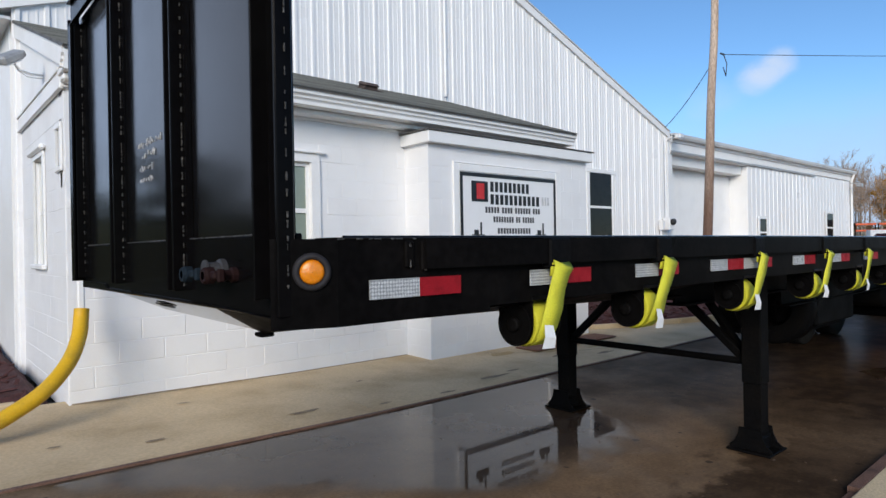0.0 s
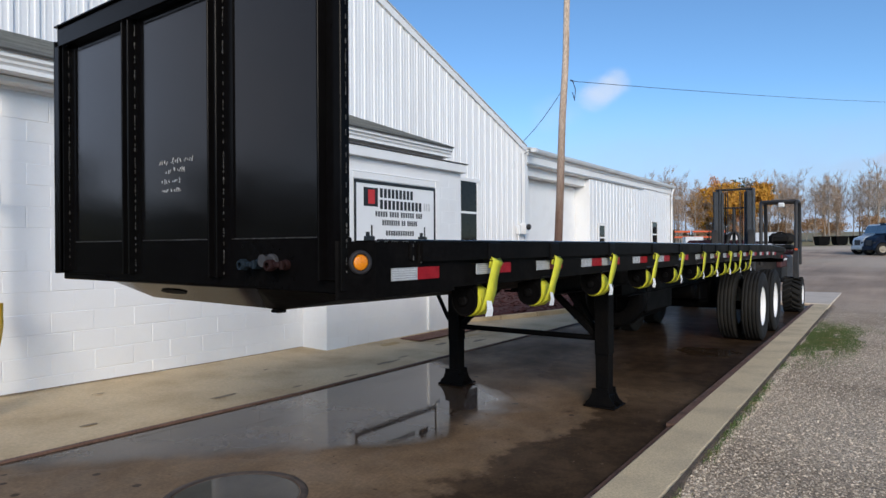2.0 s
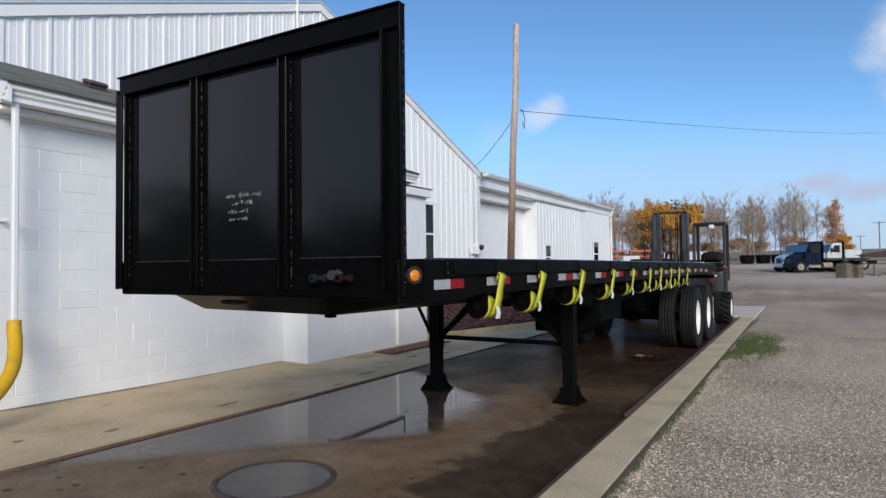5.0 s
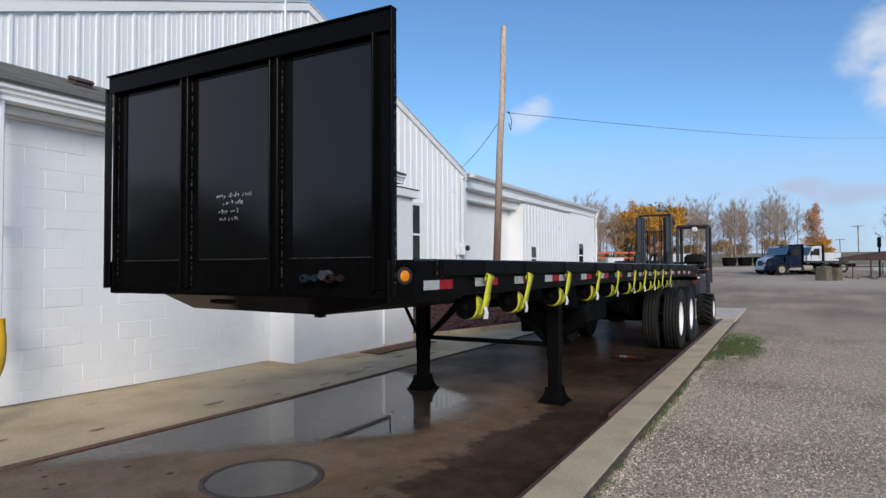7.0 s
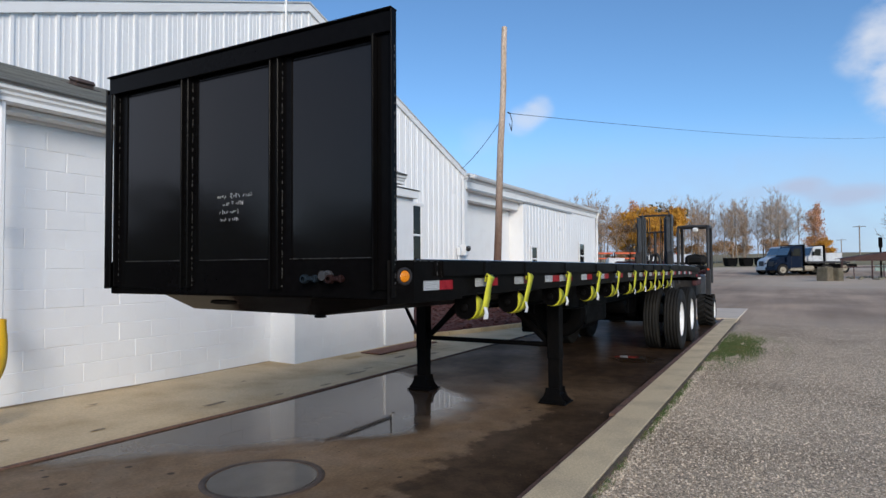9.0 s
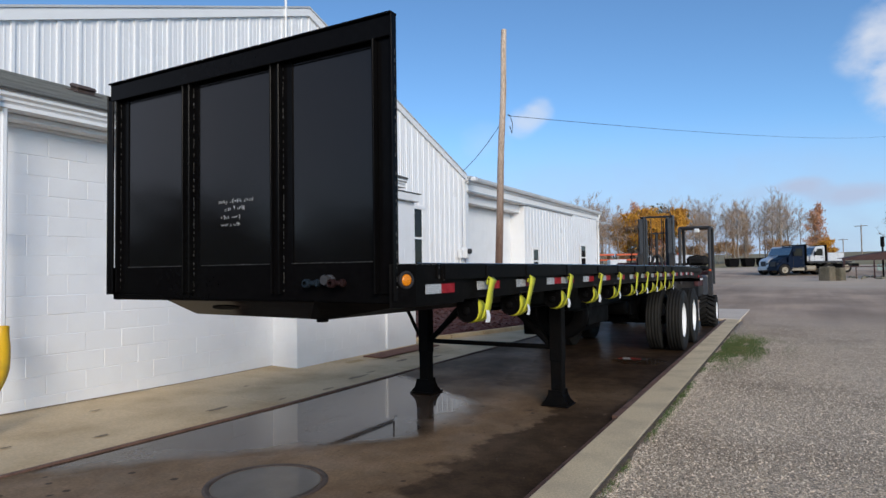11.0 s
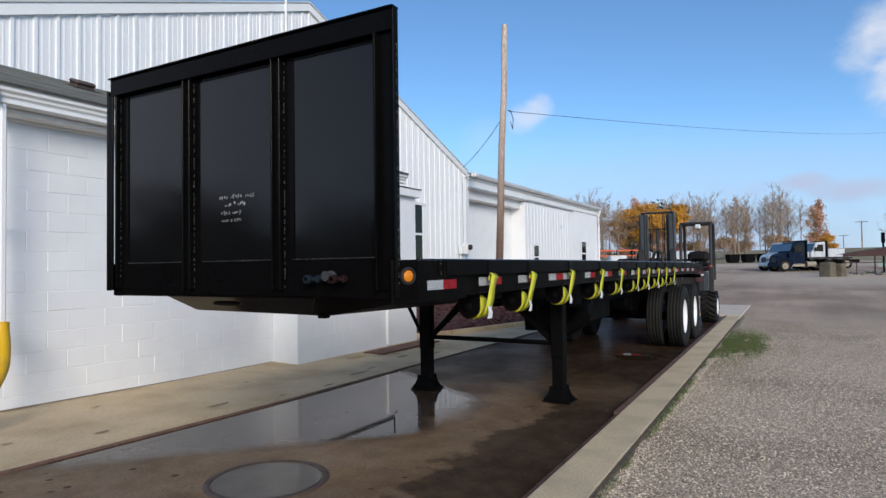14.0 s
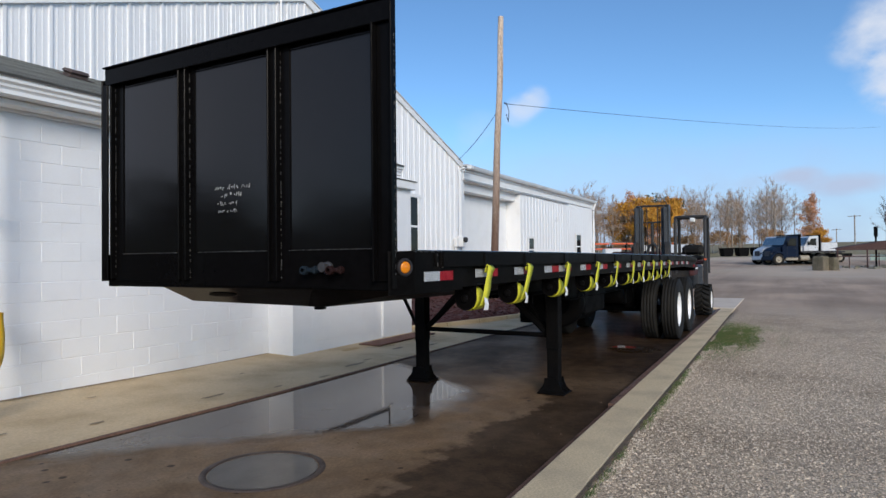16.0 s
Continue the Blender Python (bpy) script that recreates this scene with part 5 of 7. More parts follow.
def build_headboard(t):
    hb = part("headboard", S().box(-0.006, 0.001, 0.062, 2.345, 1.44, 2.63), M_panel, t, "black sheet steel front bulkhead")
    hb.location.x = 0.02
    z0, z1 = 1.285, 2.585
    # lower nose sheet and its seam
    part("lower_sheet", S().box(-0.012, 0.02, 0.062, 2.352, z0 - 0.035, 1.462, 0.004), M_black, hb)
    seam = S()
    for a, c in ((0.19, 0.745), (0.89, 1.47), (1.62, 2.19)):
        weld_bead(seam, (-0.014, a, 1.463), (-0.014, c, 1.463), 0.0033, broken=False)
    part("seam", seam, M_weld, hb, "ground-off weld seam")
    # near side post: outer plate, shallow web and a flat bar on edge
    post = part("side_post", S().box(-0.056, -0.010, 0.044, 0.056, 1.262, 2.70, 0.003), M_black, hb)
    part("web", S().box(-0.026, -0.014, 0.0565, 0.150, 1.30, z1, 0.002), M_black, post)
    part("flat_bar", S().box(-0.066, -0.007, 0.1505, 0.161, 1.30, z1, 0.002), M_black, post)
    # far side post: folded plate with a return towards the cab
    post = part("side_post", S().box(-0.06, -0.012, 2.340, 2.354, 1.284, 2.62, 0.003), M_black, hb)
    part("front_flange", S().box(-0.06, -0.048, 2.290, 2.3395, 1.29, z1, 0.003), M_black, post)
    part("flat_bar", S().box(-0.047, -0.007, 2.268, 2.280, 1.30, z1, 0.002), M_black, post)
    part("foot_strip", S().box(-0.0125, -0.007, 2.190, 2.267, 1.30, z1), M_black, post)
    # two stiffeners: paired bars on edge with a web between and a foot strip
    for yc, foot in ((1.580, 0.075), (0.842, 0.105)):
        st = part("stiffener", S().box(-0.026, -0.018, yc - 0.0255, yc + 0.0215, z0 + 0.01, z1), M_black, hb)
        for a, c in ((0.022, 0.033), (-0.037, -0.026)):
            part("flat_bar", S().box(-0.050, -0.007, yc + a, yc + c, z0 + 0.01, z1 + 0.005, 0.003), M_black, st)
        part("foot_strip", S().box(-0.0125, -0.007, yc - foot, yc - 0.038, z0 + 0.02, z1), M_black, st)
        w = S()
        weld_bead(w, (-0.016, yc - 0.041, 1.31), (-0.016, yc - 0.041, 2.56), 0.0036)
        tagged(part("weld", w, M_weld, st, "uneven pale weld bead"), kind="stuff")
    for x, y in ((-0.016, 2.264), (-0.030, 0.043)):
        w = S()
        weld_bead(w, (x, y, 1.33), (x, y, 2.56), 0.0032)
        tagged(part("weld", w, M_weld, hb), kind="stuff")
    # top rail: angle with a shallow lip and a thin cap
    tr = part("top_rail", S().box(-0.05, -0.038, 0.045, 2.33, 2.585, 2.692, 0.003).box(-0.037, -0.012, 2.318, 2.33, 2.59, 2.6915), M_black, hb)
    part("cap_strip", S().box(-0.066, -0.009, 0.042, 2.335, 2.692, 2.702, 0.002), M_black, tr)
    part("lip", S().box(-0.062, -0.05, 0.15, 2.32, 2.578, 2.585, 0.002), M_black, tr)
    # chalked notes: rows of strokes
    ch = S()
    rows = ((1.33, 1.838, 0.29, 0.034), (1.285, 1.795, 0.175, 0.033), (1.31, 1.745, 0.165, 0.030), (1.306, 1.699, 0.165, 0.026))
    for (y, z, length, h), words in zip(rows, ((4, 5, 4), (4, 1, 4), (4, 4), (4, 1, 4))):
        pitch = length / (sum(words) + 0.9 * (len(words) - 1))
        u = 0.0
        for n in words:
            for _ in range(n):
                tall = h * random.choice((0.6, 0.6, 1.0))
                pts = [(-0.0085, y - u - pitch * 0.75 * random.random(), z + tall * (random.random() - 0.5) + 0.008 * u) for _ in range(4)]
                ch.tube(pts, 0.0012, 4)
                u += pitch
            u += pitch * 0.9
    tagged(part("chalk_writing", ch, M_chalk, hb, "hand-chalked white notes"), kind="stuff")
    # service connections
    for y, mat, lab in ((0.56, M_blue, "blue air coupling"), (0.39, M_redcoupling, "red air coupling")):
        gh = part("air_coupling", S().lathe([(0.001, -0.06), (0.013, -0.06), (0.015, -0.05), (0.015, -0.03), (0.022, -0.027), (0.022, -0.012)], (0, y, 1.355), "x", 8, False), mat, hb, lab)
        part("coupling_head", S().box(-0.088, -0.055, y - 0.034, y + 0.012, 1.345, 1.368, 0.006).lathe([(0.012, -0.098), (0.02, -0.098), (0.024, -0.09), (0.024, -0.07), (0.012, -0.07)], (0, y + 0.02, 1.355), "x", 14, False).box(-0.08, -0.06, y - 0.045, y - 0.03, 1.338, 1.374, 0.004), mat, gh)
    pl = part("electric_socket", S().lathe([(0.018, -0.06), (0.022, -0.062), (0.024, -0.055), (0.025, -0.03), (0.034, -0.027), (0.034, -0.012)], (0, 0.475, 1.366), "x", 12, False), M_alu, hb, "cast aluminium electric socket")
    part("lid", S().lathe([(0.001, 0.0), (0.026, 0.0), (0.026, 0.006), (0.001, 0.008)], (-0.07, 0.475, 1.372), "x", 12, False), M_alu, pl)


def build_trailer():
    t = thing("flatbed_trailer", "glossy black steel flatbed trailer standing on its landing legs", "trailer")
    # deck boards
    d = S()
    rail_run(d, 0.03, LEN, 0.10, WID - 0.10, -0.045, -0.012)
    part("deck", d, M_deck, t)
    boards = S()
    for i in range(15):
        y0 = 0.11 + i * (WID - 0.22) / 15
        rail_run(boards, 0.05, LEN - 0.02, y0 + 0.003, y0 + (WID - 0.22) / 15 - 0.003, -0.0115, -0.002, 1.2)
    tagged(part("deck_boards", boards, M_deck, t), kind="stuff")
    # side rails: deep channel with a rub rail proud of it
    for side, ya, yb, yr in (("near", 0.012, 0.095, 0.0), ("far", WID - 0.095, WID - 0.012, WID)):
        s = S()
        lo, hi = min(ya, yb), max(ya, yb)
        rail_run(s, 0.09 if side == "near" else 0.06, LEN, lo, hi if side == "near" else hi - 0.03, -0.205, 0.0)
        part("side_rail", s, M_rail, t)
        r = S()
        sgn = -1 if side == "near" else 1
        ra, rb = sorted((yr, yr + 0.012 * -sgn))
        rail_run(r, 0.36, LEN - 0.05, ra - (0.022 if sgn < 0 else -0.022), rb - (0.022 if sgn < 0 else -0.022), -0.085, -0.006)
        part("rub_rail", r, M_rail, t)
    xs = [0.12 + (LEN - 0.2) * i / 24 for i in range(25)]
    part("rail_edge", S().tube([(x, 0.008, deck_z(x) - 0.001) for x in xs], 0.006, 8), M_panel, t, "glossy rounded rail edge")
    # nose side plate
    part("nose_plate", S().prism([(-0.045, 0.066), (-0.038, 0.058), (0.10, 0.003), (0.62, 0.003), (0.62, 0.0115), (0.10, 0.0115), (-0.03, 0.066)], 0.215, Matrix.Translation((0, 0, 1.447)) @ pose(0, 0, 0, -90, 0, 0)).box(0.30, 0.33, -0.008, 0.003, 1.37, 1.44, 0.004).box(0.355, 0.375, -0.008, 0.003, 1.36, 1.44, 0.004), M_rail, t)
    w = S()
    weld_bead(w, (0.315, -0.009, 1.37), (0.315, -0.009, 1.435), 0.004)
    weld_bead(w, (0.365, -0.009, 1.36), (0.365, -0.009, 1.435), 0.004)
    weld_bead(w, (0.1, 0.002, 1.446), (0.35, 0.002, 1.446), 0.003)
    tagged(part("weld", w, M_weld, t), kind="stuff")
    # coupler apron under the nose
    ap = S().add([(0.0, 0.58, 1.262), (0.0, 1.83, 1.266), (0.26, 1.83, 1.148), (0.26, 0.84, 1.138), (2.2, 1.83, 1.150), (2.2, 0.5, 1.14)],
                 [(0, 1, 2, 3), (3, 2, 4, 5)])
    part("apron_side", S().add([(0.0, 0.58, 1.262), (0.26, 0.84, 1.138), (0.24, 0.72, 1.137), (2.2, 0.5, 1.14), (2.2, 0.09, 1.24), (0.62, 0.03, 1.238), (0.06, 0.03, 1.242), (-0.01, 0.066, 1.25), (2.2, 1.83, 1.15), (2.2, 2.34, 1.285), (0.0, 2.35, 1.285), (0.0, 1.83, 1.266), (0.26, 1.83, 1.148), (2.2, 1.86, 1.284), (0.0, 1.86, 1.284)],
                               [(0, 1, 2), (0, 2, 6, 7), (6, 2, 3, 4, 5), (1, 3, 2), (8, 12, 11, 14, 13), (13, 14, 10, 9)]), M_frame, t)
    part("coupler_apron", ap, M_apron, t, "sloping black coupler apron plate")
    drop = lambda x: 1.262 - 0.455 * x - 0.003
    oval = [(0.125 + 0.028 * math.cos(a), 1.40 + 0.12 * math.sin(a) + 0.03 * math.cos(a)) for a in np.linspace(0, 2 * math.pi, 25)[:-1]]
    rim = [(x, y, drop(x)) for x, y in oval]
    part("slot", S().add(rim + [(x, y, drop(x) + 0.0015) for x, y in oval], [tuple(range(24)), tuple(reversed(range(24, 48)))] + [(i, (i + 1) % 24, (i + 1) % 24 + 24, i + 24) for i in range(24)]), M_frame, t, "dark oval hole in the apron")
    part("release_tab", S().box(0.225, 0.275, 0.71, 0.765, 1.124, 1.139, 0.004), M_frame, t)
    # marker lamp
    lamp = part("marker_light", S().lathe([(0.051, 0.0), (0.051, -0.005), (0.047, -0.011), (0.042, -0.013), (0.036, -0.012), (0.033, -0.003)], (0, 0, 0), "y", 32), M_ring, t, "round rubber-mounted side marker")
    part("lens", S().lathe([(0.033, -0.003), (0.032, -0.008), (0.025, -0.011), (0.001, -0.013)], (0, 0, 0), "y", 32), M_amber, lamp, "amber lens")
    lamp.location = (0.042, 0.0255, 1.368)
    lamp.rotation_euler = (0, 0, radians(-22))
    lamp.scale = (0.90, 1.0, 0.90)
    # main frame beams and cross members
    for y in (0.72, WID - 0.72):
        fb = S()
        for x0, x1, h in ((1.0, 2.4, 0.07), (2.4, 3.0, 0.14), (3.0, 4.7, 0.2), (4.7, 10.9, 0.33)):
            fb.box(x0, x1, y - 0.008, y + 0.008, 1.24 - h, 1.24)
            fb.box(x0, x1, y - 0.07, y + 0.07, 1.24 - h - 0.014, 1.24 - h, 0.003)
        part("main_beam", fb, M_frame, t)
    x = 0.55
    while x < 10.9:
        part("cross_member", S().box(x - 0.03, x + 0.03, 0.096, WID - 0.096, 1.245, 1.262).box(x - 0.004, x + 0.004, 0.096, WID - 0.096, 1.262, 1.385), M_frame, t)
        x += 0.47
    # landing gear
    for y in (0.515, 2.115):
        leg = part("landing_leg", S().box(3.635, 3.765, y - 0.066, y + 0.066, 0.46, 1.24, 0.006).box(3.642, 3.758, y - 0.06, y + 0.06, 0.09, 0.46, 0.004), M_frame, t)
        sh = [(-0.14, 0.0), (0.14, 0.0), (0.138, 0.022), (0.105, 0.05), (0.08, 0.105), (0.074, 0.15), (-0.074, 0.15), (-0.08, 0.105), (-0.105, 0.05), (-0.138, 0.022)]
        part("foot", S().box(3.56, 3.84, y - 0.145, y + 0.145, 0.004, 0.02, 0.004).prism(sh, 0.012, Matrix.Translation((3.61, y, 0.016)) @ pose(0, 0, 0, 0, 0, 90)).prism(sh, 0.012, Matrix.Translation((3.78, y, 0.016)) @ pose(0, 0, 0, 0, 0, 90)).box(3.61, 3.79, y - 0.07, y + 0.07, 0.02, 0.11, 0.008), M_frame, leg)
    part("cross_tube", S().tube([(3.70, 0.585, 0.60), (3.70, 2.045, 0.60)], 0.026, 10), M_frame, t)
    for y, e in ((2.115, -1), (0.515, 1)):
        part("brace", S().beam((3.70, y + e * 0.05, 0.60), (3.70, y + e * 0.55, 1.05), 0.055), M_frame, t)
        part("brace", S().beam((3.73, y + e * 0.05, 0.60), (3.84, y + e * 0.44, 1.06), 0.05), M_frame, t)
    part("brace", S().beam((3.66, 2.18, 0.66), (3.60, 2.40, 1.14), 0.035), M_frame, t)
    # tool box and air tank under the frame
    part("tool_box", S().box(5.35, 6.35, 0.66, 1.02, 0.67, 1.08, 0.02), M_frame, t)
    part("dunnage_rack", S().box(5.7, 7.3, 1.05, 1.7, 0.50, 0.56, 0.01).box(5.7, 5.76, 1.05, 1.7, 0.56, 0.92).box(7.24, 7.3, 1.05, 1.7, 0.56, 0.92).box(5.8, 7.2, 1.1, 1.65, 0.565, 0.9, 0.03), M_frame, t, "black rack of timber under the frame")
    part("spare_tyre", S().lathe([(0.18, -0.09), (0.30, -0.11), (0.34, -0.085), (0.34, 0.085), (0.30, 0.11), (0.18, 0.09)], (5.32, 1.0, 0.84), "x", 32), M_frame, t)
    part("air_tank", S().lathe([(0.001, 0.0), (0.12, 0.02), (0.14, 0.06), (0.14, 0.84), (0.12, 0.88), (0.001, 0.9)], (7.75, 0.7, 0.80), "y", 20), M_frame, t)
    part("suspension", S().box(8.1, 10.6, 0.74, 0.86, 0.62, 0.88, 0.02).box(8.1, 10.6, 1.58, 1.70, 0.62, 0.88, 0.02).box(8.55, 8.9, 0.70, 0.90, 0.52, 1.0, 0.03).box(9.7, 10.05, 0.70, 0.90, 0.52, 1.0, 0.03), M_frame, t)
    build_wheels(t)
    build_winches(t)
    # reflective tape: silver and red lengths along the rail
    tapes = [(0.19, 0.35, 0), (0.352, 0.50, 1), (0.81, 0.965, 0), (0.967, 1.13, 1), (1.42, 1.58, 0), (1.582, 1.74, 1)]
    x = 2.03
    while x < 10.4:
        tapes += [(x, x + 0.16, 0), (x + 0.162, x + 0.33, 1)]
        x += 0.335 if x < 2.1 else 0.62
    for x0, x1, red in tapes:
        s = S()
        y = 0.0005 if x0 < 0.6 else 0.009
        rail_run(s, x0, x1, y - 0.002, y + 0.004, -0.158 if x0 < 0.6 else -0.155, -0.108 if x0 < 0.6 else -0.105)
        part("reflector_tape", s, M_red_tape if red else M_silver_tape, t, "red reflective tape" if red else "silver reflective tape")
    # tail: rear bumper and lamps
    part("rear_sill", S().box(LEN - 0.02, LEN + 0.05, 0.02, WID - 0.02, 1.12, 1.34, 0.008), M_frame, t)
    part("bumper", S().box(LEN - 0.05, LEN + 0.05, 0.1, WID - 0.1, 0.56, 0.66, 0.01).box(LEN - 0.03, LEN + 0.02, 0.7, 0.78, 0.66, 1.14).box(LEN - 0.03, LEN + 0.02, 1.66, 1.74, 0.66, 1.14), M_frame, t)
    part("tail_lamp", S().box(LEN - 0.35, LEN - 0.2, 0.004, 0.014, 1.20, 1.25, 0.003), M_red_tape, t, "red side lamp")
    return t


def build_wheels(t):
    R = 0.512

    def tyre_mesh(width):
        s = S()
        h = width / 2
        prof = [(0.29, -h * 0.80), (0.33, -h * 0.95), (0.42, -h * 1.0), (0.475, -h * 0.95), (R - 0.012, -h * 0.86), (R, -h * 0.78)]
        prof += [(R, h * 0.78), (R - 0.012, h * 0.86), (0.475, h * 0.95), (0.42, h * 1.0), (0.33, h * 0.95), (0.29, h * 0.80)]
        # four grooves across the tread
        tread = []
        for g in (-0.30, -0.10, 0.10, 0.30):
            tread += [(R, (g - 0.016) * width), (R - 0.005, (g - 0.010) * width), (R - 0.005, (g + 0.010) * width), (R, (g + 0.016) * width)]
        prof = prof[:6] + tread + prof[-6:]
        s.lathe(prof, (0, 0, 0), "y", 56)
        return s.mesh("tyre")

    tm = tyre_mesh(0.255)
    tm.materials.append(M_rubber)
    rim = S().lathe([(0.295, -0.105), (0.305, -0.118), (0.30, -0.125), (0.285, -0.115), (0.270, -0.075), (0.262, 0.0), (0.20, 0.015), (0.17, -0.005), (0.15, -0.01), (0.105, -0.008), (0.10, -0.03), (0.10, -0.075), (0.085, -0.088), (0.001, -0.09)], (0, 0, 0), "y", 40).mesh("rim")
    rim.materials.append(M_rim)
    nm = S().lathe([(0.016, 0.0), (0.016, -0.03), (0.01, -0.036), (0.001, -0.036)], (0, 0, 0), "y", 6, False).mesh("wheel_nut")
    nm.materials.append(M_alu)
    for ax in (8.74, 9.99):
        part("axle", S().tube([(ax, 0.3, R), (ax, WID - 0.3, R)], 0.065, 12), M_frame, t)
        for y, outer in ((0.10, -1), (0.43, 0), (WID - 0.43, 0), (WID - 0.10, 1)):
            wh = part("tyre", tm, None, t, "black dual tyre with straight grooves")
            wh.location = (ax, y, R)
            r = part("rim", rim, None, wh, "white painted wheel")
            r.rotation_euler = (0, 0, math.pi) if y > 1.2 else (0, 0, 0)
            r.location.y = -0.022 if y > 1.2 else 0.022
            if outer < 0:
                for k in range(10):
                    part("wheel_nut", nm, None, wh).location = (0.145 * math.cos(math.pi * k / 5), 0.010, 0.145 * math.sin(math.pi * k / 5))


def build_winches(t):
    """Sliding winches under the rail, each with rolled webbing whose end is hooked up on the rub rail."""
    tops = (0.92, 1.575, 2.465, 3.40, 4.18, 5.00, 5.60, 6.26, 6.86, 7.56)
    cy, cz = 0.085, 0.016
    ring = [(0.072 * math.cos(a), cz + 0.072 * math.sin(a)) for a in np.linspace(math.pi, 2 * math.pi, 15)]
    plate = [(-0.072, 0.11)] + ring + [(0.072, 0.11)]
    fr = S()
    for dx in (-0.102, 0.036):
        fr.prism(plate, 0.008, Matrix.Translation((dx, cy, 0)) @ pose(0, 0, 0, 0, 0, -90))
    fr.box(-0.104, 0.046, cy - 0.076, cy + 0.076, 0.096, 0.112, 0.003)
    frame_me = fr.mesh("winch")
    frame_me.materials.append(M_black)
    dm = S().lathe([(0.001, -0.122), (0.020, -0.12), (0.024, -0.116), (0.024, -0.104)], (0, cy, cz), "x", 12, False)
    dm.lathe([(0.070, -0.1025), (0.072, -0.107), (0.066, -0.107), (0.064, -0.1025)], (0, cy, cz), "x", 32, False)
    dm.lathe([(0.022, -0.094), (0.022, 0.036)], (0, cy, cz), "x", 18)
    drum_me = dm.mesh("drum")
    drum_me.materials.append(M_frame)
    rl = S()
    prof = [(0.024, -0.080)] + [(0.03 + 0.008 * i, -0.078 + 0.0025 * (i % 2)) for i in range(6)] + [(0.076, -0.078), (0.079, -0.073), (0.079, 0.014), (0.077, 0.018), (0.024, 0.019)]
    rl.lathe(prof, (0, 0, 0), "x", 36)
    roll_me = rl.mesh("webbing_roll")
    roll_me.materials.append(M_strap)
    tv, tf = [], []
    for off in (0.0, 0.0015):
        tv += [(-0.026, off, 0.0), (0.026, off, 0.0), (0.032, off - 0.006, -0.045), (-0.032, off - 0.006, -0.045), (0.041, off + 0.004, -0.082), (-0.036, off + 0.004, -0.088)]
    tf = [(0, 1, 2, 3), (3, 2, 4, 5), (6, 9, 8, 7), (9, 11, 10, 8), (0, 6, 7, 1), (1, 7, 8, 2), (2, 8, 10, 4), (4, 10, 11, 5), (5, 11, 9, 3), (3, 9, 6, 0)]
    tag_me = S().add(tv, tf).mesh("tag")
    tag_me.materials.append(M_tag)
    for i, x in enumerate(tops):
        z = deck_z(x) - 0.30
        w = part("winch", frame_me, None, t, "black sliding strap winch")
        w.location = (x, 0, z)
        part("drum", drum_me, None, w)
        r = part("webbing_roll", roll_me, None, w, "roll of yellow webbing")
        s = random.uniform(0.86, 1.04)
        r.scale = (1, s, s)
        r.location = (0, cy, cz)
        # free end: off the roll, up the outside and folded over the rub rail
        lean = random.uniform(-0.012, 0.012)
        path = [(-0.030, cy, cz - 0.079 * s), (-0.040, cy - 0.04, cz - 0.075 * s), (-0.062, 0.012, -0.042), (-0.080, -0.022, -0.022), (-0.078, -0.040, 0.02), (-0.058, -0.046, 0.08),
                (-0.034 + lean, -0.049, 0.14), (-0.012 + lean, -0.050, 0.19), (0.0 + lean, -0.047, 0.211), (0.002 + lean, -0.036, 0.217), (0.0 + lean, -0.026, 0.205), (-0.004 + lean, -0.024, 0.17)]
        verts, faces = [], []
        for k, (px, py, pz) in enumerate(path):
            a, c = path[max(k - 1, 0)], path[min(k + 1, len(path) - 1)]
            d = Vector((c[0] - a[0], c[1] - a[1], c[2] - a[2])).normalized()
            n = Vector((1, 0, 0)) - d * d.x
            n = n.normalized() * 0.040
            wv = 0.0025 * math.sin(i * 2.1 + k * 1.7)
            for off in (0.0, 0.003):
                verts += [(px - n.x, py - n.y + off + wv, pz - n.z), (px + n.x, py + n.y + off - wv, pz + n.z)]
        for k in range(len(path) - 1):
            a, c = 4 * k, 4 * k + 4
            faces += [(a, a + 1, c + 1, c), (a + 2, c + 2, c + 3, a + 3), (a, c, c + 2, a + 2), (a + 1, a + 3, c + 3, c + 1)]
        faces += [(0, 2, 3, 1), (len(verts) - 4, len(verts) - 3, len(verts) - 1, len(verts) - 2)]
        part("strap", S().add(verts, faces, True), M_strap, w, "flat yellow webbing strap")
        tg = part("tag", tag_me, None, w, "white sewn label")
        tg.location = (-0.088, -0.046, 0.022)
        tg.scale = (0.8, 1, 0.85)
        tg.rotation_euler = (radians(-6), radians(8 + 7 * math.sin(i * 3.0)), radians(5 * math.sin(i * 1.7)))
        # stake pocket behind the fold
        part("stake_pocket", S().box(x - 0.055, x + 0.055, -0.03, 0.010, deck_z(x) - 0.10, deck_z(x) - 0.004, 0.006), M_frame, t)


trailer = build_trailer()
build_headboard(trailer)

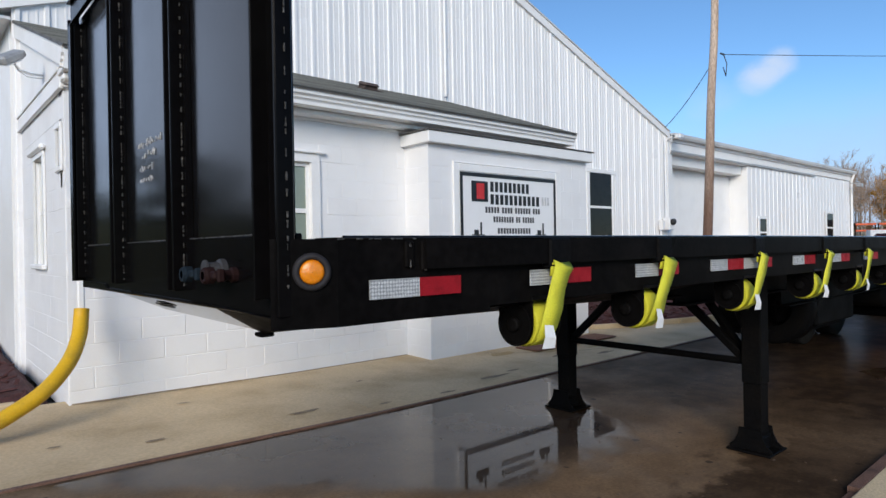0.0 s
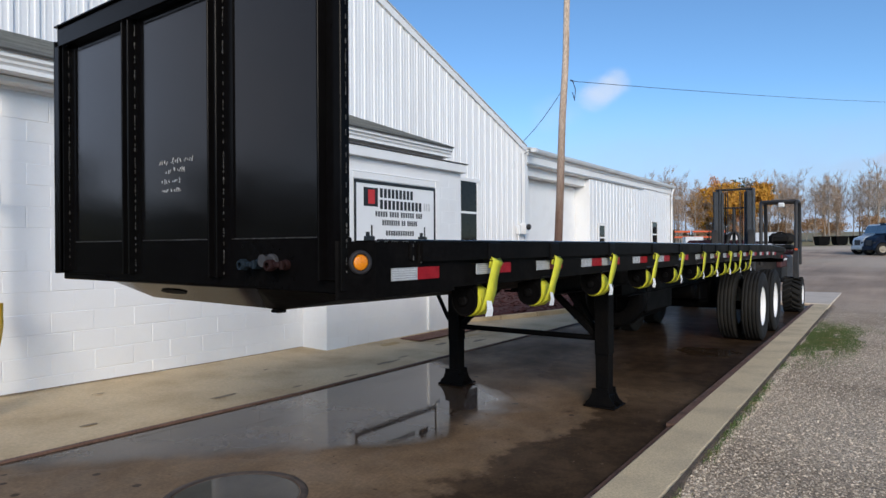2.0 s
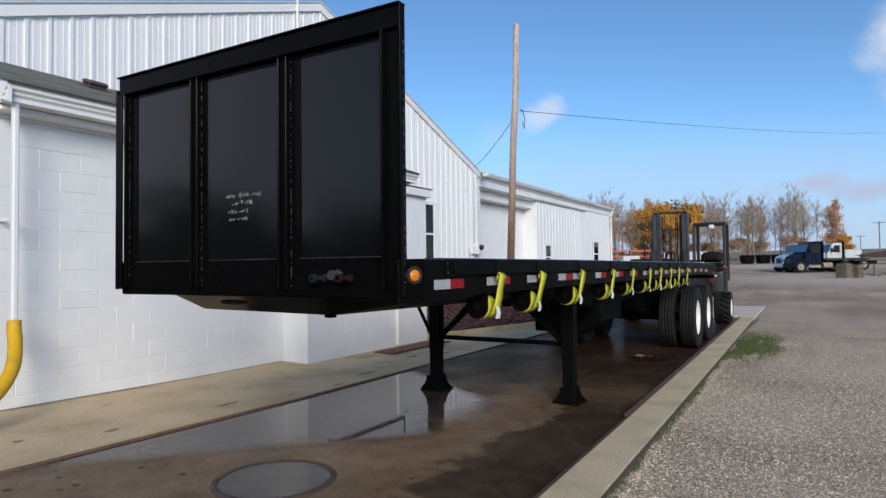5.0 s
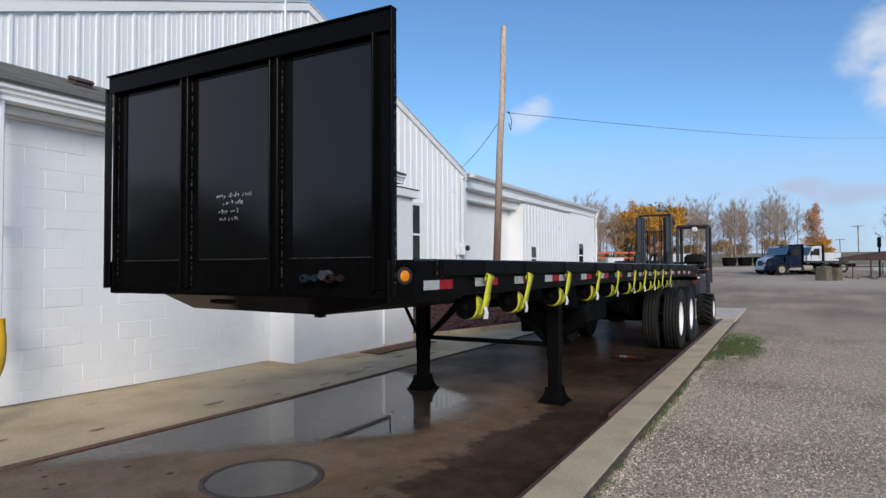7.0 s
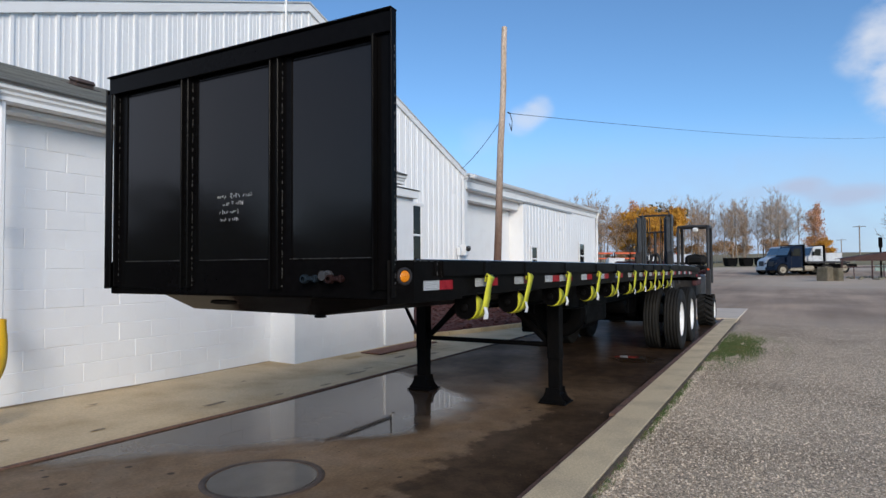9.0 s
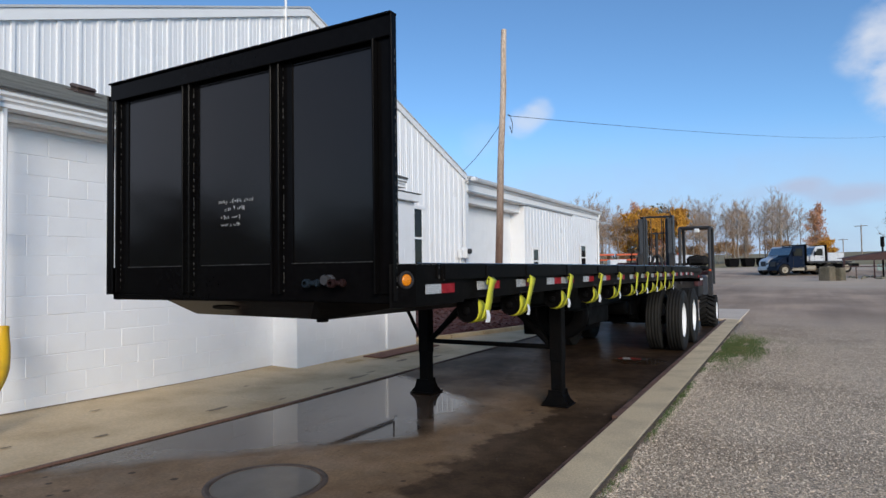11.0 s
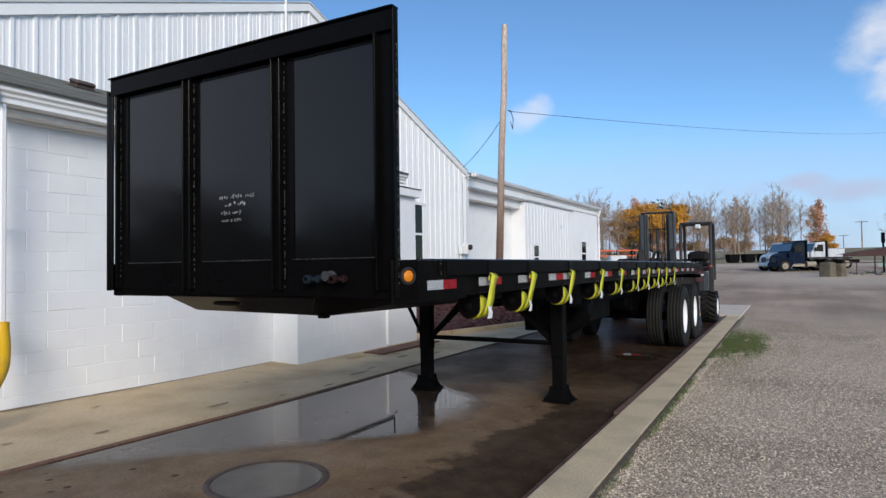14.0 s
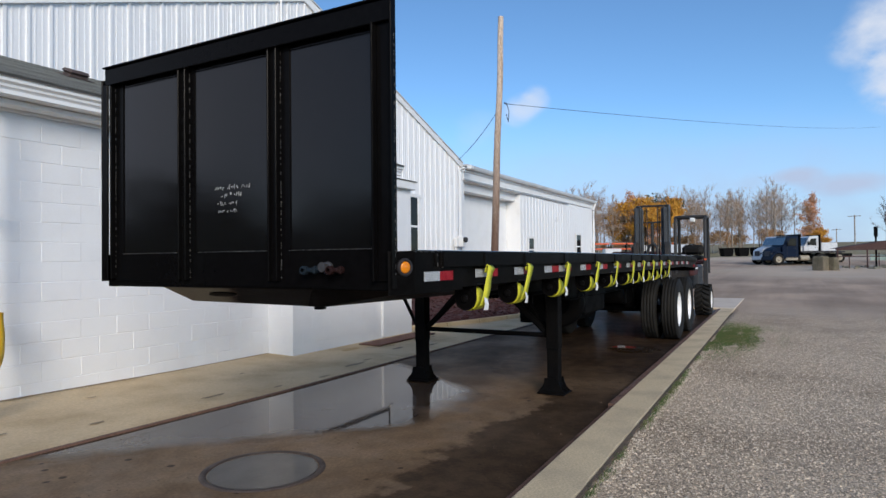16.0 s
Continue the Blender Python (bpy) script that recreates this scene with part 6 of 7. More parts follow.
# ---- things by the building ----
def build_sign():
    sg = thing("company_sign", "white framed company sign with red emblem in a window casing", "sign")
    x0, x1, z0, z1, y = 4.685, 6.60, 1.20, 2.39, PY - 0.03
    part("casing", S().box(x0 - 0.11, x0 - 0.01, PY - 0.035, PY - 0.005, z0 - 0.05, z1 + 0.11, 0.006).box(x1 + 0.01, x1 + 0.11, PY - 0.035, PY - 0.005, z0 - 0.05, z1 + 0.11, 0.006).box(x0 - 0.11, x1 + 0.11, PY - 0.034, PY - 0.005, z1 + 0.1105, z1 + 0.13, 0.006).box(x0 - 0.0095, x1 + 0.0095, PY - 0.033, PY - 0.005, z1 + 0.012, z1 + 0.11, 0.006), M_white, sg, "white moulded window casing")
    part("board", S().box(x0, x1, y, y + 0.02, z0, z1), M_sign, sg)
    part("border", S().box(x0, x1, y - 0.006, y - 0.0005, z1 - 0.045, z1).box(x0, x1, y - 0.006, y - 0.0005, z0, z0 + 0.045).box(x0, x0 + 0.045, y - 0.006, y - 0.0005, z0 + 0.045, z1 - 0.045).box(x1 - 0.045, x1, y - 0.006, y - 0.0005, z0 + 0.045, z1 - 0.045), M_ink, sg, "black border")
    ex, ez = x0 + 0.20, z1 - 0.10
    part("emblem", S().box(ex, ex + 0.30, y - 0.005, y - 0.0005, ez - 0.27, ez), M_ink, sg, "black square emblem")
    part("emblem_panel", S().box(ex + 0.09, ex + 0.23, y - 0.008, y - 0.0055, ez - 0.235, ez - 0.03), M_ink_red, sg, "plain red panel on the emblem")

    def bars(words, left, top, h, width, mat):
        """Words as rows of upright bars that fill the given width."""
        pitch = width / (sum(words) + 0.7 * (len(words) - 1))
        me = S().box(0, pitch * 0.66, y - 0.004, y - 0.0005, -h, 0).mesh("letter_bar")
        me.materials.append(mat)
        u = left
        for n in words:
            for _ in range(n):
                o = part("letter_bar", me, None, sg)
                o.location = (u, 0, top)
                u += pitch
            u += pitch * 0.7

    bars((9,), x0 + 0.55, ez + 0.005, 0.135, 0.80, M_ink)
    bars((11,), x0 + 0.55, ez - 0.165, 0.135, 1.02, M_ink)
    bars((3,), x0 + 1.60, ez - 0.165, 0.12, 0.18, M_ink_grey)
    bars((5, 4, 6, 3), x0 + 0.45, ez - 0.335, 0.078, 1.12, M_ink_soft)
    bars((8, 2, 5), x0 + 0.60, ez - 0.46, 0.078, 0.84, M_ink_soft)
    bars((12,), x0 + 0.68, ez - 0.615, 0.075, 0.68, M_ink_soft)
    bars((12,), x0 + 0.68, ez - 0.745, 0.075, 0.68, M_ink_soft)
    for cx in (x0 + 0.32, x1 - 0.34):
        part("pictogram", S().box(cx - 0.12, cx + 0.11, y - 0.004, y - 0.0005, ez - 0.80, ez - 0.70).box(cx + 0.03, cx + 0.06, y - 0.0045, y - 0.0006, ez - 0.70, ez - 0.54).box(cx - 0.08, cx + 0.0, y - 0.0045, y - 0.0006, ez - 0.70, ez - 0.64), M_ink, sg, "small dark machine pictogram")


def build_hose():
    pts = []
    ctrl = [Vector(p) for p in ((0.452, 4.72, 0.955), (0.442, 4.70, 0.87), (0.405, 4.60, 0.735), (0.30, 4.42, 0.565), (0.125, 4.27, 0.40), (-0.07, 4.20, 0.285), (-0.30, 4.14, 0.20), (-0.75, 4.08, 0.145), (-1.3, 4.04, 0.15), (-1.9, 4.0, 0.155))]
    for i in range(len(ctrl) - 1):
        p0, p1, p2, p3 = ctrl[max(i - 1, 0)], ctrl[i], ctrl[i + 1], ctrl[min(i + 2, len(ctrl) - 1)]
        for k in range(12):
            u = k / 12
            pts.append(0.5 * ((2 * p1) + (p2 - p0) * u + (2 * p0 - 5 * p1 + 4 * p2 - p3) * u * u + (3 * p1 - p0 - 3 * p2 + p3) * u ** 3))
    pts.append(ctrl[-1])
    # fine corrugations
    fine, rad = [], []
    for a, b in zip(pts, pts[1:]):
        for k in range(3):
            fine.append(a.lerp(b, k / 3))
            rad.append(0.060 if len(fine) % 2 else 0.0565)
    whole("drain_pipe", S().tube(fine, rad, 18), M_yellow_pipe, "yellow corrugated drain pipe led off the downspout over the footway", "pipe")


def build_beds():
    def bed(name, x0, x1, front, y1, z, up, label):
        nx, ny = int((x1 - x0) / 0.12), 26
        v, f = [], []
        at = lambda i, j: (x0 + (x1 - x0) * i / nx, front(x0 + (x1 - x0) * i / nx) + (y1 - front(x0 + (x1 - x0) * i / nx)) * j / ny)
        height = lambda x, y, j: z + up * (j / ny) + 0.05 * noise.noise(Vector((x * 3, y * 3, 1))) + 0.03 * noise.noise(Vector((x * 9, y * 9, 4)))
        for j in range(ny + 1):
            for i in range(nx + 1):
                x, y = at(i, j)
                v.append((x, y, height(x, y, j) - (0.14 if min(i, nx - i, j) == 0 else 0)))
        f = [(j * (nx + 1) + i, j * (nx + 1) + i + 1, (j + 1) * (nx + 1) + i + 1, (j + 1) * (nx + 1) + i) for j in range(ny) for i in range(nx)]
        ob = whole(name, S().add(v, f), M_mulch, label, "mulch", "stuff")
        ch = S()
        for _ in range(int((x1 - x0) * 150)):
            i, j = random.uniform(1, nx - 1), random.uniform(0.6, ny - 1)
            x, y = at(i, j)
            m = Matrix.Translation((x, y, height(x, y, j) + 0.008)) @ Euler((random.uniform(-0.6, 0.6), random.uniform(-0.6, 0.6), random.uniform(0, 6.3))).to_matrix().to_4x4()
            l, w = random.uniform(0.03, 0.08), random.uniform(0.01, 0.025)
            ch.box(-l, l, -w, w, -0.008, 0.008, 0, m)
        tagged(part("wood_chips", ch, M_mulch, ob), kind="stuff")

    line = lambda x: 4.92 - 0.42 * min(x - 7.55, 1.2) - 0.235 * max(0.0, x - 8.75)
    bed("mulch_bed", 7.55, 15.3, line, 7.55, 0.13, 0.24, "dark red-brown wood mulch bed along the metal wall")
    bed("mulch_bed", -3.5, 0.33, lambda x: 5.35, 12.0, 0.15, 0.1, "dark red-brown wood mulch bed round the office corner")
    e = thing("bed_edging", "low concrete edging of the mulch bed", "edging", kind="structure")
    for i in range(8):
        xa, xb = 7.6 + i * 0.96, 8.54 + i * 0.96
        part("edging_stone", S().beam((xa, line(xa) - 0.04, 0.06), (xb, line(xb) - 0.04, 0.06), 0.09, 0.12), M_walk, e)
    for i in range(4):
        part("edging_stone", S().box(-3.6 + i * 0.92, -2.72 + i * 0.92, 5.24, 5.36, 0, 0.13, 0.015), M_walk, e)


def build_yardside():
    whole("door_mat", S().box(5.55, 7.35, 4.02, 4.42, 0.045, 0.062, 0.006), M_mat, "long brown rubber mat on the footway by the porch", "mat")
    # roof vents
    for x, y in ((2.25, 6.55), (4.68, 6.55)):
        z = roof_z(y)
        v = thing("roof_vent", "low brown metal vent on the shingle roof", "vent", "roof vents")
        m = Matrix.Translation((x, y, z)) @ pose(0, 0, 0, math.degrees(math.atan(ROOF_PITCH)), 0, 0)
        part("hood", S().box(-0.14, 0.14, -0.11, 0.11, 0.045, 0.105, 0.03, m), M_vent, v)
        part("base", S().box(-0.115, 0.115, -0.09, 0.09, 0.0, 0.045, 0.0, m).box(-0.18, 0.18, -0.16, 0.16, 0.011, 0.016, 0.0, m), M_vent, v)
    # area light on a bent arm on the end wall
    a = thing("wall_lamp", "pale metal area light on a bent arm", "lamp")
    part("arm", S().tube([(0.40, 6.03, 3.22), (0.28, 5.95, 3.20), (0.18, 5.87, 3.20), (0.14, 5.82, 3.24)], 0.012, 8).tube([(0.40, 6.03, 3.19), (0.26, 5.95, 3.165), (0.16, 5.86, 3.20)], 0.005, 6), M_white, a)
    m = Matrix.Translation((0.11, 5.79, 3.30)) @ pose(0, 0, 0, 12, -32, 35)
    part("head", S().box(-0.15, 0.11, -0.06, 0.06, -0.04, 0.04, 0.02, m).box(0.10, 0.135, -0.05, 0.05, -0.03, 0.03, 0.012, m), M_galv, a)
    part("lens", S().box(-0.13, 0.07, -0.05, 0.05, -0.052, -0.039, 0.006, m), M_tag, a)


M_vent = material("brown_vent_metal", (0.085, 0.06, 0.052), 0.6, vary=0.2, scale=8, bump=0.1, other=(0.05, 0.038, 0.035))


def build_pole():
    p = thing("utility_pole", "leaning wooden utility pole, dark-stained at the foot", "pole")
    base, top = Vector((13.22, 5.53, 0.0)), Vector((14.06, 5.53, 8.45))
    n = 14
    pts = [base.lerp(top, i / n) + Vector((0.012 * math.sin(i * 1.3), 0.012 * math.cos(i * 0.9), 0)) for i in range(n + 1)]
    part("shaft", S().tube(pts, [0.112 - 0.034 * i / n for i in range(n + 1)], 18), M_wood, p)
    at = base.lerp(top, 0.695)
    part("bracket", S().box(at.x + 0.05, at.x + 0.22, at.y - 0.18, at.y - 0.14, at.z - 0.015, at.z + 0.015, 0.004).tube([at + Vector((0.2, -0.16, 0)), at + Vector((0.32, -0.18, -0.2)), at + Vector((0.26, -0.18, -0.5)), at + Vector((0.16, -0.16, -0.3))], 0.012, 6), M_wire, p, "dark cable bracket with a loop")
    w = thing("overhead_cable", "dark overhead cable slung from the pole", "cable")

    def cable(a, b, sag, r):
        a, b = Vector(a), Vector(b)
        part("span", S().tube([a.lerp(b, i / 24) - Vector((0, 0, sag * 4 * (i / 24) * (1 - i / 24))) for i in range(25)], r, 6), M_wire, w)

    cable((at.x + 0.2, at.y - 0.16, at.z), (70.5, -9.86, 13.77), 0.35, 0.008)
    cable((at.x - 0.1, at.y, at.z - 0.25), (15.3, 7.75, 4.55), 0.12, 0.009)


build_sign()
build_hose()
build_beds()
build_yardside()
build_pole()


# ---- forklift behind the trailer ----
def build_forklift():
    f = thing("forklift", "dark grey truck-mounted forklift with open cage standing behind the trailer", "forklift")
    # mast
    for y, e in ((0.80, 1), (1.44, -1)):
        part("mast_rail", S().box(12.50, 12.70, y - 0.075, y - 0.045, 0.5, 2.62, 0.006).box(12.50, 12.70, y + 0.045, y + 0.075, 0.5, 2.58, 0.006).box(12.66, 12.70, y - 0.0445, y + 0.0445, 0.5, 2.60).box(12.44, 12.49, y - 0.04, y + 0.04, 0.5, 2.56, 0.005), M_mast, f)
        part("inner_rail", S().box(12.53, 12.66, y + e * 0.085, y + e * 0.115, 0.6, 2.55, 0.006), M_mast, f)
        part("chain", S().tube([(12.58, y + e * 0.16, 0.7), (12.58, y + e * 0.16, 2.52)], 0.012, 6), M_frame, f)
    part("mast_crossbar", S().box(12.55, 12.66, 0.75, 1.49, 2.585, 2.625, 0.01), M_grey_steel, f)
    part("mast_crossbar", S().box(12.57, 12.64, 0.88, 1.36, 2.20, 2.235, 0.01), M_grey_steel, f)
    part("lift_hook", S().tube([(12.6, 0.80, 2.62), (12.6, 0.80, 2.68), (12.6, 0.84, 2.71), (12.6, 0.88, 2.68)], 0.014, 6), M_grey_steel, f)
    part("lift_ram", S().tube([(12.60, 1.12, 0.6), (12.60, 1.12, 2.2)], 0.035, 10).tube([(12.6, 1.0, 0.6), (12.6, 1.0, 2.56)], 0.012, 6).tube([(12.6, 1.24, 0.6), (12.6, 1.24, 2.56)], 0.012, 6), M_grey_steel, f)
    part("carriage", S().box(12.38, 12.46, 0.60, 1.64, 1.35, 1.45, 0.01).box(12.40, 12.46, 0.7, 0.8, 1.35, 1.56).box(12.40, 12.46, 1.44, 1.54, 1.35, 1.56), M_frame, f)
    part("hose_guide", S().tube([(12.48, 0.98, 1.40), (12.48, 1.0, 1.62), (12.50, 1.08, 1.72), (12.52, 1.18, 1.66), (12.52, 1.26, 1.40)], 0.035, 10), M_grey_steel, f, "hydraulic hose bundle")
    for y in (0.75, 1.45):
        part("fork", S().box(12.32, 12.38, y - 0.06, y + 0.06, 1.10, 1.75, 0.01).box(11.3, 12.38, y - 0.06, y + 0.06, 1.06, 1.10, 0.008), M_grey_steel, f)
    # body
    part("chassis", S().box(12.7, 15.0, 0.55, 2.3, 0.35, 0.85, 0.05).box(13.9, 15.1, 0.3, 2.3, 0.6, 1.25, 0.10).box(12.2, 13.0, 0.30, 0.50, 0.45, 0.75, 0.03), M_grey_steel, f)
    part("front_beam", S().box(12.56, 12.698, 0.60, 2.20, 0.62, 0.86, 0.02), M_red_beam, f, "red painted front beam")
    part("decal", S().box(12.552, 12.559, 1.78, 1.96, 0.69, 0.82), M_tag, f, "plain white decal")
    part("engine_cover", S().box(13.2, 14.9, 1.0, 2.3, 0.85, 1.55, 0.10), M_redp, f, "dull red engine cover")
    part("side_panel", S().box(12.35, 13.15, 0.20, 0.30, 0.98, 1.22, 0.02), M_redp, f, "dull red side panel")
    part("lettering", S().box(12.40, 12.62, 0.192, 0.199, 1.12, 1.16).box(12.66, 12.78, 0.192, 0.199, 1.12, 1.16).box(12.85, 13.05, 0.192, 0.199, 1.12, 1.16), M_tag, f, "row of plain white bars")
    # operator's cage on the kerb side
    cage = S()
    for y in (0.065, 0.735):
        cage.tube([(13.42, y, 1.0), (13.45, y, 2.28), (13.52, y, 2.37), (13.98, y, 2.37), (14.06, y, 2.28), (14.10, y, 1.0)], 0.038, 8)
    cage.tube([(13.50, 0.065, 2.37), (13.50, 0.735, 2.37)], 0.036, 8).tube([(13.98, 0.065, 2.37), (13.98, 0.735, 2.37)], 0.036, 8)
    for x in (13.65, 13.80):
        cage.tube([(x, 0.065, 2.37), (x, 0.735, 2.37)], 0.014, 6)
    part("overhead_guard", cage, M_grey_steel, f, "black tubular overhead guard")
    part("front_post", S().box(13.36, 13.50, 0.015, 0.115, 0.72, 1.35, 0.015), M_grey_steel, f)
    part("seat", S().box(13.62, 14.12, 0.14, 0.68, 1.325, 1.44, 0.05).box(13.96, 14.14, 0.15, 0.67, 1.445, 1.70, 0.075).box(13.90, 13.955, 0.22, 0.60, 1.50, 1.64, 0.025), M_rubber, f, "black padded seat")
    part("seat_base", S().box(13.6, 14.2, 0.10, 0.70, 1.22, 1.32, 0.03), M_redp, f, "dull red seat base")
    part("steering_wheel", S().lathe([(0.16, -0.012), (0.172, 0), (0.16, 0.012), (0.148, 0), (0.16, -0.012)], (13.72, 0.40, 1.55), "x", 24), M_rubber, f)
    part("work_light", S().box(13.40, 13.48, 0.28, 0.40, 2.24, 2.34, 0.02), M_tag, f, "small white work light")
    part("side_lamp", S().box(13.34, 13.365, 0.03, 0.09, 1.32, 1.36, 0.004), M_orange, f, "orange lamp")
    # lugged drive wheels
    lug = S().box(-0.03, 0.025, -0.10, 0.10, -0.022, 0.022, 0.006).mesh("lug")
    lug.materials.append(M_rubber)
    for y in (0.13, 2.25):
        w = S().lathe([(0.19, -0.17), (0.25, -0.185), (0.31, -0.18), (0.335, -0.15), (0.335, 0.15), (0.31, 0.18), (0.25, 0.185), (0.19, 0.17)], (0, 0, 0), "y", 36)
        wheel = part("tyre", w, M_rubber, f, "lugged black tyre")
        wheel.location = (13.55, y, 0.375)
        for k in range(36):
            sgn = -1 if k % 2 else 1
            m = pose(0, 0, 0, 0, -10.0 * k, 0) @ Matrix.Translation((0.35, sgn * 0.085, 0)) @ pose(0, 0, 0, sgn * 32, 0, 0)
            part("lug", lug, None, wheel).matrix_local = m
        part("rim", S().lathe([(0.19, -0.165), (0.20, -0.178), (0.185, -0.17), (0.17, -0.09), (0.07, -0.08), (0.06, -0.12), (0.001, -0.12)], (0, 0, 0), "y", 28), M_rim, wheel, "pale wheel rim")


build_forklift()


# ---- yard in the distance ----
def yard_z(x, y):
    return 0.025 + rise(x)


def build_truck(x, y, turn, cab_mat, label, body):
    z = yard_z(x, y)
    t = thing("flatbed_truck", label, "truck", "parked trucks", at=(x, y, z))
    t.rotation_euler = (0, 0, radians(turn))
    # built facing -x with its side to -y, from the front bumper at 0
    hood = [(0.30, 0.62), (0.27, 0.95), (0.30, 1.2), (0.42, 1.40), (0.75, 1.56), (1.12, 1.64), (1.12, 0.62)]
    part("hood", S().prism(hood, 1.5, Matrix.Translation((0, -0.75, 0))), cab_mat, t)
    part("grille", S().box(0.24, 0.29, -0.42, 0.42, 0.8, 1.25, 0.02), M_alu, t)
    cab = [(1.12, 0.62), (1.12, 1.62), (1.28, 1.74), (1.60, 2.46), (1.75, 2.58), (2.45, 2.62), (2.52, 2.52), (2.52, 0.62)]
    c = part("cab", S().prism(cab, 2.0, Matrix.Translation((0, -1.0, 0))), cab_mat, t)
    part("windscreen", S().add([(1.27, -0.88, 1.78), (1.27, 0.88, 1.78), (1.57, 0.84, 2.44), (1.57, -0.84, 2.44), (1.24, -0.88, 1.79), (1.24, 0.88, 1.79), (1.54, 0.84, 2.45), (1.54, -0.84, 2.45)], [(0, 1, 2, 3), (4, 7, 6, 5), (0, 4, 5, 1), (2, 6, 7, 3), (0, 3, 7, 4), (1, 5, 6, 2)]), M_truck_glass, c)
    part("side_window", S().prism([(1.62, 1.72), (1.78, 2.34), (2.32, 2.36), (2.32, 1.66)], 0.012, Matrix.Translation((0, -1.013, 0))), M_glass, c)
    part("door_seam", S().box(1.52, 1.535, -1.008, -1.001, 0.75, 2.4).box(2.38, 2.395, -1.008, -1.001, 0.75, 2.45).box(2.15, 2.3, -1.018, -1.001, 1.45, 1.5), M_ink, c)
    part("mirror", S().box(1.45, 1.55, -1.24, -1.04, 1.7, 2.1, 0.03), M_rubber, c)
    part("bumper", S().box(0.18, 0.32, -0.9, 0.9, 0.42, 0.72, 0.04), cab_mat, t)
    part("headlight", S().box(0.26, 0.36, -0.80, -0.5, 0.9, 1.1, 0.03), M_alu, t)
    wx = 0.78
    fender = [(wx + 0.68 * math.cos(a), 0.52 + 0.68 * math.sin(a)) for a in np.linspace(0.05, math.pi * 0.97, 14)] + [(wx - 0.56, 0.62), (wx - 0.5, 0.62)] + [(wx + 0.55 * math.cos(a), 0.52 + 0.55 * math.sin(a)) for a in np.linspace(math.pi * 0.93, 0.1, 12)]
    part("fender", S().prism(fender, 0.30, Matrix.Translation((0, -1.02, 0))), cab_mat, t)
    part("step", S().box(1.38, 2.5, -1.0, -0.72, 0.42, 0.74, 0.03), M_dusty, t, "dusty side steps")
    part("chassis", S().box(0.4, 6.2, -0.45, 0.45, 0.6, 0.9, 0.02), M_frame, t)
    for wx in (0.78, 4.6):
        for wy in (-0.88, 0.88):
            w = part("tyre", S().lathe([(0.28, -0.13), (0.45, -0.14), (0.50, -0.11), (0.50, 0.11), (0.45, 0.14), (0.28, 0.13)], (wx, wy, 0.50), "y", 28), M_rubber, t)
            part("rim", S().lathe([(0.29, -0.13), (0.26, -0.11), (0.10, -0.09), (0.09, -0.15), (0.001, -0.15)], (wx, wy, 0.50), "y", 24), M_dusty, w, "dusty wheel rim")
    part("fuel_tank", S().tube([(2.7, -0.80, 0.62), (3.5, -0.80, 0.62)], 0.24, 16), M_dusty, t)
    part("bed_headboard", S().box(2.6, 2.72, -1.05, 1.05, 1.1, 2.72, 0.01), M_frame, t)
    if body == "flat":
        part("bed", S().box(2.72, 6.6, -1.15, 1.15, 1.06, 1.2, 0.02), M_grey_steel, t)
    else:
        part("bed", S().box(2.75, 4.35, -1.1, 1.1, 1.0, 1.95, 0.04), cab_mat, t)
    return t


M_dusty = material("dusty_metal", (0.33, 0.29, 0.225), 0.7, vary=0.15, scale=6, bump=0.1, other=(0.2, 0.17, 0.13))
build_truck(59.8, 0.12, -60, M_bluetruck, "navy blue cab flatbed truck parked in the yard", "flat")
build_truck(62.0, 0.98, -60, M_whitetruck, "white cab flatbed truck parked beside the blue truck", "flat")
build_truck(64.2, 0.15, -60, M_whitetruck, "white cab flatbed truck in the row of trucks", "flat")
build_truck(67.1, -1.67, -60, M_whitetruck, "white cab truck with a low white body parked in the yard", "box")


def build_yard():
    for bx, by, bw, bh, turn in ((46.9, -3.66, 0.36, 0.98, -34), (47.2, -4.26, 0.34, 0.90, -30)):
        m = Matrix.Translation((bx, by, yard_z(bx, by) - 0.03)) @ pose(0, 0, 0, 0, 0, turn)
        sb = S()
        n = 8
        lump = [(math.copysign(abs(math.cos(a)) ** 0.22, math.cos(a)), math.copysign(abs(math.sin(a)) ** 0.22, math.sin(a))) for a in np.linspace(0, 2 * math.pi, 4 * n + 1)[:-1]]
        levels = ((0.0, 1.0), (0.25, 0.99), (0.6, 0.97), (0.88, 0.95), (1.0, 0.84))
        v = [m @ Vector((bw * p * k * (1 + 0.07 * noise.noise(Vector((p * 2, q * 2, u * 3 + turn)))), 0.42 * q * k * (1 + 0.07 * noise.noise(Vector((q * 2, p * 2, u * 3)))), bh * u + 0.03 * noise.noise(Vector((p * 3, q * 3, u))))) for u, k in levels for p, q in lump]
        c = len(lump)
        f = [(r * c + i, r * c + (i + 1) % c, (r + 1) * c + (i + 1) % c, (r + 1) * c + i) for r in range(4) for i in range(c)]
        whole("concrete_block", sb.add(v, f + [tuple(4 * c + i for i in range(c))]), M_yard_block, "mossy weathered concrete block standing in the yard", "block", "", "yard blocks")
    # long steel rack with rusted load
    r = thing("steel_rack", "low steel rack carrying a rusted iron load", "rack")
    z = yard_z(52, -8)
    for i in range(6):
        x, y = 50.2 + i * 0.82, -4.9 - i * 1.85
        part("post", S().box(x, x + 0.09, y, y + 0.09, z - 0.08, z + 1.36), M_rust_load, r)
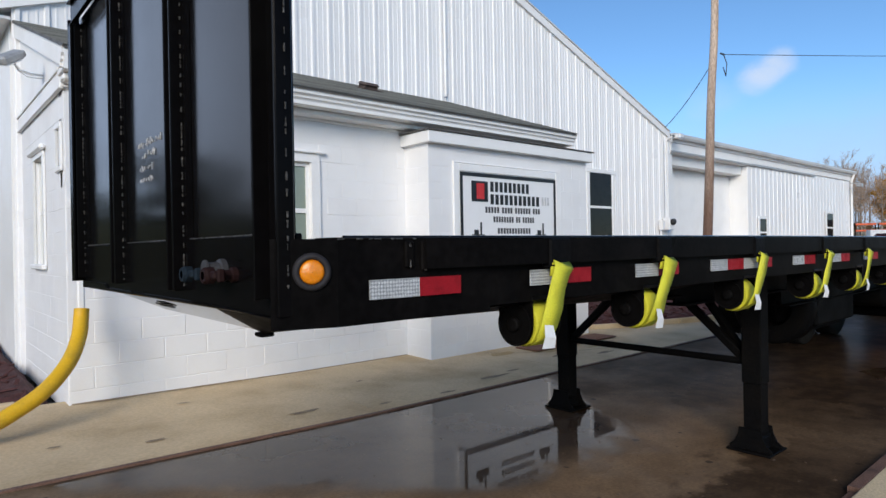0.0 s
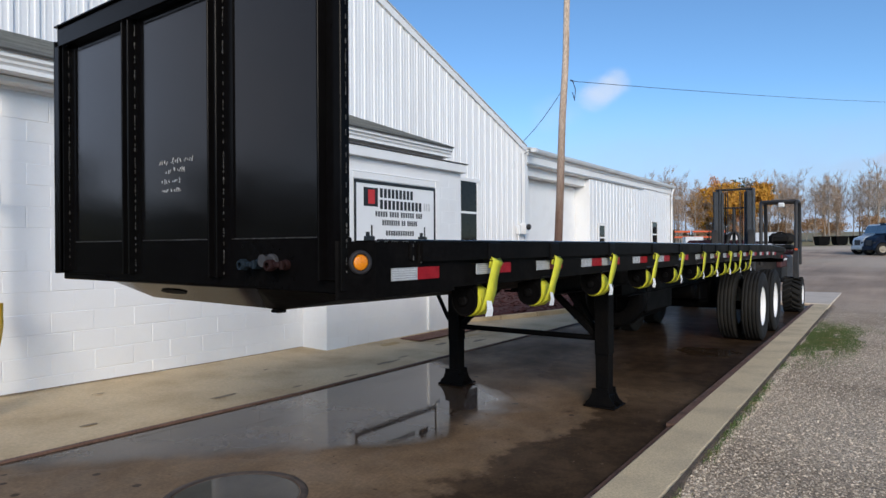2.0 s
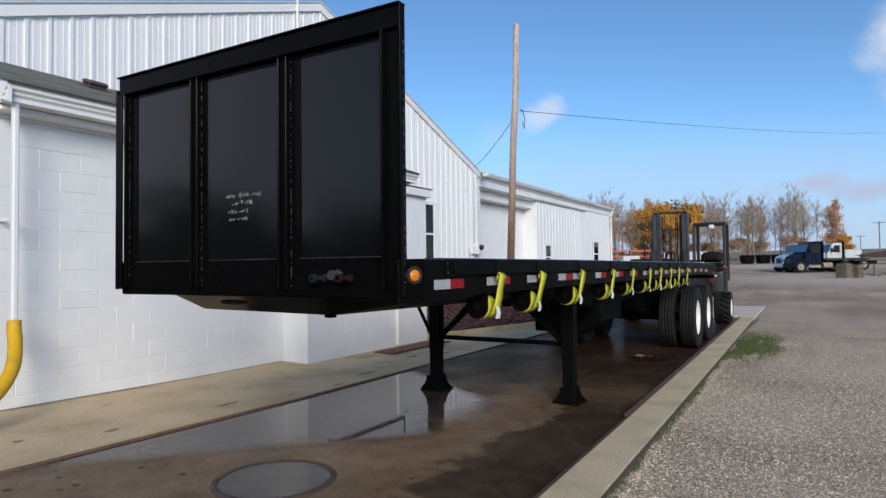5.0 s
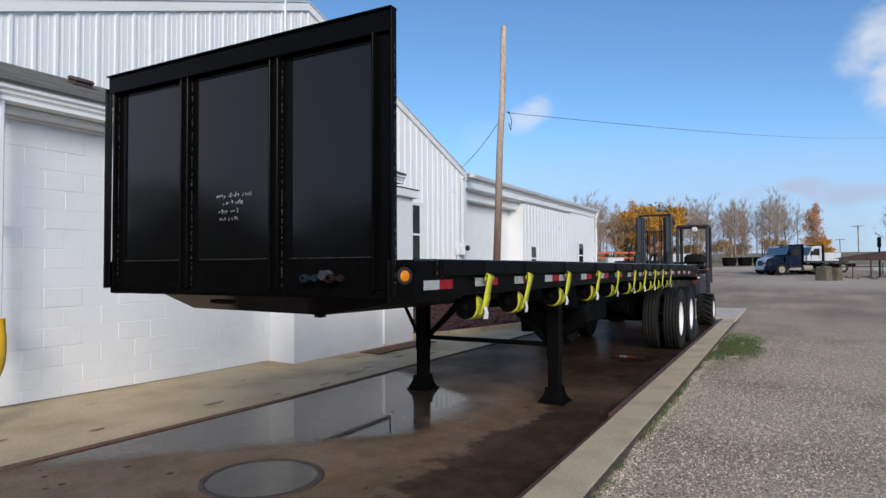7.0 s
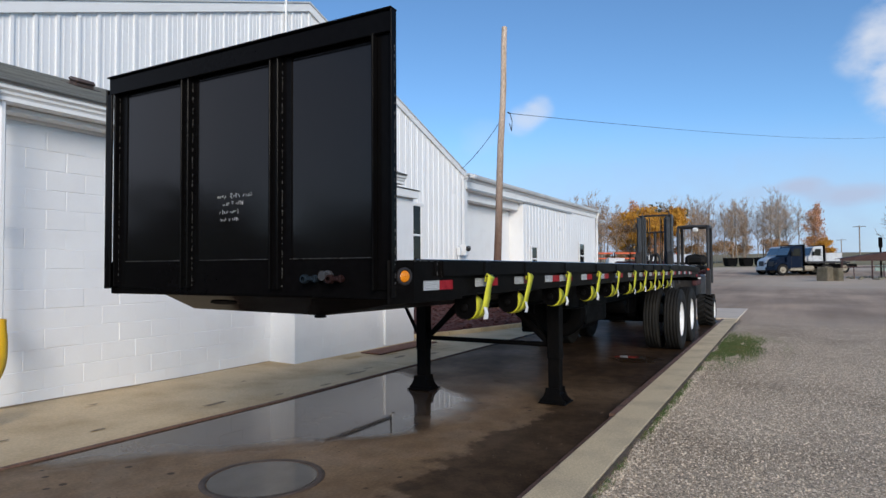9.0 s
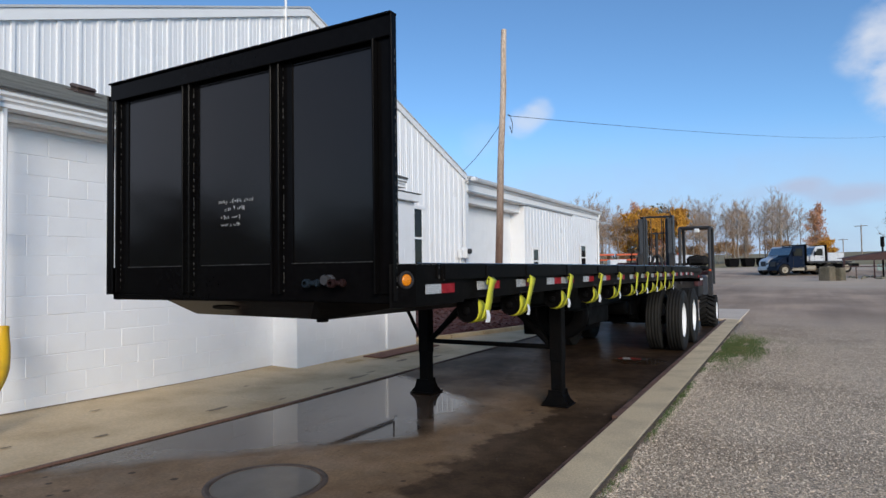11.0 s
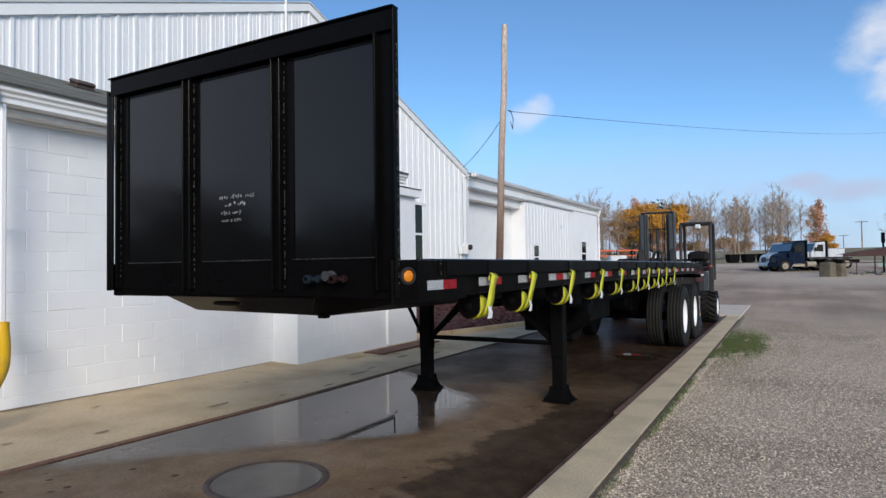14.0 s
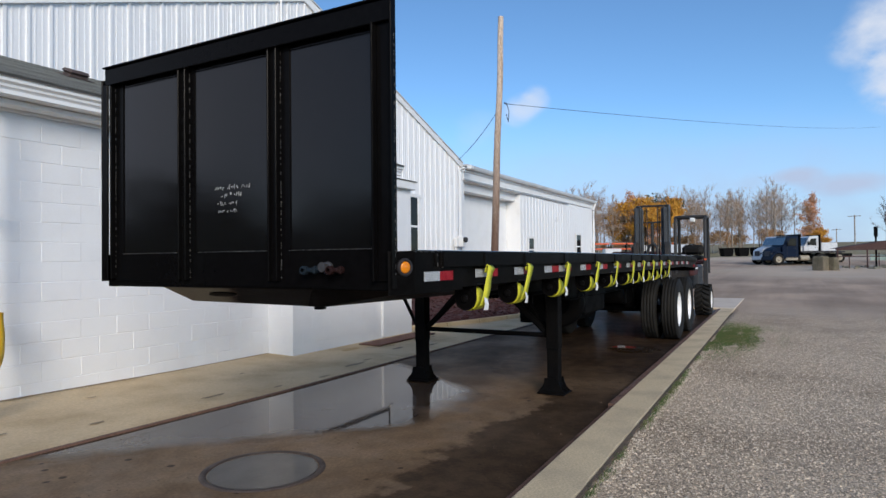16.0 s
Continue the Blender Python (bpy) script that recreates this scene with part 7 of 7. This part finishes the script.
        part("stub", S().box(x + 0.3, x + 0.36, y - 0.7, y - 0.64, z - 0.08, z + 0.9 + 0.2 * (i % 2)), M_rust_load, r)
    part("rail", S().beam((50.2, -4.75, z + 1.36), (54.6, -14.6, z + 1.36), 0.13), M_rust_load, r)
    part("rail", S().beam((50.2, -4.75, z + 0.85), (54.6, -14.6, z + 0.85), 0.07), M_rust_load, r)
    heap = [(0, 0), (0.8, 0.14), (2.2, 0.34), (3.4, 0.52), (4.6, 0.60), (6.5, 0.62), (9.5, 0.5), (9.5, 0)]
    part("load", S().prism(heap, 1.1, Matrix.Translation((50.2, -4.8, z + 1.43)) @ pose(0, 0, 0, 0, 0, -66)), M_rust_load, r, "heap of rusted iron")
    part("sheet", S().box(0, 7, 0, 0.05, 0.55, 0.98, 0, Matrix.Translation((52.2, -7.0, z)) @ pose(0, 0, 0, 0, 0, -66)), M_teal, r, "pale teal sheet behind the posts")
    ps = thing("steel_post", "dark steel post beside the rack", "post")
    zp = yard_z(49, -7)
    part("shaft", S().box(52.3, 52.42, -7.42, -7.3, zp - 0.02, zp + 3.05, 0.02).box(52.25, 52.45, -7.48, -7.24, zp + 2.3, zp + 3.05, 0.04), M_frame, ps)
    sp = S()
    rs = random.Random(8)
    for k in range(60):
        x, y = 49.6 + rs.uniform(0, 5.0), -4.6 - rs.uniform(0, 9.0)
        sp.ball((x, y, yard_z(x, y) + 0.05), rs.uniform(0.06, 0.22), 7, 5, rs.uniform(0.4, 0.9))
    whole("rubble", sp, M_old_conc, "scattered rubble under the rack", "rubble", "stuff")
    # dark skips at the wood's edge
    for i in range(3):
        x, y = 101.5 + i * 1.2, 7.0 - i * 2.1
        z = yard_z(x, y)
        s = thing("skip_container", "dark steel skip at the edge of the wood", "container", "skips by the wood")
        part("body", S().prism([(0.12, 0.25), (0.35, 0.0), (1.3, 0.0), (1.52, 0.25), (1.62, 1.25), (0.0, 1.25)], 1.5, Matrix.Translation((x, y - 0.2, z + 0.05)) @ pose(0, 0, 0, 0, 0, -60)), M_frame, s)
        part("rim", S().box(-0.04, 1.66, -0.04, 1.54, 1.25, 1.31, 0.01, Matrix.Translation((x, y - 0.2, z + 0.05)) @ pose(0, 0, 0, 0, 0, -60)), M_frame, s)
    # orange racking and white crates past the rear building
    z = yard_z(56, 13)
    for i, (x, y) in enumerate(((56.5, 14.4), (57.2, 13.0), (57.9, 11.7))):
        s = thing("storage_rack", "orange steel storage rack in the yard", "rack", "orange racks")
        for dx in (0, 1.4):
            part("upright", S().box(x + dx * 0.5, x + dx * 0.5 + 0.08, y - dx * 0.85, y - dx * 0.85 + 0.08, z - 0.05, z + 2.25), M_frame, s)
        part("beam", S().beam((x, y, z + 2.2), (x + 0.7, y - 1.2, z + 2.2), 0.16), M_orange, s)
        part("beam", S().beam((x, y, z + 1.7), (x + 0.7, y - 1.2, z + 1.7), 0.14), M_orange, s)
    for x, y, w, h, m, lab in ((54.5, 12.9, 1.5, 1.75, M_whitetruck, "white crate in the yard"), (56.0, 10.6, 0.9, 1.9, M_frame, "black crate in the yard"), (56.8, 9.9, 0.8, 2.0, M_whitetruck, "white crate in the yard")):
        c = thing("crate", lab, "crate", "yard crates")
        mm = Matrix.Translation((x, y, yard_z(x, y) - 0.02)) @ pose(0, 0, 0, 0, 0, -60)
        part("body", S().box(0, w, 0, 1.0, 0.1, h, 0.03, mm), m, c)
        part("skid", S().box(0.05, 0.2, 0, 1.0, 0, 0.1, 0, mm).box(w - 0.2, w - 0.05, 0, 1.0, 0, 0.1, 0, mm), M_bark, c)
    # orange barrier and white car beyond the forklift
    b = thing("orange_barrier", "orange slatted barrier in the yard", "barrier")
    zb = yard_z(44, 6.1)
    for i in range(5):
        part("slat", S().beam((44.0, 6.0, zb + 0.5 + i * 0.33), (44.3, 5.5, zb + 0.5 + i * 0.33), 0.13), M_orange, b)
    part("post", S().box(44.0, 44.06, 6.0, 6.06, zb - 0.05, zb + 2.1).box(44.3, 44.36, 5.45, 5.5, zb - 0.05, zb + 2.1), M_orange, b)
    v = thing("white_van", "white van with dark windows parked in the yard", "van", at=(41.2, 4.65, yard_z(41.2, 4.65)))
    v.rotation_euler = (0, 0, radians(6))
    part("body", S().prism([(0, 0.4), (0.1, 1.1), (0.9, 1.2), (1.5, 1.95), (4.6, 1.95), (4.8, 1.0), (4.7, 0.4)], 1.8, Matrix.Translation((0, -0.9, 0))), M_whitetruck, v)
    part("window", S().add([(0.93, -0.8, 1.24), (0.93, 0.8, 1.24), (1.45, 0.75, 1.88), (1.45, -0.75, 1.88)], [(0, 1, 2, 3)]).box(1.6, 4.4, -0.908, -0.902, 1.25, 1.8), M_glass, v)
    for wx in (0.9, 3.8):
        for wy in (-0.8, 0.8):
            part("tyre", S().lathe([(0.2, -0.1), (0.33, -0.1), (0.34, 0), (0.33, 0.1), (0.2, 0.1)], (wx, wy, 0.34), "y", 20), M_rubber, v)
    # distant utility poles
    for x, y, h in ((166.5, -15.37, 7.6), (219.0, -15.0, 4.8)):
        z = yard_z(x, y)
        p = thing("utility_pole", "distant wooden utility pole with a crossarm", "pole", "distant poles")
        part("shaft", S().tube([(x, y, z - 0.1), (x, y, z + h)], 0.13, 8), M_bark, p)
        part("crossarm", S().beam((x - 0.5, y - 1.2, z + h - 0.25), (x + 0.5, y + 1.2, z + h - 0.25), 0.14), M_bark, p)
    fld = S()
    n = 60
    v2, f2 = [], []
    for i in range(n + 1):
        x, y = 92 + 36 * i / n, 20 - 55 * i / n
        v2 += [(x - 2 + 1.2 * noise.noise(Vector((i * 0.3, 0, 0))), y, yard_z(x - 2, y) + 0.03), (x + 30, y + 14, yard_z(x + 30, y) + 0.06)]
    f2 = [(2 * i, 2 * i + 2, 2 * i + 3, 2 * i + 1) for i in range(n)]
    whole("verge", fld.add(v2, f2), M_drygrass, "strip of dry pale grass below the wood", "grass", "stuff")


build_yard()

# ---- trees ----
def grow(s, tw, base, direction, length, radius, depth, spread, tips, rng):
    """One limb and the limbs that leave it; wood goes to s, thin twigs to tw."""
    n = 5 if depth > 1 else 3
    pts, p, d = [Vector(base)], Vector(base), Vector(direction).normalized()
    for i in range(n):
        d = (d + Vector((rng.uniform(-1, 1), rng.uniform(-1, 1), rng.uniform(-0.4, 0.9))) * (0.10 if depth > 2 else 0.2)).normalized()
        p = p + d * length / n
        pts.append(p.copy())
    rad = [radius * (1 - 0.55 * i / n) for i in range(n + 1)]
    (s if depth > 1 else tw).tube(pts, rad, 6 if depth > 2 else (4 if depth > 1 else 3), caps=False)
    if depth == 0:
        tips.append(pts[-1])
        return
    k = {4: 7, 3: 5, 2: 4, 1: 3}[depth]
    for i in range(k):
        u = rng.uniform(0.35, 1.0) if depth < 4 else rng.uniform(0.38, 1.0)
        j = min(int(u * n), n - 1)
        q = pts[j].lerp(pts[j + 1], u * n - j)
        a = rng.uniform(0, 2 * math.pi)
        out = Vector((math.cos(a), math.sin(a), 0))
        nd = (d * (1 - spread) + out * spread + Vector((0, 0, 0.25))).normalized()
        grow(s, tw, q, nd, length * rng.uniform(0.42, 0.66), rad[j] * rng.uniform(0.4, 0.6), depth - 1, min(spread * 1.08, 0.8), tips, rng)
    tips.append(pts[-1])


def leafage(tips, rng, count, size, drift):
    """Many small folded leaf clumps round the twig ends."""
    verts, faces = [], []
    for _ in range(count):
        c = rng.choice(tips) + Vector((rng.gauss(0, drift), rng.gauss(0, drift), rng.gauss(0, drift * 0.8)))
        q = Euler((rng.uniform(0, 6.3), rng.uniform(0, 6.3), rng.uniform(0, 6.3))).to_matrix()
        r = size * rng.uniform(0.5, 1.2)
        n = len(verts)
        verts += [c + q @ Vector(v) for v in ((-r, 0, 0), (0, -r * 0.5, r * 0.12), (r, 0, 0), (0, r * 0.5, r * 0.12))]
        faces.append((n, n + 1, n + 2, n + 3))
    return S().add(verts, faces)


def tree(height, seed, spread, leaf=None, leaf_count=0, leaf_size=0.3, low=False, label=""):
    rng = random.Random(seed)
    t = thing("tree", label, "tree", "trees of the wood")
    s, tw, tips = S(), S(), []
    grow(s, tw, (0, 0, -0.1), (0, 0, 1), height * 0.62, height * 0.018, 4, spread, tips, rng)
    part("trunk", s, M_bark, t)
    tagged(part("brushwood", tw, M_twig, t), kind="stuff")
    if leaf:
        pick = [p for p in tips if p.z > height * (0.16 if low else 0.3)]
        part("crown", leafage(pick, rng, leaf_count, leaf_size, 0.45), leaf, t, "many small autumn leaves")
    return t


def forest_tree(height, seed, crown_from, limb, leaf=None, leaf_count=0, leaf_size=0.2, label=""):
    """A tree grown close among others: one straight leader, bare below, with rising limbs above."""
    rng = random.Random(seed)
    t = thing("tree", label, "tree", "trees of the wood")
    s, tw, tips = S(), S(), []
    n = 10
    lean = Vector((rng.gauss(0, 0.012), rng.gauss(0, 0.012), 0)) * height
    leader = [Vector((rng.gauss(0, 0.05), rng.gauss(0, 0.05), 0)) + lean * (i / n) ** 2 + Vector((0, 0, -0.1 + height * i / n)) for i in range(n + 1)]
    s.tube(leader, [height * 0.0125 * (1 - 0.88 * i / n) + 0.012 for i in range(n + 1)], 6, caps=False)

    def arm(base, d, length, r, steps, lift):
        pts, p = [base], base.copy()
        for _ in range(steps):
            d = (d + Vector((rng.gauss(0, 0.16), rng.gauss(0, 0.16), lift))).normalized()
            p = p + d * length / steps
            pts.append(p.copy())
        return pts, [max(r * (1 - 0.8 * i / steps), 0.009) for i in range(steps + 1)], d

    k = 17
    for i in range(k):
        u = crown_from + (0.97 - crown_from) * ((i + rng.random() * 0.8) / k)
        j = min(int(u * n), n - 1)
        q = leader[j].lerp(leader[j + 1], u * n - j)
        a = i * 2.4 + rng.uniform(-0.5, 0.5)
        rel = (u - crown_from) / (1 - crown_from)
        e = radians(28 + 34 * rel + rng.uniform(-10, 12))
        d = Vector((math.cos(a) * math.cos(e), math.sin(a) * math.cos(e), math.sin(e)))
        length = limb * height * (1.0 - 0.62 * rel) * rng.uniform(0.6, 1.15)
        pts, rad, d1 = arm(q, d, length, height * 0.0045 * (1 - 0.5 * rel), 5, 0.10)
        s.tube(pts, rad, 4, caps=False)
        for m in range(7):
            w = rng.uniform(0.25, 1.0)
            jj = min(int(w * 5), 4)
            qq = pts[jj].lerp(pts[jj + 1], w * 5 - jj)
            dd = (d1 + Vector((rng.gauss(0, 0.6), rng.gauss(0, 0.6), rng.gauss(0.15, 0.4)))).normalized()
            p2, r2, d2 = arm(qq, dd, length * rng.uniform(0.28, 0.5), 0.026, 3, 0.08)
            tw.tube(p2, r2, 3, caps=False)
            for _ in range(6):
                q3 = p2[rng.randint(1, 3)]
                d3 = (d2 + Vector((rng.gauss(0, 0.6), rng.gauss(0, 0.6), rng.gauss(0.1, 0.5)))).normalized()
                p3, r3, _d = arm(q3, d3, length * rng.uniform(0.12, 0.26), 0.018, 2, 0.05)
                tw.tube(p3, r3, 3, caps=False)
                tips.append(p3[-1])
                tips.append(p3[1])
    part("trunk", s, M_bark, t)
    tagged(part("brushwood", tw, M_twig, t), kind="stuff")
    if leaf:
        part("crown", leafage(tips, rng, leaf_count, leaf_size, 0.35), leaf, t, "many small autumn leaves")
    return t


def plant(proto, x, y, scale, turn):
    m = pose(x, y, yard_z(x, y), 0, 0, turn) @ Matrix.Scale(scale, 4)
    ob = copy_thing(proto, m)
    ob.scale = (scale, scale, scale)
    return ob


def build_wood():
    bare = "tall bare grey tree at the edge of the wood"
    protos = {
        "a": forest_tree(12.8, 11, 0.40, 0.34, label=bare),
        "b": forest_tree(13.6, 23, 0.33, 0.40, label=bare),
        "c": forest_tree(12.0, 37, 0.46, 0.28, label=bare),
        "d": forest_tree(11.5, 41, 0.34, 0.30, M_dull, 140, 0.15, label="thin tree with sparse dry brown leaves"),
        "e": forest_tree(10.0, 47, 0.20, 0.34, M_dull, 320, 0.15, label="thin tree with dry tan leaves"),
        "gold": tree(10.5, 53, 0.66, M_gold, 5200, 0.26, True, label="broad tree in golden autumn leaf"),
        "red": forest_tree(12.0, 61, 0.22, 0.34, M_russet, 2500, 0.22, label="tree in russet autumn leaf"),
        "plum": forest_tree(9.0, 67, 0.25, 0.30, M_redleaf, 2200, 0.22, label="tree in dark purple-red leaf"),
        "pine": tree(11.5, 71, 0.62, M_pine, 4200, 0.36, True, label="dark tree with dense dark foliage"),
        "brush": tree(4.2, 83, 0.75, M_dull, 900, 0.16, True, label="low brown brush under the trees"),
    }
    rng = random.Random(5)
    rows = []
    # the wood's edge runs from behind the rear building to the yard's open side
    edge = lambda u: Vector((112 + 22 * u, 30 - 38 * u))
    named = (("gold", 0.20, -2, 1.02), ("gold", 0.265, -3, 1.10), ("gold", 0.14, 3, 0.8), ("pine", 0.325, 4, 1.02), ("e", 0.03, 1, 0.85), ("e", 0.09, 0, 0.95),
             ("b", 0.765, -2, 1.0), ("red", 0.925, -1, 0.88), ("gold", 0.95, -3, 0.42), ("gold", 0.985, 3, 0.5), ("red", 0.24, -4, 0.6), ("e", 0.0, 3, 1.0),
             ("e", 0.44, 0, 0.95), ("c", 0.425, 2, 0.95), ("e", 0.56, 1, 1.0), ("d", 0.60, 0, 1.05))
    for kind, u, off, sc in named:
        p = edge(u) + Vector((off, off * 0.4))
        rows.append((kind, p.x, p.y, sc * 0.92))
    kinds = "abcadbcaebdc"
    for i in range(66):
        u = i / 65 * 0.9
        p = edge(u) + Vector((rng.uniform(-1, 12), rng.uniform(-1.5, 4.0)))
        rows.append((kinds[i % 12], p.x, p.y, rng.uniform(0.64, 0.94)))
    for i in range(30):
        p = edge(i / 29 * 0.98) + Vector((rng.uniform(2, 11), rng.uniform(-1, 3)))
        rows.append(("brush", p.x, p.y, rng.uniform(0.6, 1.2)))
    rows += [("plum", 84.0, -13.6, 0.9), ("c", 86.0, -11.9, 0.55), ("b", 99.0, -25.0, 0.9), ("brush", 150, -25, 1.5), ("d", 170, -26, 0.7), ("a", 165, -30, 0.8)]
    # unseen low trees added behind the viewer to darken what the trailer's paint reflects
    for i in range(44):
        a = radians(92 + 223 * i / 43)
        d = 34 + 9 * (i % 3)
        rows.append(("pine", d * math.cos(a), d * math.sin(a) - 2, 0.38 + 0.05 * (i % 4)))
    for kind, x, y, sc in rows:
        plant(protos[kind], x, y, sc, rng.uniform(0, 360))
    for i, (k, t) in enumerate(protos.items()):
        x, y = 120 + i * 2.2, 30 - i * 1.5
        t.location = (x, y + 6, yard_z(x, y))


build_wood()


# ---- loose stones and weeds ----
def build_stones():
    rng = np.random.default_rng(7)
    n = 165000
    u = rng.random(n)
    x = -2.2 + 16.0 * u ** 1.75
    y = -0.572 - 4.6 * rng.random(n) ** 1.08
    keep = rng.random(n) > np.clip((x - 6.5) / 8.0, 0, 1) ** 1.3 + np.clip((-0.6 - x) / 1.6, 0, 1)
    x, y = x[keep], y[keep]
    n = len(x)
    more = 2500
    x = np.concatenate([x, -0.8 + 9.5 * rng.random(more)])
    y = np.concatenate([y, -0.565 - 0.09 * rng.random(more) ** 0.5])
    y = y + 0.0085 * (x - 1.0) - 0.012
    n = len(x)
    r = 0.0038 + 0.0062 * rng.random(n) ** 2.2
    ico = np.array([(1, 0, 0), (0.2, 1, 0.1), (-1, 0.1, 0), (-0.1, -1, 0), (0.1, 0.15, 0.9), (0, 0, -0.6)])
    tri = np.array([(0, 1, 4), (1, 2, 4), (2, 3, 4), (3, 0, 4), (1, 0, 5), (2, 1, 5), (3, 2, 5), (0, 3, 5)])
    stretch = 0.6 + 0.8 * rng.random((n, 1, 3))
    stretch[:, :, 2] *= 0.75
    jit = 1 + 0.4 * (rng.random((n, 6, 1)) - 0.5)
    ang = rng.random(n) * 6.283
    v = ico[None] * stretch * jit * r[:, None, None]
    ca, sa = np.cos(ang)[:, None], np.sin(ang)[:, None]
    vx = v[:, :, 0] * ca - v[:, :, 1] * sa
    vy = v[:, :, 0] * sa + v[:, :, 1] * ca
    gz = np.array([ground_height(a, b) for a, b in zip(x, y)])
    verts = np.stack([vx + x[:, None], vy + y[:, None], v[:, :, 2] + gz[:, None] + 0.15 * r[:, None]], -1).reshape(-1, 3)
    faces = (tri[None] + 6 * np.arange(n)[:, None, None]).reshape(-1, 3)
    me = bpy.data.meshes.new("gravel_stones")
    me.from_pydata(verts.tolist(), [], faces.tolist())
    me.materials.append(M_chip)
    tagged(new("gravel_stones", me), "loose grey limestone chips beside the kerb", "gravel", "", "stuff")


def chip_material():
    m = material("loose_chips", (0.42, 0.40, 0.37), 0.85, vary=0.15, scale=40, fine=200, bump=0.0, other=(0.34, 0.32, 0.29))
    nt = m.node_tree
    geo = nt.nodes["Geometry"]
    ramp = nt.nodes.new("ShaderNodeValToRGB")
    ramp.color_ramp.elements[0].color = (0.25, 0.208, 0.155, 1)
    ramp.color_ramp.elements[1].color = (0.86, 0.715, 0.555, 1)
    nt.links.new(geo.outputs["Random Per Island"], ramp.inputs[0])
    nt.links.new(ramp.outputs[0], nt.nodes["Principled BSDF"].inputs["Base Color"])
    return m


M_chip = chip_material()
build_stones()


def build_grass():
    rng = random.Random(3)
    verts, faces = [], []

    def blade(x, y, h):
        n = len(verts)
        a = rng.uniform(0, 6.3)
        w = 0.0035
        dx, dy = math.cos(a) * w, math.sin(a) * w
        lx, ly = rng.gauss(0, 0.4) * h, rng.gauss(0, 0.4) * h
        z = ground_height(x, y) - 0.004
        verts.extend([(x - dx, y - dy, z), (x + dx, y + dy, z), (x + lx * 0.5 + dx * 0.6, y + ly * 0.5 + dy * 0.6, z + h * 0.65), (x + lx * 0.5 - dx * 0.6, y + ly * 0.5 - dy * 0.6, z + h * 0.65), (x + lx, y + ly, z + h)])
        faces.extend([(n, n + 1, n + 2, n + 3), (n + 3, n + 2, n + 4)])

    for _ in range(17000):
        x, y = rng.gauss(9.2, 0.95), -0.60 - abs(rng.gauss(0.08, 0.36))
        if 0.9 * noise.noise(Vector((x * 1.1, y * 3.2, 7))) + 0.7 * noise.noise(Vector((x * 8, y * 8.0, 3))) > -0.3 + 0.35 * abs(y + 0.75):
            blade(x, y + kerb_shift(x), rng.uniform(0.012, 0.04))
    for _ in range(300):
        cx = rng.uniform(-0.2, 8.5)
        if noise.noise(Vector((cx * 1.1, 0, 2))) < -0.1:
            continue
        for _ in range(rng.randint(3, 16)):
            blade(cx + rng.gauss(0, 0.06), -0.57 + kerb_shift(cx) - abs(rng.gauss(0, 0.03)), rng.uniform(0.012, 0.042))
    whole("grass", S().add(verts, faces), M_grass, "patchy short green grass at the kerb", "grass", "stuff")


build_grass()


def build_reflected_bank():
    """An unseen dark bank, added so that the headboard's lower part reflects dark."""
    n, v, f = 160, [], []
    for i in range(n + 1):
        a = radians(91 + 76 * i / n)
        for r, z in ((31.4, 0.0), (31.2, 1.6), (31.6, 3.0), (32.4, 3.3), (33.2, 2.9), (33.4, 0.0)):
            k = 0.35 * noise.noise(Vector((a * 22, z, r)))
            v.append(((r + k) * math.cos(a), (r + k) * math.sin(a), z + (k if z > 0 else 0)))
    for i in range(n):
        f += [(6 * i + j, 6 * i + 6 + j, 6 * i + 7 + j, 6 * i + j + 1) for j in range(5)]
    whole("hedge", S().add(v, f), M_pine, "unseen dark leafy bank, added for the headboard to reflect", "hedge", "stuff")


build_reflected_bank()
# unseen dark sheet added over the gravel so the headboard reflects no bright ground
whole("lawn", S().add([(-60, 5.6, 0.06), (-0.4, 12.1, 0.06), (-0.4, 60, 0.06), (-60, 60, 0.06), (-3.6, 5.6, 0.06), (-3.6, 12.1, 0.06)], [(0, 4, 5, 1, 2, 3)]), M_reflected_ground, "unseen dark ground past the office corner, added for reflections", "grass", "stuff")

# ---- wall blocks last ----
build_blocks(office)
